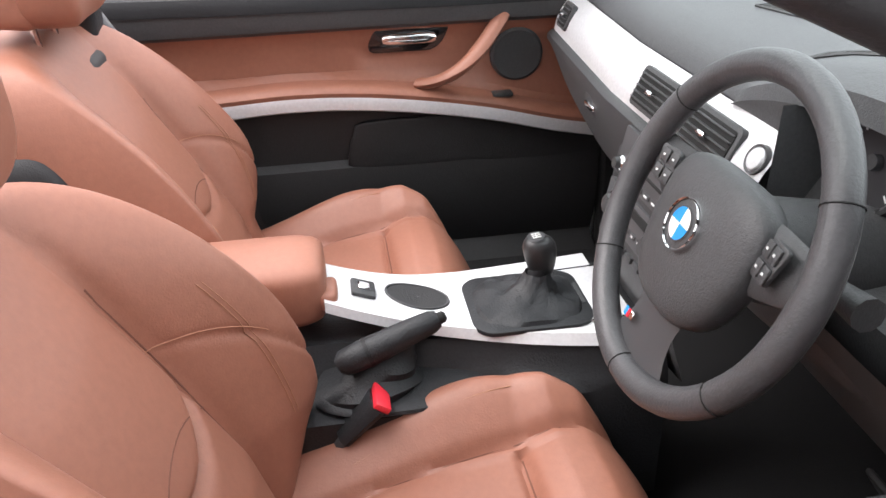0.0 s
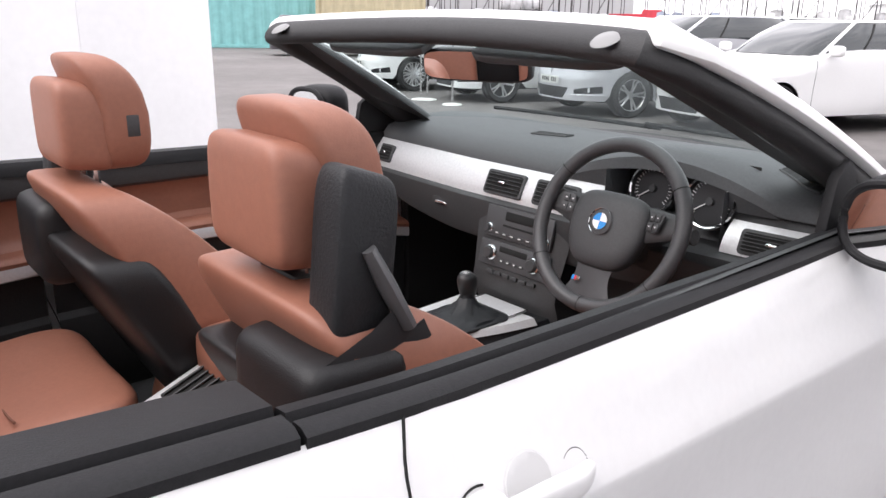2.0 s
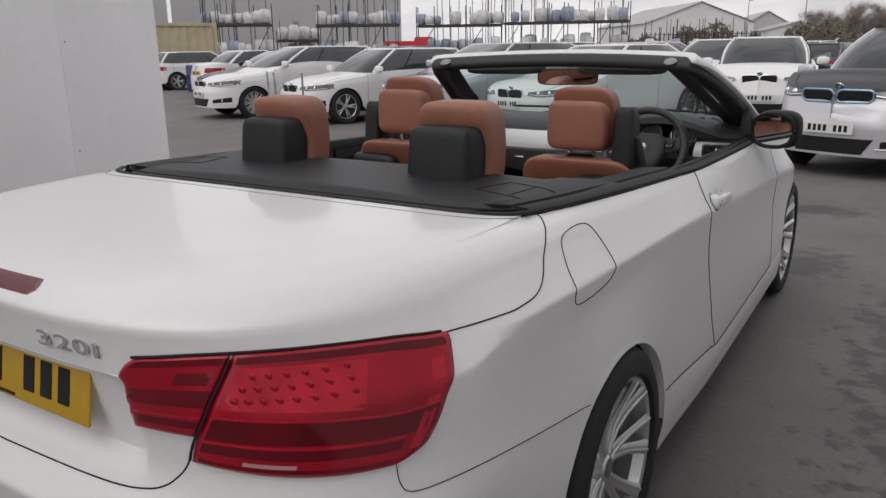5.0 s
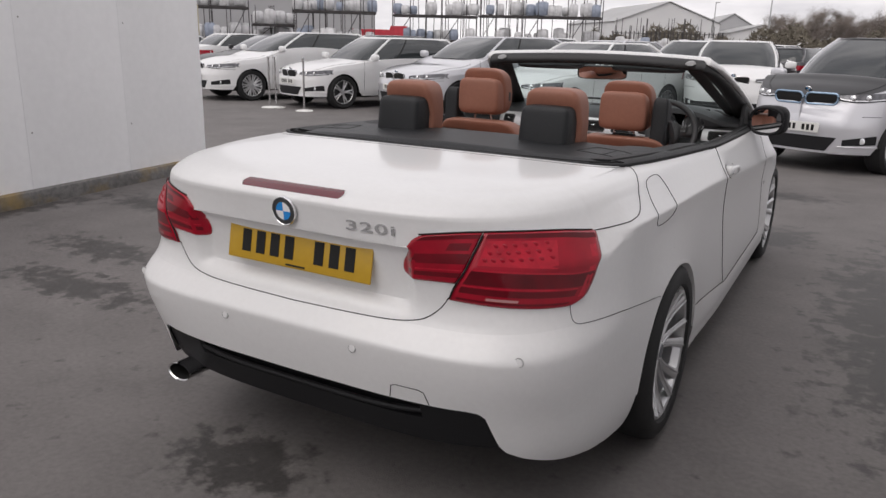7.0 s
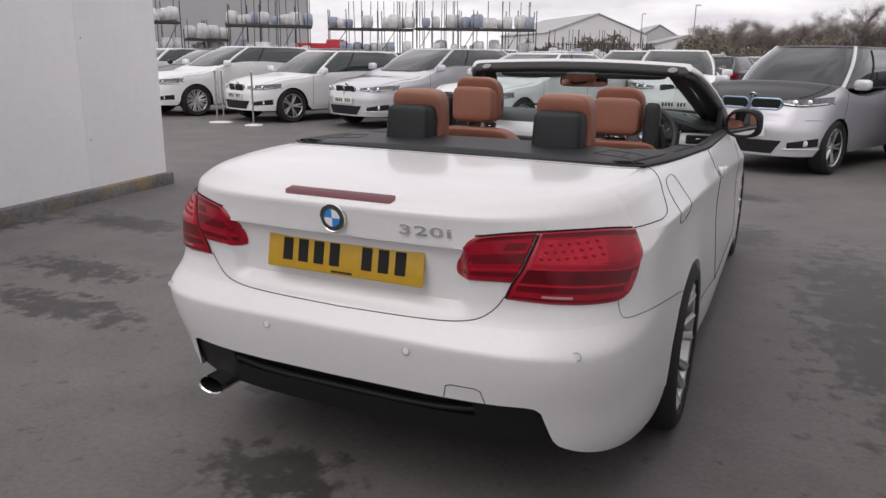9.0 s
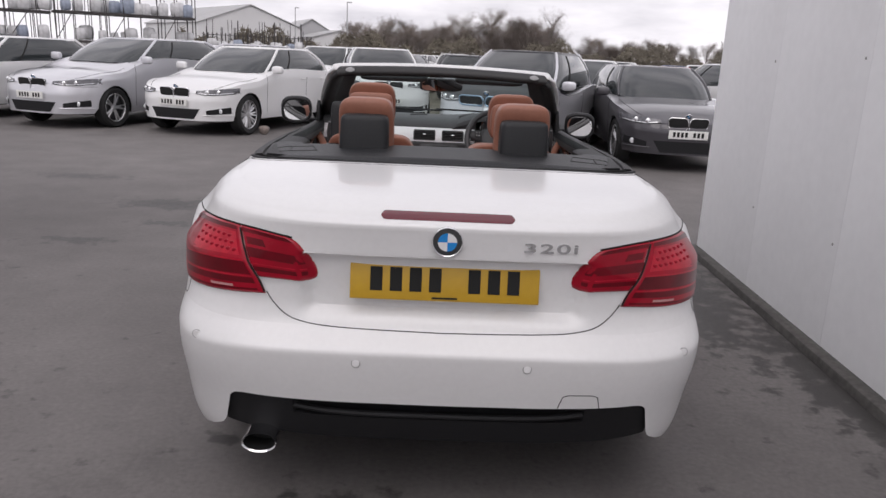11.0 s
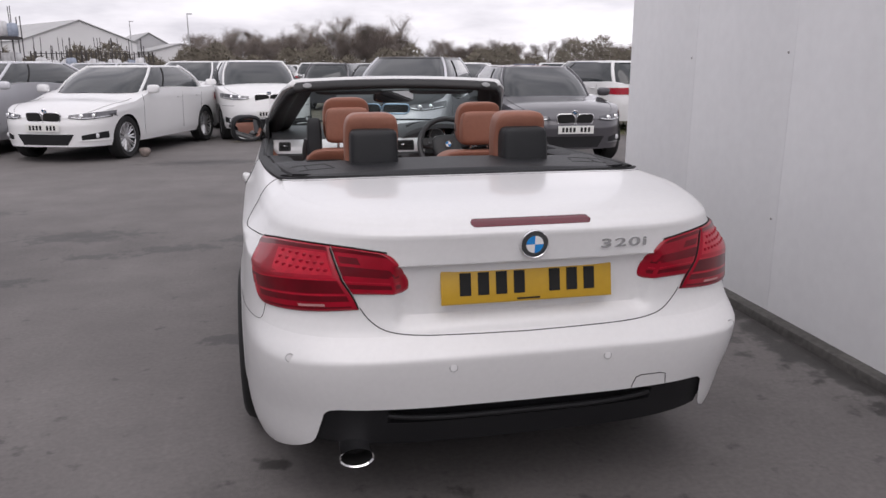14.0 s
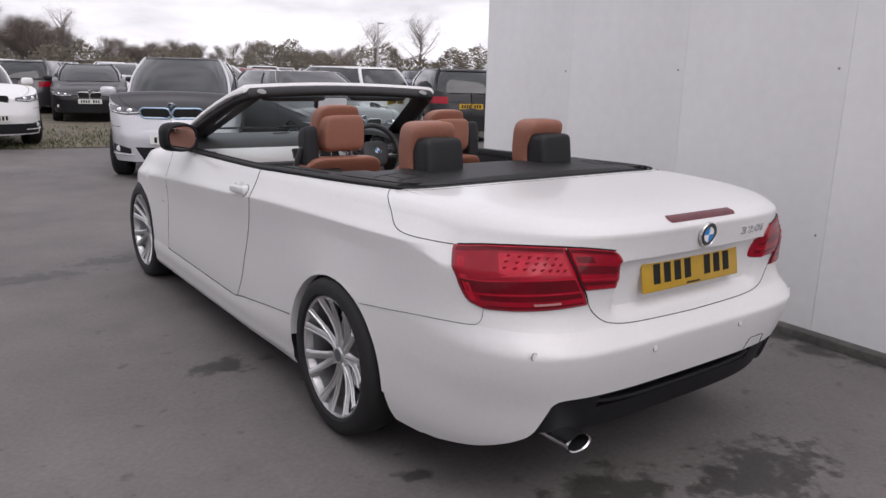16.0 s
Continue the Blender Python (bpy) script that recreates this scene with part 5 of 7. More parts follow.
def console_edge(y, u):
    return console_right(y) if u > 0 else 0.092 + 0.13 * max(0, y - 2.36)


console_z = smooth_table([(2.34, 0.660), (2.38, 0.643), (2.42, 0.628), (2.47, 0.614), (2.55, 0.603), (2.65, 0.599), (2.8, 0.597)])


part("console_trim", grid(lambda y, u: (u * console_edge(y, u), y, console_z(y) + 0.004 - 0.016 * max(0, abs(u) - 0.9) * 10), span(2.34, 2.80, 24), [-1, -0.95, -0.9, 0, 0.9, 0.95, 1]), brushed_alu, car, "brushed aluminium console surround")


def cup_ring(a, s, up):
    x = -0.026 + s * (0.036 * math.cos(a) + 0.010 * math.sin(a))
    y = 2.486 + s * 0.052 * math.sin(a)
    return x, y, console_z(y) + 0.004 + up


ROUND = [2 * math.pi * k / 40 for k in range(40)]
cup = part("cup_holder", grid(lambda a, k: cup_ring(a, (1.0, 0.98, 0.93, 0.90)[k], (0.0, 0.0035, 0.0035, 0.001)[k]), ROUND, list(range(4)), close_u=True), soft_black, car, "oval black cup holder")
part("cup_well", grid(lambda a, k: cup_ring(a, (0.91, 0.6, 0.02)[k], 0.0018), ROUND, list(range(3)), close_u=True), pocket_black, cup)
gear_frame = part("gear_surround", prism(rounded(0.165, 0.195, 0.035, 6), 0.008, r=0.002), grain_black, car, "black surround of the gear lever")
gear_frame.matrix_local = pose(0.004, 2.660, 0.6075, -90, 0, 0)
ws = part("window_switch", box(0.046, 0.040, 0.008, 0.003, 2, at=(0, 0, 0)), soft_black, car)
ws.matrix_local = pose(-0.025, 2.400, 0.643, -21, 0, 0)
part("rocker", box(0.018, 0.020, 0.006, 0.002, 1, at=(0, 0, 0.005)), chrome, ws)
def gaiter_point(a, k):
    """A draped leather cone from the surround up to the knob's collar, with folds that fade upwards."""
    rx, ry = (0.076, 0.071, 0.056, 0.040, 0.029, 0.023, 0.019)[k], (0.088, 0.082, 0.062, 0.043, 0.031, 0.025, 0.020)[k]
    q = (0.0, 0.5, 1.0, 1.0, 0.9, 0.6, 0.15)[k]
    fold_ = 1 + 0.10 * q * math.sin(6 * a + 1.3 * k) + 0.06 * q * math.sin(11 * a - 2.0 * k)
    e = 0.70 + 0.05 * k
    return 0.004 - 0.002 * k + rx * fold_ * spow(math.cos(a), e), 2.660 + (0, 0.001, 0.005, 0.011, 0.016, 0.019, 0.021)[k] + ry * fold_ * spow(math.sin(a), e), (0.605, 0.612, 0.617, 0.622, 0.631, 0.641, 0.652)[k] + 0.004 * q * math.sin(5 * a + 2 * k)


boot = part("gear_gaiter", grid(gaiter_point, [2 * math.pi * k / 60 for k in range(60)], list(range(7)), close_u=True), grain_black, car, "creased black leather gear gaiter")
knob_part = part("gear_knob", puff(0.022, 0.026, 0.040, 0.75, 0.9, 24, 14, shape=lambda x, y, z: (x * (0.72 + 6.5 * (z + 0.04)), y * (0.72 + 6.5 * (z + 0.04)) - 0.10 * z, z)), mat("knob_leather", (0.02, 0.02, 0.021), 0.38, bump=0.2), boot)
knob_part.location = (-0.012, 2.686, 0.674)
part("gear_stem", tube([(-0.006, 2.678, 0.630), (-0.010, 2.684, 0.662)], [0.016, 0.017], 12), grain_black, boot)
cap = part("shift_pattern", lathe([(0.0, 0.002), (0.014, 0.002), (0.016, 0.0)], 20, "Z"), gauge_face, knob_part)
cap.matrix_local = pose(0, -0.008, 0.0385, 8, 0, 0)
for k in range(3):
    part("pattern_line", box(0.0016, 0.014, 0.001, 0, 1, at=(-0.006 + 0.006 * k, 0, 0.003)), print_white, cap)
part("pattern_line", box(0.013, 0.0016, 0.001, 0, 1, at=(0, 0, 0.003)), print_white, cap)
lid_ = part("ashtray_lid", box(0.155, 0.105, 0.006, 0.004, 2), brushed_alu, car, "aluminium ashtray lid")
lid_.matrix_local = pose(0.0, 2.762, 0.604, 2, 0, 0)
part("lid_slot", box(0.06, 0.006, 0.003, 0, 1, at=(0, -0.012, 0.003)), soft_black, lid_)
part("lid_outline", tube([(x, y, 0.003) for x, y in ((-0.078, -0.053), (0.078, -0.053), (0.078, 0.053), (-0.078, 0.053))], 0.0015, 5, closed=True), dark_gap, lid_)
arm = part("centre_armrest", puff(0.075, 0.17, 0.05, 0.35, 0.3, 28, 14, shape=lambda x, y, z: (x, y, z + (0.012 * (1 - (x / 0.075) ** 2) if z > 0 else 0))), tan_leather, car, "tan leather centre armrest")
arm.location = (-0.038, 2.175, 0.662)
part("armrest_latch", puff(0.032, 0.016, 0.017, 0.5, 0.5, 16, 8), tan_leather, arm).location = (0.035, 0.170, -0.008)
# hand brake
part("handbrake_grip", tube([(0.104, 2.352, 0.594), (0.103, 2.360, 0.598), (0.099, 2.39, 0.607), (0.094, 2.425, 0.618), (0.088, 2.46, 0.629), (0.083, 2.495, 0.640), (0.081, 2.505, 0.643)], [0.012, 0.020, 0.0225, 0.0215, 0.020, 0.0175, 0.013], 18), grain_black, car, "black leather hand brake")
part("handbrake_cuff", tube([(0.098, 2.395, 0.6085), (0.0972, 2.401, 0.6105)], 0.0230, 18), black_trim, car)
part("handbrake_button", tube([(0.081, 2.502, 0.641), (0.0805, 2.513, 0.6455), (0.080, 2.517, 0.647)], [0.0095, 0.009, 0.005], 12), dark_gap, car)
fold = lambda k, a: 1 + 0.06 * math.sin(3 * a + 2.1 * k) + (0.10 if k % 2 else -0.04)
part("handbrake_gaiter", grid(lambda a, k: (0.092 - 0.006 * k + (0.052, 0.050, 0.043, 0.038, 0.031, 0.021)[k] * fold(k, a) * math.cos(a), 2.385 + 0.012 * k + (0.078, 0.074, 0.058, 0.048, 0.036, 0.026)[k] * fold(k, a) * math.sin(a), (0.536, 0.548, 0.562, 0.577, 0.592, 0.604)[k] + 0.006 * math.sin(2 * a + k)), [2 * math.pi * q / 40 for q in range(40)], list(range(6)), close_u=True), grain_black, car, "creased black leather hand brake gaiter")
part("handbrake_plate", puff(0.056, 0.13, 0.007, 0.6, 0.85, 36, 8), grain_black, car).matrix_local = pose(0.100, 2.44, 0.537, 0, 4, 0)
# rear of the console with its vents
part("rear_console", box(0.205, 0.44, 0.12, 0.02, 3, at=(0, 1.895, 0.508), rot=(22, 0, 0)), soft_black, car)
rt = part("rear_console_trim", box(0.185, 0.33, 0.014, 0.010, 3), brushed_alu, car, "aluminium rear console trim")
rt.matrix_local = pose(0, 1.895, 0.584, 22, 0, 0)
part("rear_tray", box(0.130, 0.150, 0.006, 0.004, 2, at=(0, -0.070, 0.008)), mat("tray_silver", (0.5, 0.5, 0.5), 0.35, metal=0.6), rt)
rv = part("rear_vent", box(0.145, 0.110, 0.008, 0.004, 2, at=(0, 0.085, 0.006)), dark_gap, rt)
for k in range(6):
    part("slat", box(0.004, 0.10, 0.012, 0.001, 1, at=(-0.058 + 0.0232 * k, 0.085, 0.011), rot=(0, 25, 0)), soft_black, rv)


# ---- seats ----
def pillow(u, v, a, b, c):
    """A point of a padded block's top, wrapping down over its rim: u, v from -1 to 1."""
    k = 0.86
    fu, fv = min(1, abs(u) / k), min(1, abs(v) / k)
    cut = 0.5 if v > 0 else 0.34
    x = math.copysign(fu, u) * a * math.sqrt(1 - cut * fv ** 4)
    y = math.copysign(fv, v) * b * math.sqrt(1 - cut * fu ** 4)
    q = max(abs(u), abs(v))
    z = c * (1 - 0.75 * max(0, (max(fu, fv) - 0.72) / 0.28) ** 2.6) if q <= k else c * (0.25 - 1.5 * (q - k) / (1 - k))
    return x, y, z


def front_seat(cx, out, back_by=0.0, lift=0.0, slid=0.0, shell_w=0.240, shell_top=0.83, rise=0.012, bolster=0.16, reach=0.30):
    """A sports seat; out is the sign of the door side."""
    seat = thing("front_seat", (cx, back_by, 0), "tan leather sports front seat with a black back shell", "seat", "front seats")
    lean = lambda z: 2.235 - 0.27 * (z - 0.45) / 0.5   # station of the back's face over height

    def cushion(x, y, z):
        side = abs(x) / 0.255
        up = (0.055 + 0.062 * math.exp(-((y - 0.07) / 0.16) ** 2)) * max(0, side - 0.50) / 0.50 * (1 if z > 0 else 0)
        if z > 0:
            dip = math.exp(-((abs(x) - 0.125 - 0.02 * math.sin((y + 0.175) * 5)) / 0.008) ** 2) + (math.exp(-((y - 0.125) / 0.008) ** 2) if abs(x) < 0.13 else 0)
            line = 0.125 + 0.02 * math.sin((y + 0.175) * 5)
            if abs(x) < line:
                up += 0.012 * (1 - (x / line) ** 2) * (abs(math.sin(min(1, max(0, (y + 0.25) / 0.375)) * math.pi)) if y < 0.125 else 0.9)
            if y > 0.125:
                up += 0.022 * min(1, (y - 0.125) / 0.05)
            up -= 0.011 * min(1, dip) * min(1, max(0, 0.30 - abs(y)) / 0.05)
        up -= 0.05 * max(0, (y - 0.14) / 0.17) ** 2 * (1 if z > 0 else 0)
        return x, y, z + up + 0.045 * (y / 0.3) * (1 if z > 0 else 0.2) - 0.035 * max(0, y - 0.22) / 0.08 * (1 if z > 0 else -0.2)
    c = part("seat_cushion", grid(lambda u, v: cushion(*pillow(u, v, 0.255, 0.315, 0.085)), span(-1, 1, 96), span(-1, 1, 110)), tan_leather, seat)
    c.location = (0, 2.475 - slid, 0.39)
    top = lambda x, y: 0.39 + cushion(x, y - 2.475, 0.085)[2]
    sy = -slid
    part("cushion_seam", tube([(x, 2.60 + sy, top(x, 2.60) - 0.0005) for x in span(-0.125, 0.125, 10)], 0.0016, 6), tan_seam, seat)
    for s in (1, -1):
        part("cushion_seam", tube([(s * (0.125 + 0.02 * math.sin((y - 2.3) * 5)), y + sy, top(0.125 + 0.02 * math.sin((y - 2.3) * 5), y) - 0.0005) for y in span(2.24, 2.66, 24)], 0.0016, 6), tan_seam, seat)
        part("bolster_stitch", tube([(s * (0.205 - 0.05 * ((y - 2.62) / 0.3) ** 2), y + sy, top(0.20 - 0.05 * ((y - 2.62) / 0.3) ** 2, y) + 0.002) for y in span(2.36, 2.60, 14)], 0.0009, 5), tan_thread, seat)

    def back(x, y, z):
        side = abs(x) / 0.25
        h = 0.68 + rise / 2 + z * (0.275 + rise / 2) / 0.275
        w = 1.0 - 0.13 * max(0, (h - 0.72) / 0.24)
        bol = (bolster * max(0, side - 0.50) / 0.5) * max(0, 1 - abs((h - 0.735) / (0.30 if h > 0.735 else reach)) ** 2.0) - 0.25 * max(0, 0.58 - h)
        if y > 0.03:
            line = 0.125 + 0.03 * (h - 0.5)
            fade = min(1, max(0, (0.92 - h) / 0.10))
            edge = math.exp(-((abs(x) - line) / 0.009) ** 2) * fade
            across = math.exp(-((h - 0.65 - 3.0 * x * x) / 0.009) ** 2) if abs(x) < line else 0
            top = math.exp(-((h - 0.745 + 0.10 * ((abs(x) - 0.13) / 0.11) ** 2) / 0.008) ** 2) * 0.5 if abs(x) > line else 0
            pad = 0.014 * max(0, 1 - (x / line) ** 2) if abs(x) < line else 0.010 * math.sin(min(1, (abs(x) - line) / 0.10) * math.pi)
            bol += pad * fade - 0.012 * min(1, edge + across + top)
        return x * w, lean(h) + y + (bol if y > 0 else 0) - 0.02 * max(0, h - 0.86), h
    part("backrest", puff(0.25, 0.062, 0.275, 0.30, 0.34, shape=back, even=46), tan_leather, seat)
    face = lambda x, h: back(x, 0.062, (h - 0.68 - rise / 2) * 0.275 / (0.275 + rise / 2))
    for s in (1, -1):
        pts = [face(s * (0.125 + 0.03 * (h - 0.5)), h) for h in span(0.50, 0.84, 16)]
        part("backrest_seam", tube([(p[0], p[1] - 0.0005, p[2]) for p in pts], 0.0016, 6), tan_seam, seat)
        arc = [face(s * (0.13 + 0.11 * t), 0.745 - 0.10 * t * t + 0.01 * math.sin(t * math.pi)) for t in span(0, 0.7, 12)]
        part("backrest_stitch", tube([(p[0], p[1] + 0.0002, p[2]) for p in arc], 0.0008, 5), tan_thread, seat)
        for dx, r_, m_ in ((0.0, 0.0007, tan_thread), (0.005, 0.0006, tan_thread)):
            edge_pts = [face(s * (0.178 + dx + 0.012 * math.sin((h - 0.55) * 8)), h) for h in span(0.58, 0.80, 18)]
            part("bolster_stitch", tube([(p[0], p[1] - 0.0002, p[2]) for p in edge_pts], r_, 5), m_, seat)
    arc = [face(x, 0.700 + 0.05 * (1 - (x / 0.13) ** 2) - 0.05) for x in span(-0.13, 0.13, 14)]
    part("backrest_seam", tube([(p[0], p[1] - 0.0005, p[2]) for p in arc], 0.0014, 6), tan_seam, seat)
    # hard shell behind
    def shell(x, y, z):
        h = z + shell_top - 0.26
        return x, lean(h) - (0.075 if shell_w < 0.25 else 0.055) + y, h
    part("back_shell", puff(shell_w, 0.060 if shell_w < 0.25 else 0.072, 0.26, 0.26, 0.30, 44, 22, shape=shell), shell_black, seat)
    part("seat_base", box(0.44, 0.50, 0.14, 0.02, 2, at=(0, 2.44, 0.31)), shell_black, seat)
    # belt tower on the door side
    part("tower_box", puff(0.112, 0.085, 0.095, 0.34, 0.34, 28, 12), shell_black, seat).location = (out * 0.122, 1.958, 0.808 + rise)
    tw = part("belt_tower", puff(0.037, 0.047, 0.145, 0.34, 0.35, 32, 20, shape=lambda x, y, z: (x, y + 0.10 * z, z - 0.35 * y * max(0, z) / 0.145)), grain_black, seat, "black belt guide tower")
    tw.location = (out * 0.165, 1.985, 0.995)
    # black guide, its colour lifted to stand for the sheen on it
    part("belt_guide", tube([(out * 0.203, 1.985, 1.045), (out * 0.209, 2.008, 0.995), (out * 0.213, 2.040, 0.932)], [0.014, 0.018, 0.016], 10, flat=0.7), mat("guide_black_sheen", (0.08, 0.08, 0.083), 0.35), seat)
    web = mat("belt_webbing", (0.02, 0.02, 0.022), 0.7, grain=0.2, grain_scale=900)
    part("belt", tube([(out * 0.214, 2.042, 0.945), (out * 0.217, 1.99, 0.915), (out * 0.21, 1.91, 0.878)], 0.027, 8, flat=0.06, up=(1, 0, 0.0)), web, seat)
    part("belt", tube([(out * 0.214, 2.045, 0.925), (out * 0.224, 2.10, 0.80), (out * 0.235, 2.20, 0.62), (out * 0.25, 2.26, 0.38)], 0.024, 8, flat=0.06, up=(1, 0.0, 0)), web, seat)
    # head restraint in two pads
    hr = part("headrest", puff(0.110, 0.050, 0.088, 0.32, 0.30, 40, 18, shape=lambda x, y, z: (x * (1 - 0.45 * max(0, z)), y, z - 0.12 * y)), tan_leather, seat, "tan leather head restraint")
    hr.location = (0, 1.960, 1.078 + lift)

    def roll(x, y, z):
        return x * (1 - 0.15 * max(0, z)), y + 0.078 - 0.035 * max(0, (z + 0.02) / 0.12) ** 2 - 0.012 * (1 - (x / 0.117) ** 2), z + 0.022
    part("front_pad", puff(0.117, 0.050, 0.116, 0.50, 0.26, 44, 26, shape=roll), tan_leather, hr)
    bt = part("headrest_button", box(0.006, 0.026, 0.044, 0.003, 2), soft_black, hr)
    bt.location = (-out * 0.115, 0.085, 0.0)
    for s in (1, -1):
        part("headrest_post", tube([(s * 0.045, 1.99, 0.92), (s * 0.045, 1.985, 1.02)], 0.006, 8), chrome, seat)
    if rise < 0.03:
        part("headrest_collar", box(0.11, 0.05, 0.03 + lift, 0.012, 2, at=(0, 1.985, 0.960 + lift / 2)), shell_black, seat)
    # buckle on the tunnel side
    bk = part("buckle_stalk", tube([(-out * 0.215, 2.27, 0.40), (-out * 0.215, 2.33, 0.47), (-out * 0.215, 2.375, 0.525)], [0.018, 0.021, 0.024], 10, flat=0.55), soft_black, seat)
    for k in range(6):
        part("stalk_rib", tube([(-out * 0.215, 2.285 + 0.008 * k, 0.418 + 0.0095 * k), (-out * 0.215, 2.288 + 0.008 * k, 0.4215 + 0.0095 * k)], 0.0195, 10, flat=0.55), dark_gap, bk)
    part("buckle", tube([(-out * 0.215, 2.35, 0.50), (-out * 0.215, 2.405, 0.555)], [0.029, 0.031], 12, flat=0.55), grain_black, seat)
    rd = part("release_button", box(0.054, 0.026, 0.012, 0.003, 2, at=(-out * 0.215, 2.409, 0.558), rot=(-35, 0, 0)), red_plastic, seat)
    return seat


front_seat(0.357, 1)
front_seat(-0.355, -1, -0.065, 0.032, 0.07, 0.256, 0.885, 0.045, 0.115, 0.20)


def rear_seat():
    s = thing("back_seat_bench", (0, 0, 0), "tan leather rear seat with two head restraints behind it", "seat")
    for cx in (-0.355, 0.355):
        part("cushion", puff(0.26, 0.26, 0.08, 0.3, 0.35, 32, 14, shape=lambda x, y, z: (x, y, z + 0.10 * y - (0.03 * (1 - (x / 0.27) ** 2) if z > 0 else 0))), tan_leather, s).location = (cx, 1.655, 0.512)
        part("cushion_seam", tube([(cx + x, 1.68, 0.561 + 0.03 * (x / 0.2) ** 2) for x in span(-0.19, 0.19, 10)], 0.003, 6), tan_seam, s)
        part("cushion_seam", tube([(cx, y, 0.5535 + 0.10 * (y - 1.64)) for y in span(1.44, 1.86, 10)], 0.003, 6), tan_seam, s)
        part("back_cushion", puff(0.27, 0.055, 0.26, 0.3, 0.35, 32, 14, shape=lambda x, y, z: (x, y - 0.25 * z, z)), tan_leather, s).location = (cx, 1.345, 0.70)
    part("middle_tray", box(0.10, 0.5, 0.08, 0.02, 2, at=(0, 1.55, 0.44)), soft_black, s)
    return s


rear_seat()
for cx in (-0.318, 0.318):
    h = thing("rear_headrest", (cx, 1.155, 0.99), "tan leather rear head restraint with a black back shell", "headrest", "rear head restraints")
    part("shell", puff(0.098, 0.062, 0.092, 0.25, 0.3, 32, 16, shape=lambda x, y, z: (x * (1 - 0.35 * (z + 0.09) * 0.5), y + 0.12 * z, z)), grain_black, h).location = (0, -0.035, 0.072)
    part("pad", puff(0.112, 0.052, 0.128, 0.40, 0.30, 40, 22, shape=lambda x, y, z: (x * (1 - 0.3 * max(0, z - 0.02)), y * (1 + 0.5 * max(0, z) / 0.128) + 0.10 * z - 0.040 * max(0, z) / 0.128, z)), tan_leather, h).location = (0, 0.062, 0.098)
    part("headrest_frame", box(0.17, 0.08, 0.05, 0.01, 2, at=(0, 0.05, -0.03)), soft_black, h)

# ---- windscreen and mirrors ----
HEAD = lambda u: Vector((0.585 * u, 2.575 - 0.085 * u * u, 1.298 - 0.018 * u * u))
BASE = lambda u: Vector((0.735 * u, 3.46 - 0.33 * abs(u) ** 2.2, 0.992 - 0.025 * u * u))


def screen_frame():
    """Right pillar up, header across and left pillar down, as one path."""
    path = []
    for k in range(9):
        t = k / 9
        p = BASE(1.0).lerp(HEAD(1.0), t)
        path.append(p + Vector((0.012 * math.sin(t * math.pi), 0, 0.018 * math.sin(t * math.pi))))
    path += [HEAD(u) for u in (0.985, 0.93, 0.85, 0.7, 0.5, 0.25, 0, -0.25, -0.5, -0.7, -0.85, -0.93, -0.985)]
    path += [Vector((-p.x, p.y, p.z)) for p in reversed(path[:9])]
    return path


frame_path = screen_frame()
part("windscreen_frame", tube(frame_path, [0.056 - 0.0020 * k for k in range(9)] + [0.038] + [0.036] * 11 + [0.038] + [0.040 + 0.0020 * k for k in range(9)], 16, flat=0.7, up=(0, 0.75, -1.0)), mat("frame_black", (0.02, 0.02, 0.021), 0.5, grain=0.15, bump=0.3), car, "black windscreen frame")
part("screen_cap", tube([p + Vector((0.030 * (1 if p.x > 0 else -1) * min(1, abs(p.x) / 0.58) ** 6, 0.020, 0.022)) for p in frame_path], [0.033] * 9 + [0.03] * 13 + [0.033] * 9, 12, flat=0.55, up=(0, 0.75, -1.0)), white_paint, car, "white outer cap of the windscreen frame")
glass = part("windscreen", grid(lambda u, t: BASE(u * 0.97).lerp(HEAD(u * 0.97), t) + Vector((0, 0.02 * math.sin(t * math.pi), 0.018 * math.sin(t * math.pi))), span(-1, 1, 24), span(0, 1, 8)), screen_glass, car, "clear windscreen")
glass.data.flip_normals()
glass.visible_shadow = False
part("scuttle", grid(lambda u, t: (0.75 * u, 3.50 - 0.33 * abs(u) ** 2.2 - 0.09 + 0.16 * t, 0.975 - 0.02 * u * u + 0.004 * t), span(-1, 1, 24), [0, 0.5, 1]), black_trim, car)
for x0, x1 in ((0.62, -0.02), (0.02, -0.60)):
    part("wiper", tube([(x0 + (x1 - x0) * t, 3.425 - 0.20 * abs(x0 + (x1 - x0) * t) ** 2.2 - 0.02 * t, 1.02 + 0.01 * t) for t in span(0, 1, 10)], 0.007, 6), black_trim, car)
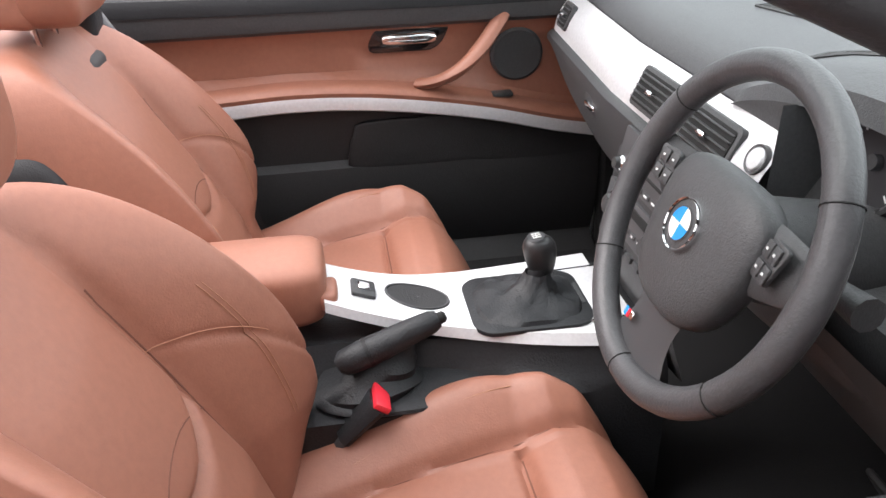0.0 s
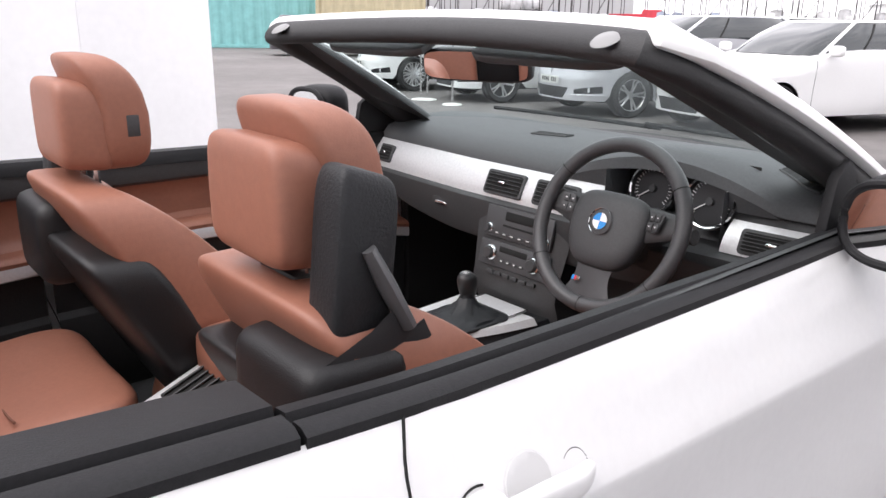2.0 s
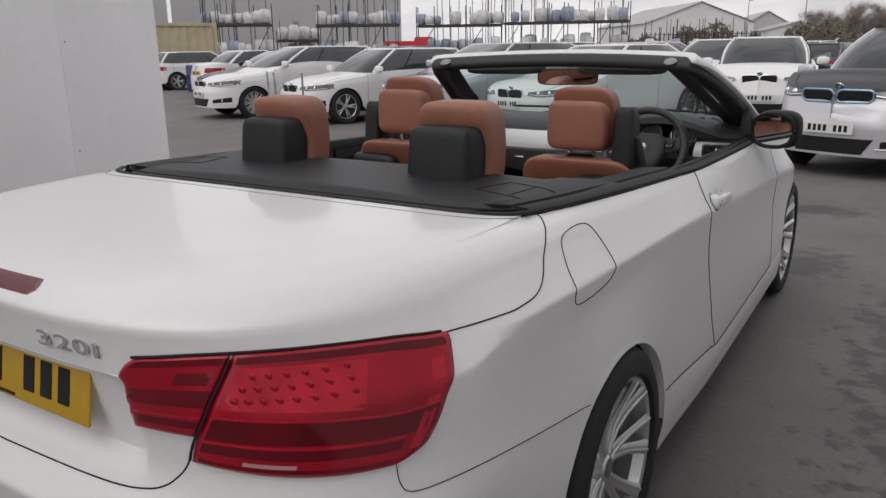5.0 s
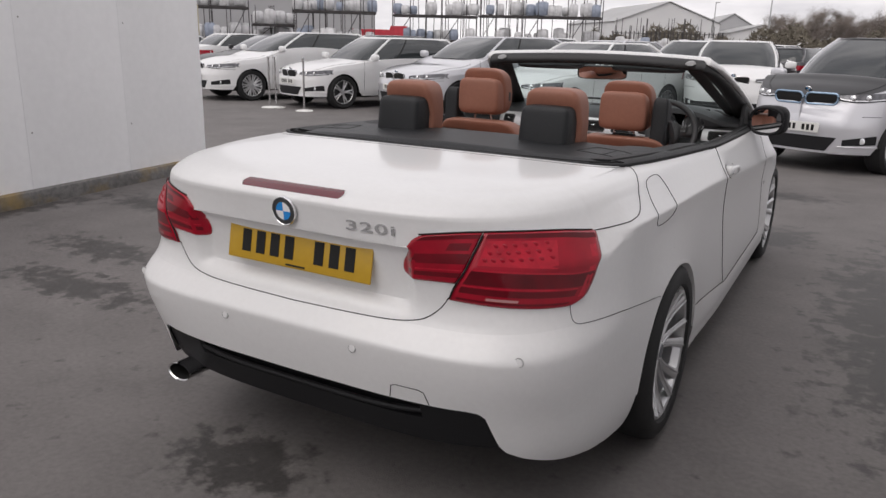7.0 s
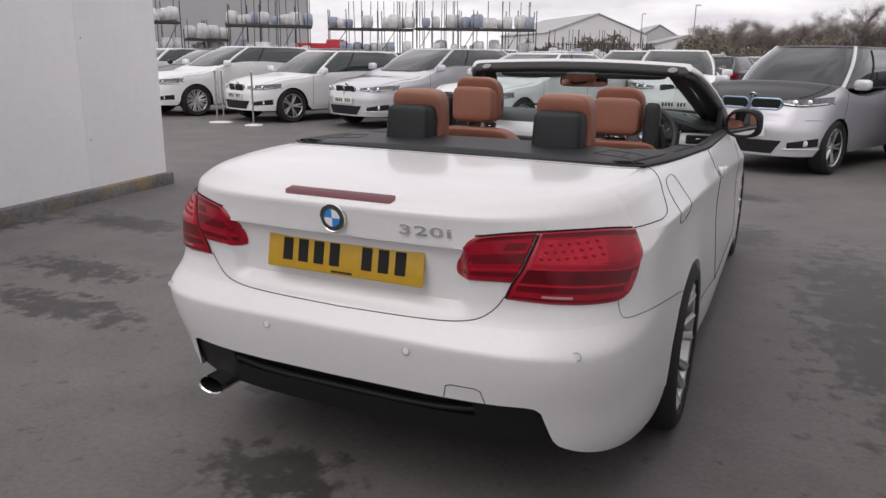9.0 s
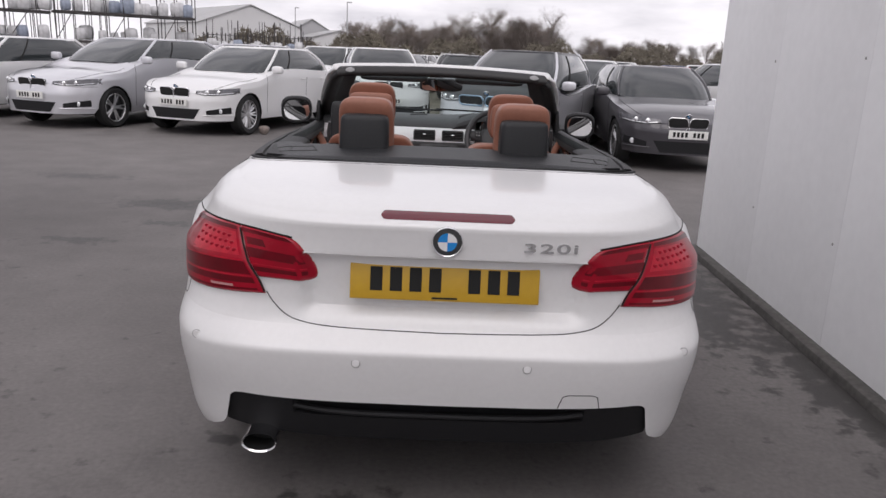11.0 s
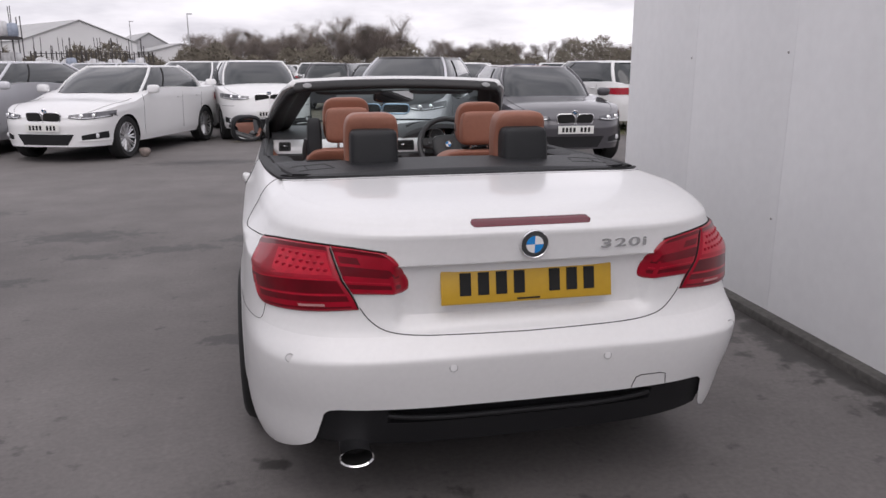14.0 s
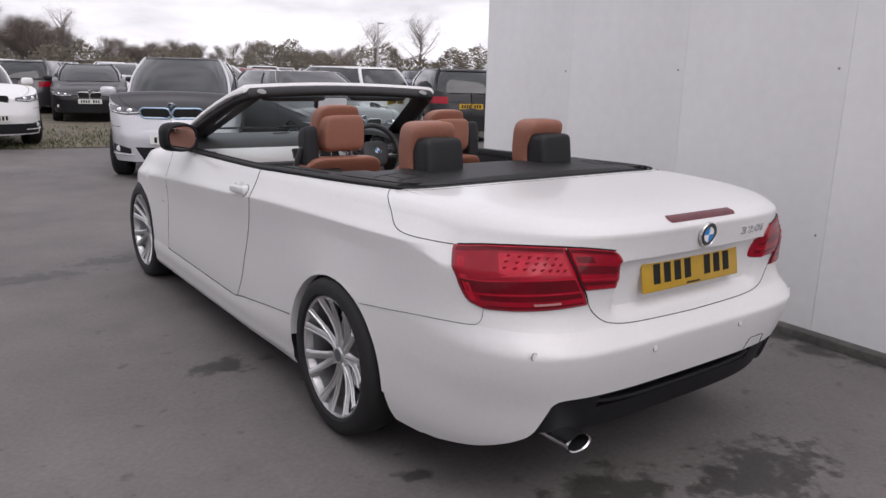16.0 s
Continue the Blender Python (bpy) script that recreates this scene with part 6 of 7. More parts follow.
for sx in (1, -1):
    part("sun_visor", puff(0.20, 0.012, 0.045, 0.5, 0.3, 28, 10), soft_black, car).matrix_local = pose(sx * 0.28, 2.625 - 0.01, 1.262, -62, 0, 0)
    part("latch_cover", lathe([(0.0, 0.006), (0.020, 0.005), (0.026, 0.0)], 20, "Z"), mat("latch_grey", (0.28, 0.28, 0.28), 0.5), car).matrix_local = pose(sx * 0.525, 2.475, 1.292, 28, 0, 0)
    part("pillar_trim", grid(lambda t, k: (sx * ((0.735, 0.70, 0.66)[k] + (0.565 - 0.735) * t), 3.13 - 0.60 * t + (0.0, 0.03, 0.06)[k] * (1 - t), 0.945 + 0.32 * t + (0, 0.012, 0.0)[k]), span(0, 1, 10), [0, 1, 2]), soft_black, car)
    part("corner_trim", prism([(0.0, 0.0), (0.24, 0.0), (0.20, 0.03), (0.06, 0.13), (0.02, 0.10)], 0.02, r=0.002), black_trim, car).matrix_local = pose(sx * 0.755, 2.86, 0.955, 0, 0, 90)
    m = part("door_mirror", puff(0.078, 0.052, 0.066, 0.62, 0.68, 36, 18, shape=lambda x, y, z: (x * (1 - 0.0 * z), y + 0.02 * (1 - (x / 0.12) ** 2), z - 0.08 * x * sx * 0.0)), black_trim, car, "door mirror in a dark housing")
    m.matrix_local = pose(sx * 0.885, 2.865 if sx > 0 else 2.80, 1.003 if sx > 0 else 1.032, 0, 0, sx * -10) @ Matrix.Scale(1.20, 4)
    part("mirror_cap", puff(0.076, 0.048, 0.061, 0.62, 0.68, 36, 18, shape=lambda x, y, z: (x, max(y, 0.012) + 0.016, z * 0.94 + 0.004)), white_paint, m)
    g = part("mirror_glass", grid(lambda a, k: ((0.0, 0.04, 0.066)[k] * spow(math.cos(a), 0.78), -0.036 - 0.003 * k * 0, (0.0, 0.03, 0.054)[k] * spow(math.sin(a), 0.78)), [2 * math.pi * k / 40 for k in range(40)], [0, 1, 2], close_u=True), mirror_mat, m)
    g.location = (0, -0.010, 0)
    part("mirror_bezel", tube([(0.069 * spow(math.cos(a), 0.78), -0.046, 0.057 * spow(math.sin(a), 0.78)) for a in [2 * math.pi * k / 40 for k in range(40)]], 0.007, 8, closed=True), black_trim, m)
    part("mirror_arm", tube([(sx * 0.76, 2.93, 0.955), (sx * 0.81, 2.91, 0.960), (sx * 0.85, 2.87, 0.972)], [0.026, 0.024, 0.028], 10, flat=0.6), black_trim, car)
im = part("interior_mirror", puff(0.138, 0.016, 0.038, 0.4, 0.35, 32, 12), soft_black, car, "interior mirror under the windscreen header")
im.matrix_local = pose(0.0, 2.69, 1.222, 8, 0, 22)
part("mirror_glass", grid(lambda a, k: ((0.0, 0.131)[k] * spow(math.cos(a), 0.4), -0.0185, (0.0, 0.032)[k] * spow(math.sin(a), 0.4)), [2 * math.pi * k / 32 for k in range(32)], [0, 1], close_u=True), mirror_mat, im)
part("mirror_stem", tube([(0, 2.70, 1.235), (0, 2.75, 1.262)], 0.012, 8), soft_black, car)


# ---- parked cars ----
dark_glass = mat("car_glass", (0.025, 0.03, 0.032), 0.04, coat=0.5)
lamp_clear = mat("headlamp_clear", (0.75, 0.76, 0.78), 0.12, metal=0.3, coat=1.0)
lamp_dark = mat("headlamp_dark", (0.10, 0.10, 0.11), 0.12, metal=0.3, coat=1.0, blotch=0.5, blotch_scale=25)
PAINTS = {
    "white": white_paint,
    "silver": mat("silver_paint", (0.60, 0.60, 0.63), 0.32, metal=0.40, coat=1.0, blotch=0.03),
    "grey": mat("dark_grey_paint", (0.055, 0.052, 0.060), 0.3, metal=0.3, coat=1.0, blotch=0.05),
    "black": mat("black_paint", (0.012, 0.012, 0.014), 0.35, coat=0.25, spec=0.3),
    "red": mat("red_paint", (0.20, 0.012, 0.03), 0.3, coat=1.0),
    "blue": mat("blue_paint", (0.02, 0.035, 0.10), 0.3, coat=1.0),
}
KINDS = {
    # wheelbase, front and rear overhang, half-width, roof height, screen base, roof front, roof rear, rear glass foot, tail top, nose top
    "saloon": (2.81, 0.78, 1.02, 0.885, 1.40, -0.50, -1.30, -2.55, -3.25, 1.02, 0.80),
    "hatch": (2.69, 0.76, 0.86, 0.865, 1.39, -0.46, -1.20, -3.00, -3.42, 0.98, 0.80),
    "touring": (2.92, 0.86, 1.05, 0.895, 1.46, -0.46, -1.30, -3.00, -3.82, 1.08, 0.84),
    "suv": (2.76, 0.83, 0.87, 0.88, 1.50, -0.42, -1.12, -3.15, -3.52, 1.06, 0.94),
    "city": (2.57, 0.72, 0.72, 0.825, 1.53, -0.10, -0.85, -2.60, -3.15, 1.05, 0.98),
    "estate": (2.70, 0.85, 0.95, 0.88, 1.46, -0.46, -1.20, -3.20, -3.62, 1.02, 0.82),
}
WHEELS = {}
kidney_blue = mat("kidney_blue", (0.30, 0.42, 0.55), 0.25, metal=0.5)


def wheel_set(style):
    if style not in WHEELS:
        r, rim, n = 0.325, 0.228, {"multi": 10, "five": 5, "seven": 7}[style]
        tyre = finish("tyre", lathe([(rim, 0.09), (r - 0.03, 0.11), (r, 0.075), (r, -0.075), (r - 0.03, -0.11), (rim, -0.09)], 36, "X"), rubber)
        disc = finish("wheel", lathe([(0.0, 0.0), (rim, 0.0), (rim * 1.01, 0.09), (rim * 0.95, 0.085), (rim * 0.93, 0.03)], 36, "X"), soft_black)
        bm = bmesh.new()
        for k in range(n):
            for s in ((-1, 1) if style != "five" else (-0.6, 0.6)):
                a, b = 2 * math.pi * (k + 0.08 * s) / n, 2 * math.pi * (k + 0.20 * s) / n
                tube([(0.05, rim * 0.15 * math.cos(a), rim * 0.15 * math.sin(a)), (0.065, rim * 0.97 * math.cos(b), rim * 0.97 * math.sin(b))], [0.018, 0.014], 5, bm=bm, up=(1, 0, 0))
        lathe([(0.0, 0.075), (0.045, 0.07), (0.06, 0.04)], 16, "X", bm=bm)
        lathe([(rim * 0.94, 0.08), (rim * 0.98, 0.092), (rim * 1.02, 0.085)], 36, "X", bm=bm)
        WHEELS[style] = (tyre, disc, finish("spoke_web", bm, rim_silver))
    return WHEELS[style]


def parked_car(kind, paint, style="multi", kidneys=True, rear_lamps=True, black_hood=False, dark_sill=False, far=False):
    """A parked car with its front axle over the origin, facing +y. Returns the thing, untagged."""
    wb, fo, ro, hw, roof, y1, y2, y3, y4, tail, nose = KINDS[kind]
    paint_m = PAINTS[paint]
    c = new("car")
    yf, yr = fo, -wb - ro
    sh = smooth_table([(yr, tail - 0.10), (yr + 0.25, tail - 0.03), (-wb, tail - 0.02), (y1 - 0.1, tail - 0.08), (y1 + 0.2, nose + 0.06), (0.25, nose), (yf, nose - 0.16)])
    prof = table([(0.18, 0.93), (0.32, 0.975), (0.55, 0.985), (0.75, 1.0), (0.84, 0.985), (1.2, 0.93)])
    nf, nr = (3.0, 3.6)

    def X(y, z):
        w = hw * prof(z * 0.84 / max(0.5, sh(y)) if z > 0.5 else z)
        if y > -0.15:
            t = min(1, (y + 0.15) / (yf + 0.15 - 0.10 * max(0, (z - 0.55) / 0.3)))
            w *= max(0, 1 - t**nf) ** (1 / nf)
        if y < -wb + 0.1:
            t = min(1, (-wb + 0.1 - y) / (ro + 0.1 - 0.12 * max(0, (z - 0.6) / 0.4)))
            w *= max(0, 1 - t**nr) ** (1 / nr)
        return w

    def Yf(x, z):
        lo, hi = -0.15, yf
        for _ in range(26):
            m = (lo + hi) / 2
            lo, hi = (m, hi) if X(m, z) > abs(x) else (lo, m)
        return lo

    def Yr(x, z):
        lo, hi = yr, -wb + 0.1
        for _ in range(26):
            m = (lo + hi) / 2
            lo, hi = (lo, m) if X(m, z) > abs(x) else (m, hi)
        return hi

    ar = 0.355

    def low(y):
        for q in (0.0, -wb):
            d = abs(y - q)
            if d < ar:
                return 0.32 + math.sqrt(ar * ar - d * d)
        return 0.24
    ys = sorted(set([yf - 0.0005] + [yf - (yf + 0.15) * (1 - math.cos(a)) for a in span(0, math.pi / 2, 16)] + span(-0.15, -wb + 0.1, 24) + [yr + 0.0005] + [yr + (ro + 0.1) * (1 - math.cos(a)) for a in span(0, math.pi / 2, 16)] + [q + ar * math.cos(a) for q in (0, -wb) for a in span(0.02, math.pi - 0.02, 16)]))
    body = bmesh.new()
    for sx in (1, -1):
        grid(lambda y, t: (sx * X(y, low(y) + (sh(y) - low(y)) * t), y, low(y) + (sh(y) - low(y)) * t), ys, span(0, 1, 14), bm=body)
    part("body", body, paint_m, c)
    hood = grid(lambda y, u: (u * X(y, sh(y)), y, sh(y) + 0.05 * (1 - abs(u) ** 2.5) * min(1, (yf - y) / 0.3)), [y for y in ys if y > y1 - 0.15], span(-1, 1, 14))
    part("bonnet", hood, PAINTS["black"] if black_hood else paint_m, c)
    part("boot", grid(lambda y, u: (u * X(y, sh(y)), y, sh(y) + 0.03 * (1 - abs(u) ** 2.5)), [y for y in ys if y < y1 + 0.1], span(-1, 1, 10)), paint_m, c)
    for q in (0.0, -wb):
        for sx in (1, -1):
            part("wheel_arch", grid(lambda a, t: (sx * (0.45 + (hw * 0.97 - 0.45) * t), q + ar * math.cos(a), 0.32 + ar * math.sin(a)), span(0, math.pi, 14), [0, 1]), dark_gap, c)
    part("floor_pan", box(hw * 1.5, wb + 0.9, 0.1, 0.02, 1, at=(0, -wb / 2, 0.26)), dark_gap, c)
    # glasshouse
    zb = tail - 0.05
    wb_, wt = hw - 0.10, hw - 0.27

    def ring(y_front, y_rear, w, z, a):
        yc, hl = (y_front + y_rear) / 2, (y_front - y_rear) / 2
        return Vector((w * spow(math.cos(a), 0.42), yc + hl * spow(math.sin(a), 0.42), z))
    AN = [2 * math.pi * k / 56 for k in range(56)]

    def house(a, t):
        p, q = ring(y1, y4, wb_, zb, a), ring(y2, y3, wt, roof - 0.03, a)
        return p.lerp(q, t) + Vector((0.05 * math.sin(t * math.pi) * math.cos(a), 0.03 * math.sin(t * math.pi) * math.sin(a), 0.02 * math.sin(t * math.pi)))
    g = part("glasshouse", grid(house, AN, span(0, 1, 6), close_u=True), dark_glass, c, "dark glazed windows")
    part("roof", grid(lambda a, k: ring(y2 + 0.03, y3 - 0.05, wt + 0.015, roof - 0.05, a).lerp(Vector((0, (y2 + y3) / 2, roof)), (0.0, 0.04, 0.25, 0.6, 1.0)[k]) + Vector((0, 0, (0.0, 0.032, 0.03, 0.012, 0)[k])), AN, list(range(5)), close_u=True), PAINTS["black"] if black_hood else paint_m, c)
    for a_deg in (40, 140, 222, 318):
        a = radians(a_deg)
        part("pillar", tube([house(a, t) + Vector((0.004 * math.copysign(1, math.cos(a)), 0, 0)) for t in span(0, 1, 6)], 0.024 if a_deg < 180 else 0.04, 6), paint_m, c)
    for sx in (1, -1):
        ang = math.pi / 2 - 1.45 if sx > 0 else math.pi / 2 + 1.45
        part("door_pillar", tube([house(ang, t) for t in span(0, 0.92, 4)], 0.014, 6), dark_gap, c)
        part("window_trim", tube([ring(y1 - 0.1, y4 + 0.15, wb_ + 0.012, zb + 0.008, a) for a in ([radians(q) for q in span(-40, 40, 10)] if sx > 0 else [radians(q) for q in span(140, 220, 10)])], 0.010, 6), black_trim, c)
        yd = (y2 + y3) / 2 + 0.05
        for y in () if far else (y1 - 0.02, yd, y4 + 0.62):
            part("door_gap", tube([(sx * X(y, z), y, z) for z in span(0.34, zb - 0.02, 10)], 0.003, 5), dark_gap, c)
        for y in () if far else (yd + 0.12, y4 + 0.75):
            part("door_handle", puff(0.012, 0.09, 0.013, 0.5, 0.5, 12, 8), paint_m, c).location = (sx * (X(y, zb - 0.1) + 0.006), y, zb - 0.10)
        m = part("door_mirror", puff(0.10, 0.055, 0.065, 0.6, 0.6, 16, 10), paint_m, c)
        m.location = (sx * (hw + 0.07), y1 - 0.22, zb + 0.06)
        if not far:
            part("mirror_glass", puff(0.08, 0.004, 0.05, 0.6, 0.6, 14, 8), mirror_mat, m).location = (0, -0.052, 0)
        # lamps
        def patch(fn_y, x0, x1, z0, z1, off, slant=0.0):
            return grid(lambda u, t: (sx * (x0 + (x1 - x0) * u), fn_y(x0 + (x1 - x0) * u, z0 + (z1 - z0) * t + slant * u) + off, z0 + (z1 - z0) * t + slant * u), span(0, 1, 12), span(0, 1, 5))
        zl = nose - 0.19

        def tapered(x0, x1, lo, hi, off, nu=14):
            return grid(lambda u, t: (lambda x, z: (sx * x, Yf(x, z) + off, z))(x0 + (x1 - x0) * u, lo(u) + (hi(u) - lo(u)) * t), span(0, 1, nu), span(0, 1, 5))
        lo_e, hi_e = (lambda u: zl + 0.050 - 0.035 * math.sin(min(1, u * 1.5) * math.pi / 2) + 0.045 * u * u), (lambda u: zl + 0.085 + 0.055 * u)
        hl = part("headlight", tapered(hw * 0.42, hw * 0.965, lo_e, hi_e, 0.008), lamp_dark, c, "clear headlight over a dark housing")
        if not far:
            for ex, er in ((0.60, 0.036), (0.76, 0.034)):
                ez = (lo_e((ex - 0.42) / 0.545) + hi_e((ex - 0.42) / 0.545)) / 2 - 0.004
                for er_, em, eo in ((er, chrome, 0.0), (er * 0.62, lamp_clear, 0.004)):
                    part("lamp_eye", lathe([(0.0, 0.012), (er_ * 0.7, 0.010), (er_, 0.0)], 18, "Y"), em, hl).location = (sx * hw * ex, Yf(hw * ex, ez) + 0.006 + eo, ez)
            part("daylight_strip", tapered(hw * 0.46, hw * 0.93, lambda u: lo_e(0.08 + 0.86 * u) + 0.006, lambda u: lo_e(0.08 + 0.86 * u) + 0.016, 0.0105), lamp_clear, hl)
        if not far:
            part("lamp_housing", tapered(hw * 0.41, hw * 0.97, lambda u: lo_e(u) - 0.008, lambda u: lo_e(u), 0.008), dark_gap, c)
            part("bonnet_gap", tube([(sx * (X(y, sh(y)) * 0.86), y, sh(y) + 0.05 * (1 - 0.86 ** 2.5) * min(1, (yf - y) / 0.3) + 0.001) for y in span(y1 + 0.1, yf - 0.22, 10)], 0.003, 5), dark_gap, c)
            part("bumper_gap", tube([(sx * X(y, 0.66), y, 0.66) for y in span(0.36, yf - 0.18, 6)], 0.003, 5), dark_gap, c)
        ai = part("air_intake", tapered(hw * 0.60, hw * 0.90, lambda u: 0.335 + 0.02 * u, lambda u: 0.40 + 0.055 * u, 0.006, 8), black_trim, c)
        if not far:
            part("fog_light", lathe([(0.0, 0.012), (0.030, 0.010), (0.038, 0.0)], 16, "Y"), lamp_clear, ai).location = (sx * hw * 0.79, Yf(hw * 0.79, 0.395) + 0.006, 0.395)
            part("intake_lip", tube([(sx * x, Yf(x, 0.325) + 0.008, 0.325) for x in span(hw * 0.56, hw * 0.92, 8)], 0.008, 6), paint_m, c)
        part("tail_light", patch(Yr, hw * 0.55, hw * 0.97, tail - 0.27, tail - 0.13, -0.008), lamp_red, c, "red tail light")
        if kidneys:
            for k in (0.5,):
                kx, kw, kh = (0.19, 0.35, 0.12) if black_hood else (0.135, 0.25, 0.15)
                gr = part("grille", prism(rounded(kw, kh, 0.050, 5, skew=-0.12 * sx), 0.03, r=0.004), dark_gap, c, "black kidney-shaped grille")
                gr.matrix_local = pose(sx * kx, Yf(kx + 0.02, nose - 0.15) + 0.018, nose - 0.145, 6, 0, 180 - 6 * sx)
                part("grille_rim", tube([(x, -0.002, z) for x, z in rounded(kw + 0.005, kh + 0.005, 0.051, 5, skew=-0.12 * sx)], 0.012 if black_hood else 0.006, 6, closed=True), kidney_blue if black_hood else chrome, gr)
    if not kidneys:
        gr = part("grille", prism(rounded(0.8, 0.10, 0.04, 5), 0.03), dark_gap, c)
        gr.matrix_local = pose(0, Yf(0.25, nose - 0.17) + 0.012, nose - 0.17, 0, 0, 180)
    li = part("lower_intake", grid(lambda u, t: (0.44 * u * (0.78 + 0.22 * t), Yf(0.44 * u * (0.78 + 0.22 * t), 0.265 + 0.155 * t) + 0.005, 0.265 + 0.155 * t), span(-1, 1, 16), span(0, 1, 4)), black_trim, c)
    if dark_sill:
        part("dark_apron", grid(lambda u, t: (hw * 0.93 * u, Yf(hw * 0.93 * u, 0.26 + 0.16 * t) + 0.01, 0.26 + 0.16 * t), span(-1, 1, 18), span(0, 1, 3)), black_trim, c)
    roundel(0.041, c, (0, Yf(0, nose - 0.045) + 0.002, nose - 0.05), pose(0, 0, 0, 40, 0, 180))
    for front in (True, False):
        pl = part("number_plate", box(0.52, 0.008, 0.111, 0.003, 1), plate_white if front else plate_yellow, c, "number plate with plain dark bars")
        pl.matrix_local = pose(0, Yf(0.2, 0.52) + 0.03, 0.515, 0, 0, 180) if front else pose(0, Yr(0.2, 0.72) - 0.012, 0.74)
        if not far:
            bar_text(pl, dark_gap, 0.43, 0.066, (0, -0.005, 0), Matrix.Identity(4))
    tyre, disc, spokes = wheel_set(style)
    for q in (0.0, -wb):
        for sx in (1, -1):
            w = new("wheel", disc)
            w.parent = c
            w.matrix_local = Matrix.Translation((sx * (hw - 0.125), q, 0.325)) @ (Matrix.Identity(4) if sx > 0 else Matrix.Rotation(math.pi, 4, "Z"))
            for nm, me in (("tyre", tyre), ("spoke_web", spokes)):
                o = new(nm, me)
                o.parent = w
    return c


def park(c, x, y, heading, name, label, group="parked cars", copy=False):
    m = pose(x, y, 0, 0, 0, heading)
    c = copy_thing(c, m) if copy else c
    c.matrix_world = m
    c.name = name
    return tagged(c, label, "car", group)


HEAD_IN = 161
saloon_white = park(parked_car("saloon", "white", "multi"), -3.80, 10.72, HEAD_IN, "saloon_car", "white four-door saloon parked facing the yard")
gt_silver = park(parked_car("touring", "silver", "five"), -6.05, 10.95, HEAD_IN, "saloon_car", "silver five-door car parked beside a white saloon")
hatch_white = park(parked_car("hatch", "white", "five"), -8.55, 10.85, HEAD_IN - 1, "hatchback_car", "white three-door hatchback parked behind chrome posts")
park(parked_car("touring", "white", "multi"), -11.1, 11.0, HEAD_IN - 2, "saloon_car", "large white saloon parked beside a hatchback")
x1_white = park(parked_car("suv", "white", "five", dark_sill=True), -0.975, 13.41, 188, "suv_car", "white compact suv with dark lower bumper")
park(parked_car("city", "silver", "five", black_hood=True), 0.90, 8.75, 157, "city_car", "silver electric city car with a black bonnet")
grey_hatch = park(parked_car("hatch", "grey", "five"), 3.42, 8.85, 177, "hatchback_car", "dark grey hatchback parked close to the wall")
park(parked_car("estate", "white", "five", kidneys=False), 3.35, 12.9, 186, "estate_car", "white estate car parked on the gravel verge")
black_saloon = park(parked_car("saloon", "black", "five"), -14.2, 13.6, HEAD_IN - 3, "saloon_car", "black saloon parked beside a large white saloon")
park(parked_car("hatch", "white", "five", kidneys=False), -21.5, 21.0, -28, "hatchback_car", "white hatchback parked tail first before the containers")
dark_estate = park(parked_car("estate", "grey", "five", kidneys=False), -23.2, 18.6, -28, "estate_car", "dark grey estate parked before the containers")
park(x1_white, 6.3, 16.6, 12, "suv_car", "white compact suv parked tail first", copy=True)
park(parked_car("suv", "black", "five"), 8.9, 14.3, -22, "suv_car", "black suv with red tail lights beside the wall")
park(black_saloon, 1.9, 19.2, 168, "saloon_car", "black saloon parked behind a white suv", copy=True)
red_hatch = park(parked_car("hatch", "red", "five", kidneys=False), 7.2, 25.5, 10, "hatchback_car", "dark red hatchback parked tail first", )
ROW = [saloon_white, gt_silver, hatch_white, black_saloon, x1_white, grey_hatch, dark_estate, red_hatch]
NAMES = {0: ("saloon_car", "white saloon in the packed car park"), 1: ("touring_car", "silver car in the packed car park"), 2: ("hatchback_car", "white hatchback in the packed car park"), 3: ("saloon_car", "black saloon in the packed car park"),
         4: ("suv_car", "white suv in the packed car park"), 5: ("hatchback_car", "dark grey hatchback in the packed car park"), 6: ("estate_car", "dark grey estate in the packed car park"), 7: ("hatchback_car", "dark red hatchback in the packed car park")}
rng = random.Random(4)
SPOTS = [(-3.2, 17.2, 4), (-5.6, 17.4, 1), (-8.2, 17.6, 4), (-10.9, 17.8, 2), (-13.6, 18.2, 6), (-16.2, 18.8, 0), (-1.6, 22.5, 5), (-4.4, 23.6, 3), (-6.9, 27.5, 2), (-9.6, 27.9, 3),
         (4.6, 21.8, 3), (2.0, 25.5, 6), (-0.6, 28.0, 5), (5.0, 29.0, 1), (8.6, 30.5, 2), (10.4, 22.0, 5), (12.6, 26.5, 4), (14.8, 19.5, 3), (16.8, 23.0, 6), (19.5, 27.0, 0)]
FAR_SPOTS = []
for r_ in range(4):
    for k in range(13):
        FAR_SPOTS.append((-8 + 3.4 * k + rng.uniform(-0.4, 0.4) + 2.0 * r_, 35 + 8.5 * r_ + rng.uniform(-0.5, 0.5), rng.choice((0, 2, 3, 3, 4, 5, 5, 6, 7, 1))))
for x, y, k in SPOTS:
    nm, lb = NAMES[k]
    park(ROW[k], x, y, HEAD_IN + rng.uniform(-4, 4) + (180 if rng.random() < 0.4 else 0), nm, lb, "cars in the packed car park", copy=True)
FAR = {}
FAR_KIND = [("saloon", "white"), ("touring", "silver"), ("hatch", "white"), ("saloon", "black"), ("suv", "white"), ("hatch", "grey"), ("estate", "blue"), ("hatch", "red")]
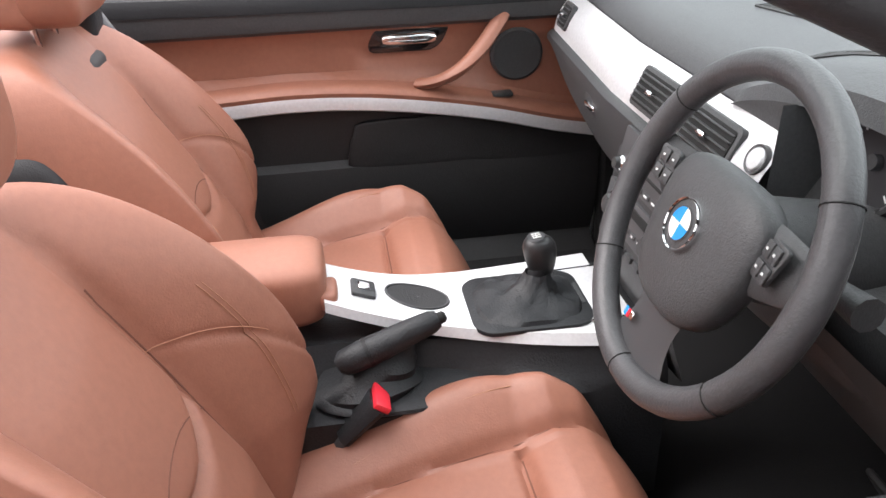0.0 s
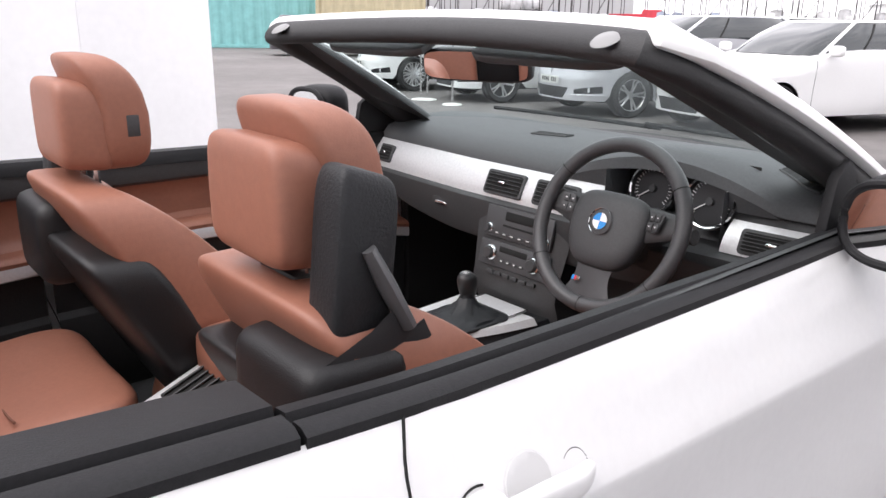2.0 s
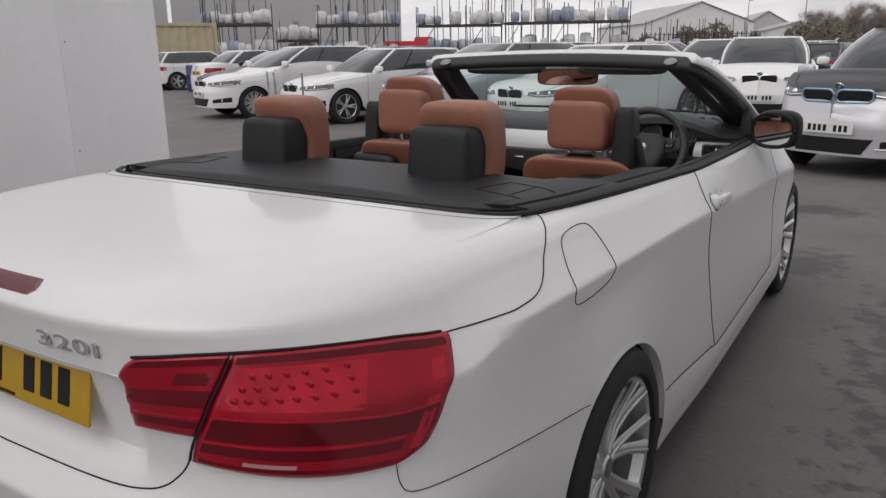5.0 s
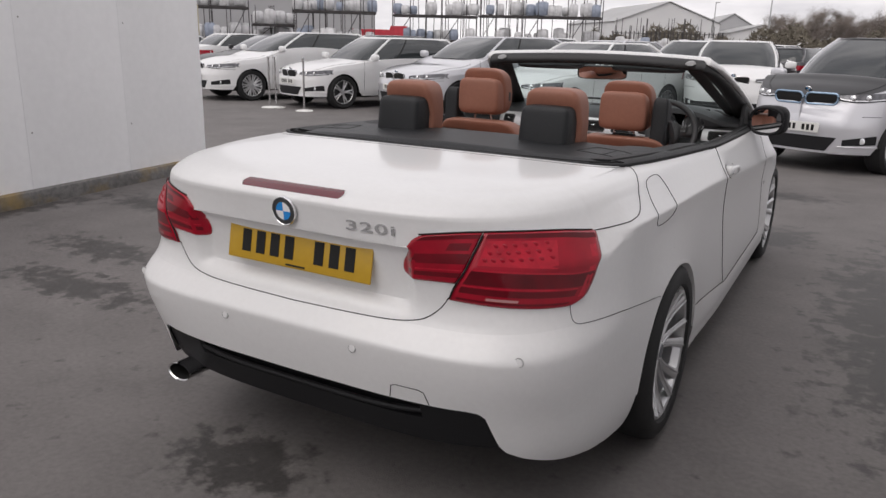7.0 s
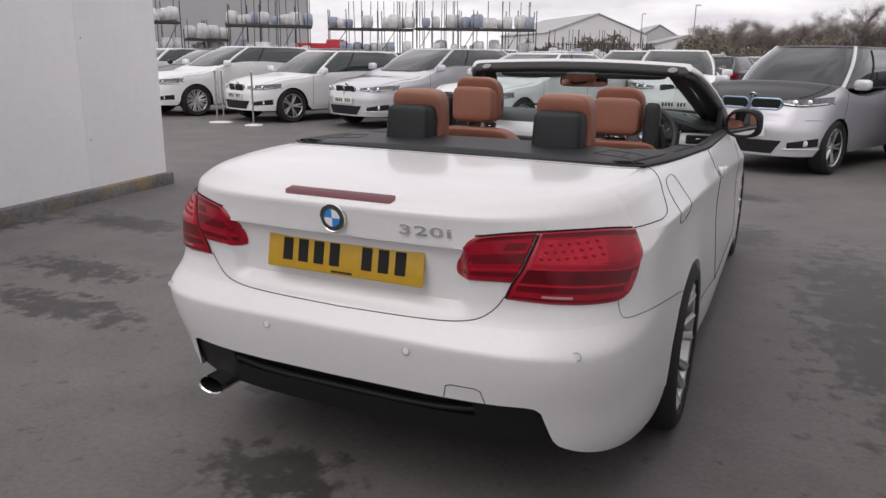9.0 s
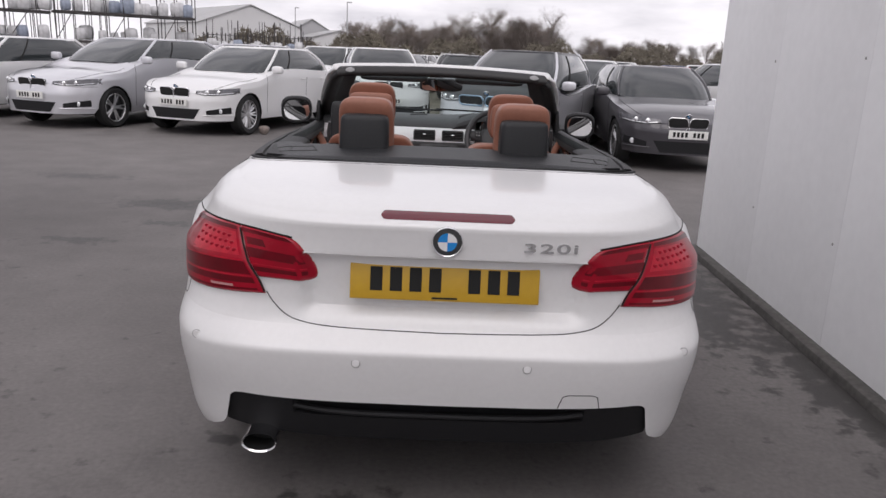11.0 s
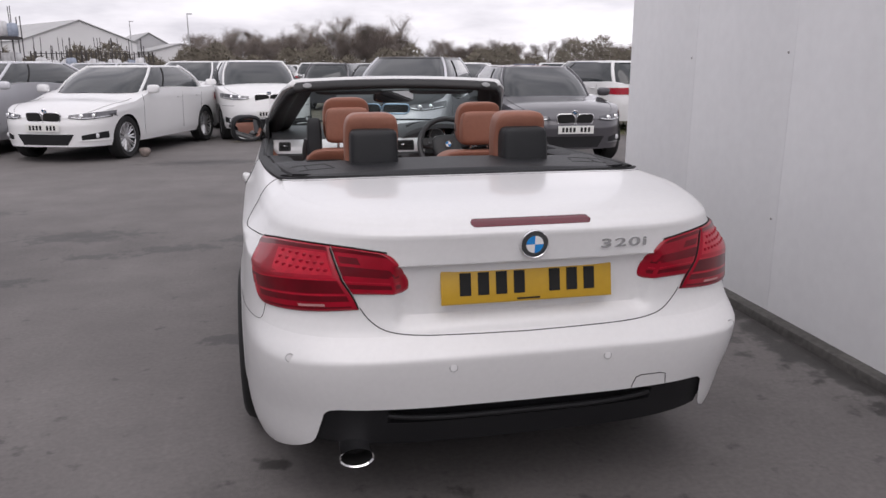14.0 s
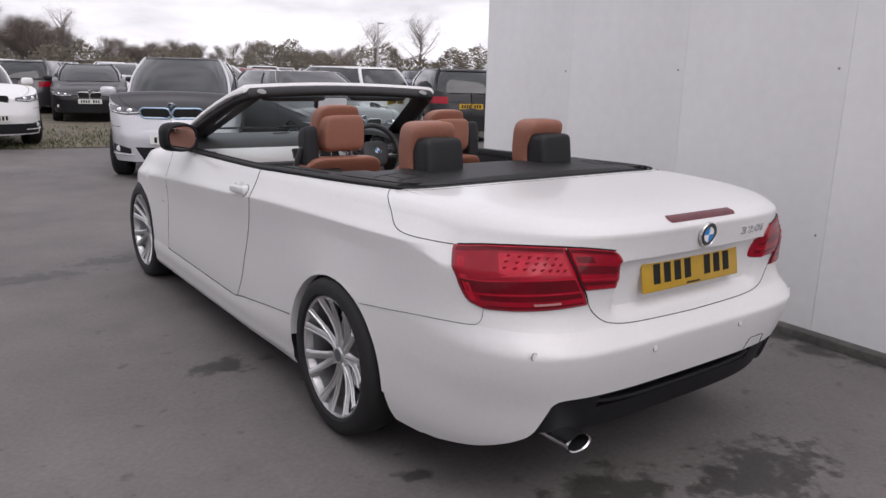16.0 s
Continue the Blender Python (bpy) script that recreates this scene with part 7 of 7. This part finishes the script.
for x, y, k in FAR_SPOTS:
    nm, lb = NAMES[k]
    if k == 6:
        lb = "dark blue estate in the packed car park"
    first = k not in FAR
    if first:
        FAR[k] = parked_car(*FAR_KIND[k], "five", kidneys=k < 6, far=True)
    park(FAR[k], x, y, HEAD_IN + rng.uniform(-4, 4) + (180 if rng.random() < 0.4 else 0), nm, lb, "cars in the packed car park", copy=not first)


# ---- far surroundings ----
def bearing(deg, dist):
    """A point at a compass bearing from the tail of the convertible."""
    return dist * math.sin(radians(deg)), dist * math.cos(radians(deg)) - 1.7


shed_grey = mat("grey_cladding", (0.42, 0.42, 0.43), 0.6, grain=0.03, blotch=0.06, blotch_scale=0.3)
roof_grey = mat("sheet_roof", (0.40, 0.40, 0.40), 0.6, blotch=0.08, blotch_scale=0.2)
shed_white = mat("white_sheeting", (0.7, 0.7, 0.7), 0.6, blotch=0.05, blotch_scale=0.2)
steel_dark = mat("rack_steel", (0.06, 0.055, 0.055), 0.6, metal=0.4, blotch=0.2, blotch_scale=2)
bag_white = mat("bag_white", (0.62, 0.62, 0.63), 0.6, blotch=0.2, blotch_scale=2.5)
bag_blue = mat("bag_blue", (0.30, 0.34, 0.42), 0.6, blotch=0.2, blotch_scale=2.5)


def gable_shed(name, deg, dist, width, depth, eaves, ridge, turn, wall_m, roof_m, label):
    x, y = bearing(deg, dist)
    s = thing(name, pose(x, y, 0, 0, 0, turn), label, "building", kind="structure")
    part("wall", prism([(-width / 2, 0), (width / 2, 0), (width / 2, eaves), (0, ridge), (-width / 2, eaves)], depth), wall_m, s, smooth=False)
    for sx in (1, -1):
        L = math.hypot(width / 2 + 0.4, ridge - eaves)
        a = math.degrees(math.atan2(ridge - eaves, width / 2))
        part("roof", box(L, depth + 0.6, 0.15, 0.02, 1, at=(sx * (width / 4 + 0.1), depth / 2, (eaves + ridge) / 2 + 0.12), rot=(0, a * sx, 0)), roof_m, s)
    return s


gable_shed("far_shed", -13.2, 150, 20, 34, 5.2, 8.8, 35, shed_white, roof_grey, "far white industrial shed with a pitched grey roof")
gable_shed("far_shed", -8.9, 160, 9, 20, 4.6, 7.2, 20, shed_grey, roof_grey, "far grey industrial shed with a pitched roof")
gable_shed("far_shed", -6.9, 150, 11, 14, 3.6, 5.0, 25, shed_white, roof_grey, "low white shed beyond the fence")
gable_shed("warehouse", -42.0, 92, 26, 30, 8.2, 10.2, 45, shed_grey, roof_grey, "tall grey clad warehouse behind the racks")
gable_shed("warehouse", -60.0, 62, 22, 20, 8.0, 9.5, 55, shed_grey, roof_grey, "grey clad warehouse behind the containers")


def container(deg, dist, turn, colour, label, length=6.06):
    x, y = bearing(deg, dist)
    c = thing("shipping_container", pose(x, y, 0, 0, 0, turn), label, "container", "shipping containers")
    n = 48
    part("side", grid(lambda k, t: (-length / 2 + length * k / n, 0.0 if (k // 2) % 2 else 0.04, 0.12 + 2.35 * t), list(range(n + 1)), [0, 1]), colour, c, smooth=False)
    part("shell", box(length, 2.36, 2.4, 0.01, 1, at=(0, 1.24, 1.3)), colour, c)
    for z in (0.08, 2.52):
        part("rail", box(length + 0.05, 0.1, 0.14, 0.01, 1, at=(0, 0.0, z)), colour, c)
    for sx in (1, -1):
        part("corner_post", box(0.14, 0.14, 2.6, 0.01, 1, at=(sx * length / 2, 0, 1.3)), colour, c)
    return c


container(-57.6, 37, 57, mat("teal_paint", (0.18, 0.42, 0.42), 0.5, blotch=0.12), "faded teal shipping container in the yard")
container(-53.4, 37.5, 55, mat("blue_container", (0.03, 0.08, 0.24), 0.5, blotch=0.2), "blue shipping container in the yard")
container(-49.2, 35, 60, mat("cream_container", (0.46, 0.40, 0.26), 0.5, blotch=0.12), "cream shipping container in the yard", 4.6)
rx_, ry_ = bearing(-33.4, 62)
red_bin = thing("skip", pose(rx_, ry_, 0, 0, 0, 30), "red steel skip beneath the racks", "skip")
part("hull", prism([(-1.9, 0.0), (1.9, 0.0), (2.3, 2.3), (1.0, 2.3), (0.9, 2.0), (-2.1, 2.0)], 1.9, r=0.05), mat("skip_red", (0.5, 0.03, 0.05), 0.5, blotch=0.15), red_bin)

bag_mesh = [finish("bag", puff(0.48, 0.48, 0.62, 0.45, 0.5, 10, 6, shape=lambda x, y, z: (x * (1 + 0.1 * math.sin(7 * z)), y, z)), m_) for m_ in (bag_white, bag_blue)]


def rack(deg0, deg1, dist, levels, label, dense=1.0, seed=1, top=1.5):
    """Steel racking with bulk bags on its decks, between two bearings."""
    a, b = Vector((*bearing(deg0, dist), 0)), Vector((*bearing(deg1, dist), 0))
    d = (b - a)
    L = d.length
    r = thing("storage_rack", Matrix.Translation(a) @ Matrix.Rotation(math.atan2(d.y, d.x), 4, "Z"), label, "rack", "storage racks")
    n = max(2, int(L / 1.15))
    g = random.Random(seed)
    H = levels[-1] + top
    up = finish("post", box(0.07, 0.07, H, 0.01, 1, at=(0, 0, H / 2)), steel_dark)
    tall = finish("post", box(0.055, 0.055, H + 0.7, 0.01, 1, at=(0, 0, (H + 0.7) / 2)), steel_dark)
    for k in range(n + 1):
        for yy in (0.0, 1.4):
            o = new("post", up if g.random() < 0.6 else tall)
            o.parent = r
            o.location = (L * k / n + g.uniform(-0.2, 0.2), yy, 0)
    for z in levels:
        for yy in (0.0, 1.4):
            part("beam", box(L + 0.3, 0.09, 0.16, 0.01, 1, at=(L / 2, yy, z)), steel_dark, r)
        part("deck", box(L, 1.4, 0.06, 0.01, 1, at=(L / 2, 0.7, z + 0.09)), steel_dark, r)
    for k in range(0, n, 3):
        part("brace", tube([(L * k / n, 0, levels[0]), (L * min(k + 1, n) / n, 0, levels[-1])], 0.03, 5), steel_dark, r)
    for k in range(int(n * 1.6)):
        o = new("post", tall)
        o.parent = r
        o.matrix_local = pose(L * g.random(), 0.7 + g.uniform(-0.6, 0.6), 0, 0, g.uniform(-2, 2), 0)
    for z in levels:
        for k in range(2 * n):
            if g.random() < dense:
                o = new("bag", bag_mesh[0] if g.random() < 0.85 else bag_mesh[1])
                o.parent = r
                sc = g.uniform(0.55, 0.95)
                o.matrix_local = pose(L * (k + 0.5 + g.uniform(-0.3, 0.3)) / n / 2, g.choice((0.3, 0.7, 1.1)), z + 0.10 + 0.60 * sc, 0, g.uniform(-5, 5), g.uniform(-40, 40)) @ Matrix.Diagonal((sc, sc, sc * g.uniform(0.8, 1.1), 1))
    return r


rack(-47.5, -42.8, 58, (1.0, 3.2), "steel racks stacked with white bulk bags", 0.9, 1)
rack(-42.4, -39.6, 62, (0.9, 2.1), "low steel racks with white bulk bags", 0.9, 2, 0.8)
rack(-39.4, -33.6, 58, (0.9, 3.1), "steel racks stacked with white bulk bags", 0.9, 3)
rack(-32.2, -26.2, 62, (1.2, 3.1), "steel racks stacked with white bulk bags", 0.85, 4)
rack(-25.9, -17.2, 62, (1.2, 3.2), "steel racks stacked with white bulk bags", 0.8, 5)
rack(-59, -52.5, 52, (3.0, 5.0), "steel racks stacked with white bulk bags behind containers", 0.8, 6)
rack(-16.2, -9.6, 78, (0.9,), "low steel racking along the fence", 0.7, 7, 2.2)

# stanchions by the hatchback
for px, py in ((-9.0, 9.8), (-8.9, 9.87), (-8.05, 9.7)):
    st = thing("barrier_post", (px, py, 0), "slim chrome barrier post on a flat round base", "post", "barrier posts")
    part("base", lathe([(0.0, 0.03), (0.06, 0.028), (0.16, 0.012), (0.17, 0.0)], 24, "Z"), plate_white, st)
    part("pole", lathe([(0.0, 0.96), (0.022, 0.955), (0.022, 0.90), (0.018, 0.89), (0.018, 0.02)], 14, "Z"), chrome, st)
    part("cap", lathe([(0.0, 0.99), (0.026, 0.98), (0.028, 0.95), (0.022, 0.94)], 14, "Z"), chrome, st)
stone = part("wheel_stone", puff(0.085, 0.07, 0.075, 0.8, 0.9, 12, 8, shape=lambda x, y, z: (x * (1 + 0.15 * math.sin(30 * z)), y * (1 + 0.2 * math.sin(20 * x)), z)), mat("rough_stone", (0.24, 0.20, 0.18), 0.9, grain=0.3, grain_scale=20, bump=0.8, bump_scale=30))
stone.location = (-2.80, 10.6, 0.068)
tagged(stone, "rough brown stone behind a car wheel", "stone")
# purple drum
drum = thing("plastic_drum", (-20.3, 17.6, 0), "blue plastic drum standing beside a car", "drum")
part("barrel", lathe([(0.0, 0.92), (0.26, 0.92), (0.29, 0.88), (0.29, 0.62), (0.305, 0.6), (0.29, 0.58), (0.29, 0.32), (0.305, 0.3), (0.29, 0.28), (0.29, 0.03), (0.0, 0.0)], 24, "Z"), mat("drum_blue", (0.03, 0.03, 0.16), 0.5), drum)

# lamp posts
for deg, dist, h in ((-6.4, 110, 8.0), (29.6, 80, 6.2), (-10.1, 140, 8.4)):
    x, y = bearing(deg, dist)
    lp = thing("street_lamp", (x, y, 0), "tall grey street lamp beyond the car park", "lamp", "street lamps")
    part("pole", tube([(0, 0, 0), (0, 0, h * 0.6), (0, 0, h)], [0.11, 0.09, 0.06], 8), shed_grey, lp)
    part("head", box(0.7, 0.25, 0.14, 0.05, 2, at=(0.3, 0, h)), shed_grey, lp)

# gravel verge with rough grass
verge_m = mat("gravel_verge", (0.13, 0.115, 0.085), 0.95, grain=0.35, grain_scale=25, blotch=0.3, blotch_scale=1.2, bump=0.8, bump_scale=40)
verge = part("verge", grid(lambda u, v: (-1.6 + 16 * u + 0.5 * math.sin(9 * v + 3 * u), 12.4 + 16 * v + 0.35 * math.sin(14 * u) + 0.2 * math.sin(37 * u), 0.012), span(0, 1, 40), span(0, 1, 12)), verge_m)
tagged(verge, "gravel verge with thin rough grass", "verge", kind="structure")
gm = bmesh.new()
gr_ = random.Random(8)
for _ in range(5000):
    x, y = gr_.uniform(-1.2, 13), 12.5 + abs(gr_.gauss(0, 2.2))
    h, a = gr_.uniform(0.03, 0.10), gr_.uniform(0, 6.3)
    v = [gm.verts.new((x + 0.012 * math.cos(a), y + 0.012 * math.sin(a), 0.01)), gm.verts.new((x - 0.012 * math.cos(a), y - 0.012 * math.sin(a), 0.01)), gm.verts.new((x + gr_.uniform(-0.04, 0.04), y + gr_.uniform(-0.04, 0.04), h))]
    gm.faces.new(v)
tagged(part("rough_grass", gm, mat("dry_grass", (0.10, 0.11, 0.045), 0.9, blotch=0.3, blotch_scale=2), smooth=False), "sparse rough grass on the verge", "grass", kind="stuff")

# bare winter trees
bark = mat("winter_bark", (0.15, 0.13, 0.115), 0.9, grain=0.25, grain_scale=15)
twig_m = mat("winter_twigs", (0.20, 0.17, 0.15), 0.9, blotch=0.25, blotch_scale=0.6)
hedge_m = mat("winter_hedge", (0.12, 0.105, 0.08), 0.95, blotch=0.35, blotch_scale=0.5)


def bare_tree(seed, h, spread, thick):
    g = random.Random(seed)
    t = new("tree")
    bm = bmesh.new()
    tube([(0, 0, 0), (0.05, 0, h * 0.3), (-0.04, 0.05, h * 0.62), (0, 0, h * 0.95)], [0.17, 0.13, 0.07, 0.02], 7, bm=bm)
    tips = []
    for k in range(22):
        z0 = h * g.uniform(0.22, 0.75)
        a = g.uniform(0, 6.28)
        ln = spread * g.uniform(0.5, 1.0) * (1.1 - 0.5 * z0 / h)
        p1 = Vector((ln * 0.5 * math.cos(a), ln * 0.5 * math.sin(a), z0 + ln * 0.55))
        p2 = Vector((ln * math.cos(a + g.uniform(-0.3, 0.3)), ln * math.sin(a), min(h, z0 + ln * g.uniform(0.9, 1.4))))
        tube([(0, 0, z0), p1, p2], [0.06, 0.035, 0.012], 5, bm=bm)
        tips += [p1, p2, p1.lerp(p2, 0.5)]
    part("trunk", bm, bark, t)
    cr = bmesh.new()
    for p in tips:
        for _ in range(thick):
            q = p + Vector((g.gauss(0, spread * 0.10), g.gauss(0, spread * 0.10), g.gauss(0, spread * 0.10)))
            d = Vector((g.gauss(0, 1), g.gauss(0, 1), abs(g.gauss(0.35, 0.6)))).normalized() * g.uniform(0.6, 1.5)
            s = d.orthogonal().normalized() * g.uniform(0.007, 0.015)
            cr.faces.new([cr.verts.new(q - s), cr.verts.new(q + s), cr.verts.new(q + d)])
    part("crown", cr, twig_m, t, "leafless twigs", smooth=False)
    return t


def plant(src, deg, dist, scale, spin, copy=True):
    x, y = bearing(deg, dist)
    m = pose(x, y, -0.1, 0, 0, spin)
    t = copy_thing(src, m) if copy else src
    t.matrix_world = m @ Matrix.Diagonal((scale, scale, scale, 1))
    return tagged(t, "bare winter tree on the far side of the car park", "tree", "bare trees")


masters = [bare_tree(1, 7.5, 2.6, 48), bare_tree(2, 8.5, 2.9, 48), bare_tree(3, 6.5, 3.2, 54), bare_tree(5, 9.0, 3.0, 16)]
for k, m_ in enumerate(masters):
    plant(m_, 2.0 + 2.2 * k, 112, 0.95, 0, copy=False)
tg = random.Random(12)
for deg in span(-6, 9.2, 44):
    plant(masters[tg.randrange(3)], deg + tg.uniform(-0.3, 0.3), tg.uniform(100, 125), tg.uniform(0.58, 0.75) * (1.15 if 5 < deg < 8.5 else 1), tg.uniform(0, 360))
for deg in span(11.0, 17.4, 18):
    plant(masters[tg.randrange(3)], deg, tg.uniform(115, 130), tg.uniform(0.5, 0.65), tg.uniform(0, 360))
for deg in (18.2, 18.7, 19.6, 20.4, 21.0, 21.8, 22.5, 23.1, 23.6, 24.1, 24.5, 25.1, 25.6, 26.1, 26.5, 27.0, 27.4, 28.2):
    plant(masters[tg.randrange(3)], deg, tg.uniform(100, 120), tg.uniform(0.42, 0.6), tg.uniform(0, 360))
plant(masters[3], 29.6, 95, 0.82, 40)
plant(masters[3], 32.9, 88, 0.85, 130)
for deg in (31.0, 34.4, 36.0, 37.5, 39.0, 41.0):
    plant(masters[tg.randrange(3)], deg, tg.uniform(85, 100), tg.uniform(0.36, 0.5), tg.uniform(0, 360))
# hedge and scrub along the far boundary
hb = bmesh.new()
hg = random.Random(21)
for _ in range(26000):
    deg = hg.uniform(-18, 44)
    dist = hg.uniform(84, 96)
    x, y = bearing(deg, dist)
    top = 2.5 + 0.8 * math.sin(deg * 0.9) + 0.5 * math.sin(deg * 2.7 + 1) + (0.9 if deg > 20 else 0)
    z = top * hg.random() ** 0.7
    d = Vector((hg.gauss(0, 1), hg.gauss(0, 1), abs(hg.gauss(0.6, 0.6)))).normalized() * hg.uniform(0.3, 0.8)
    s = d.orthogonal().normalized() * hg.uniform(0.04, 0.12)
    p = Vector((x, y, z))
    hb.faces.new([hb.verts.new(p - s), hb.verts.new(p + s), hb.verts.new(p + d)])
tagged(part("boundary_hedge", hb, hedge_m, smooth=False), "leafless brown hedge along the far boundary", "hedge", kind="stuff")
bank = part("hedge_bank", grid(lambda k, t: (*bearing(-18 + 62 * k / 60, 97 + 0.2 * t), 0.0 + 1.7 * t), list(range(61)), [0, 1]), hedge_m)
tagged(bank, "dark scrub bank behind the hedge", "bank", kind="structure")
# palisade fence beside the racks
pf = thing("steel_fence", (0, 0, 0), "grey steel fence before the far sheds", "fence")
post_me = finish("fence_post", box(0.10, 0.10, 2.6, 0.01, 1, at=(0, 0, 1.3)), steel_dark)
for k in range(26):
    x, y = bearing(-16.5 + 7.5 * k / 25, 80)
    o = new("fence_post", post_me)
    o.parent = pf
    o.location = (x, y, 0)
for z in (0.5, 1.5, 2.4):
    part("fence_rail", tube([(*bearing(-16.5 + 7.5 * k / 6, 80), z) for k in range(7)], 0.03, 5), steel_dark, pf)
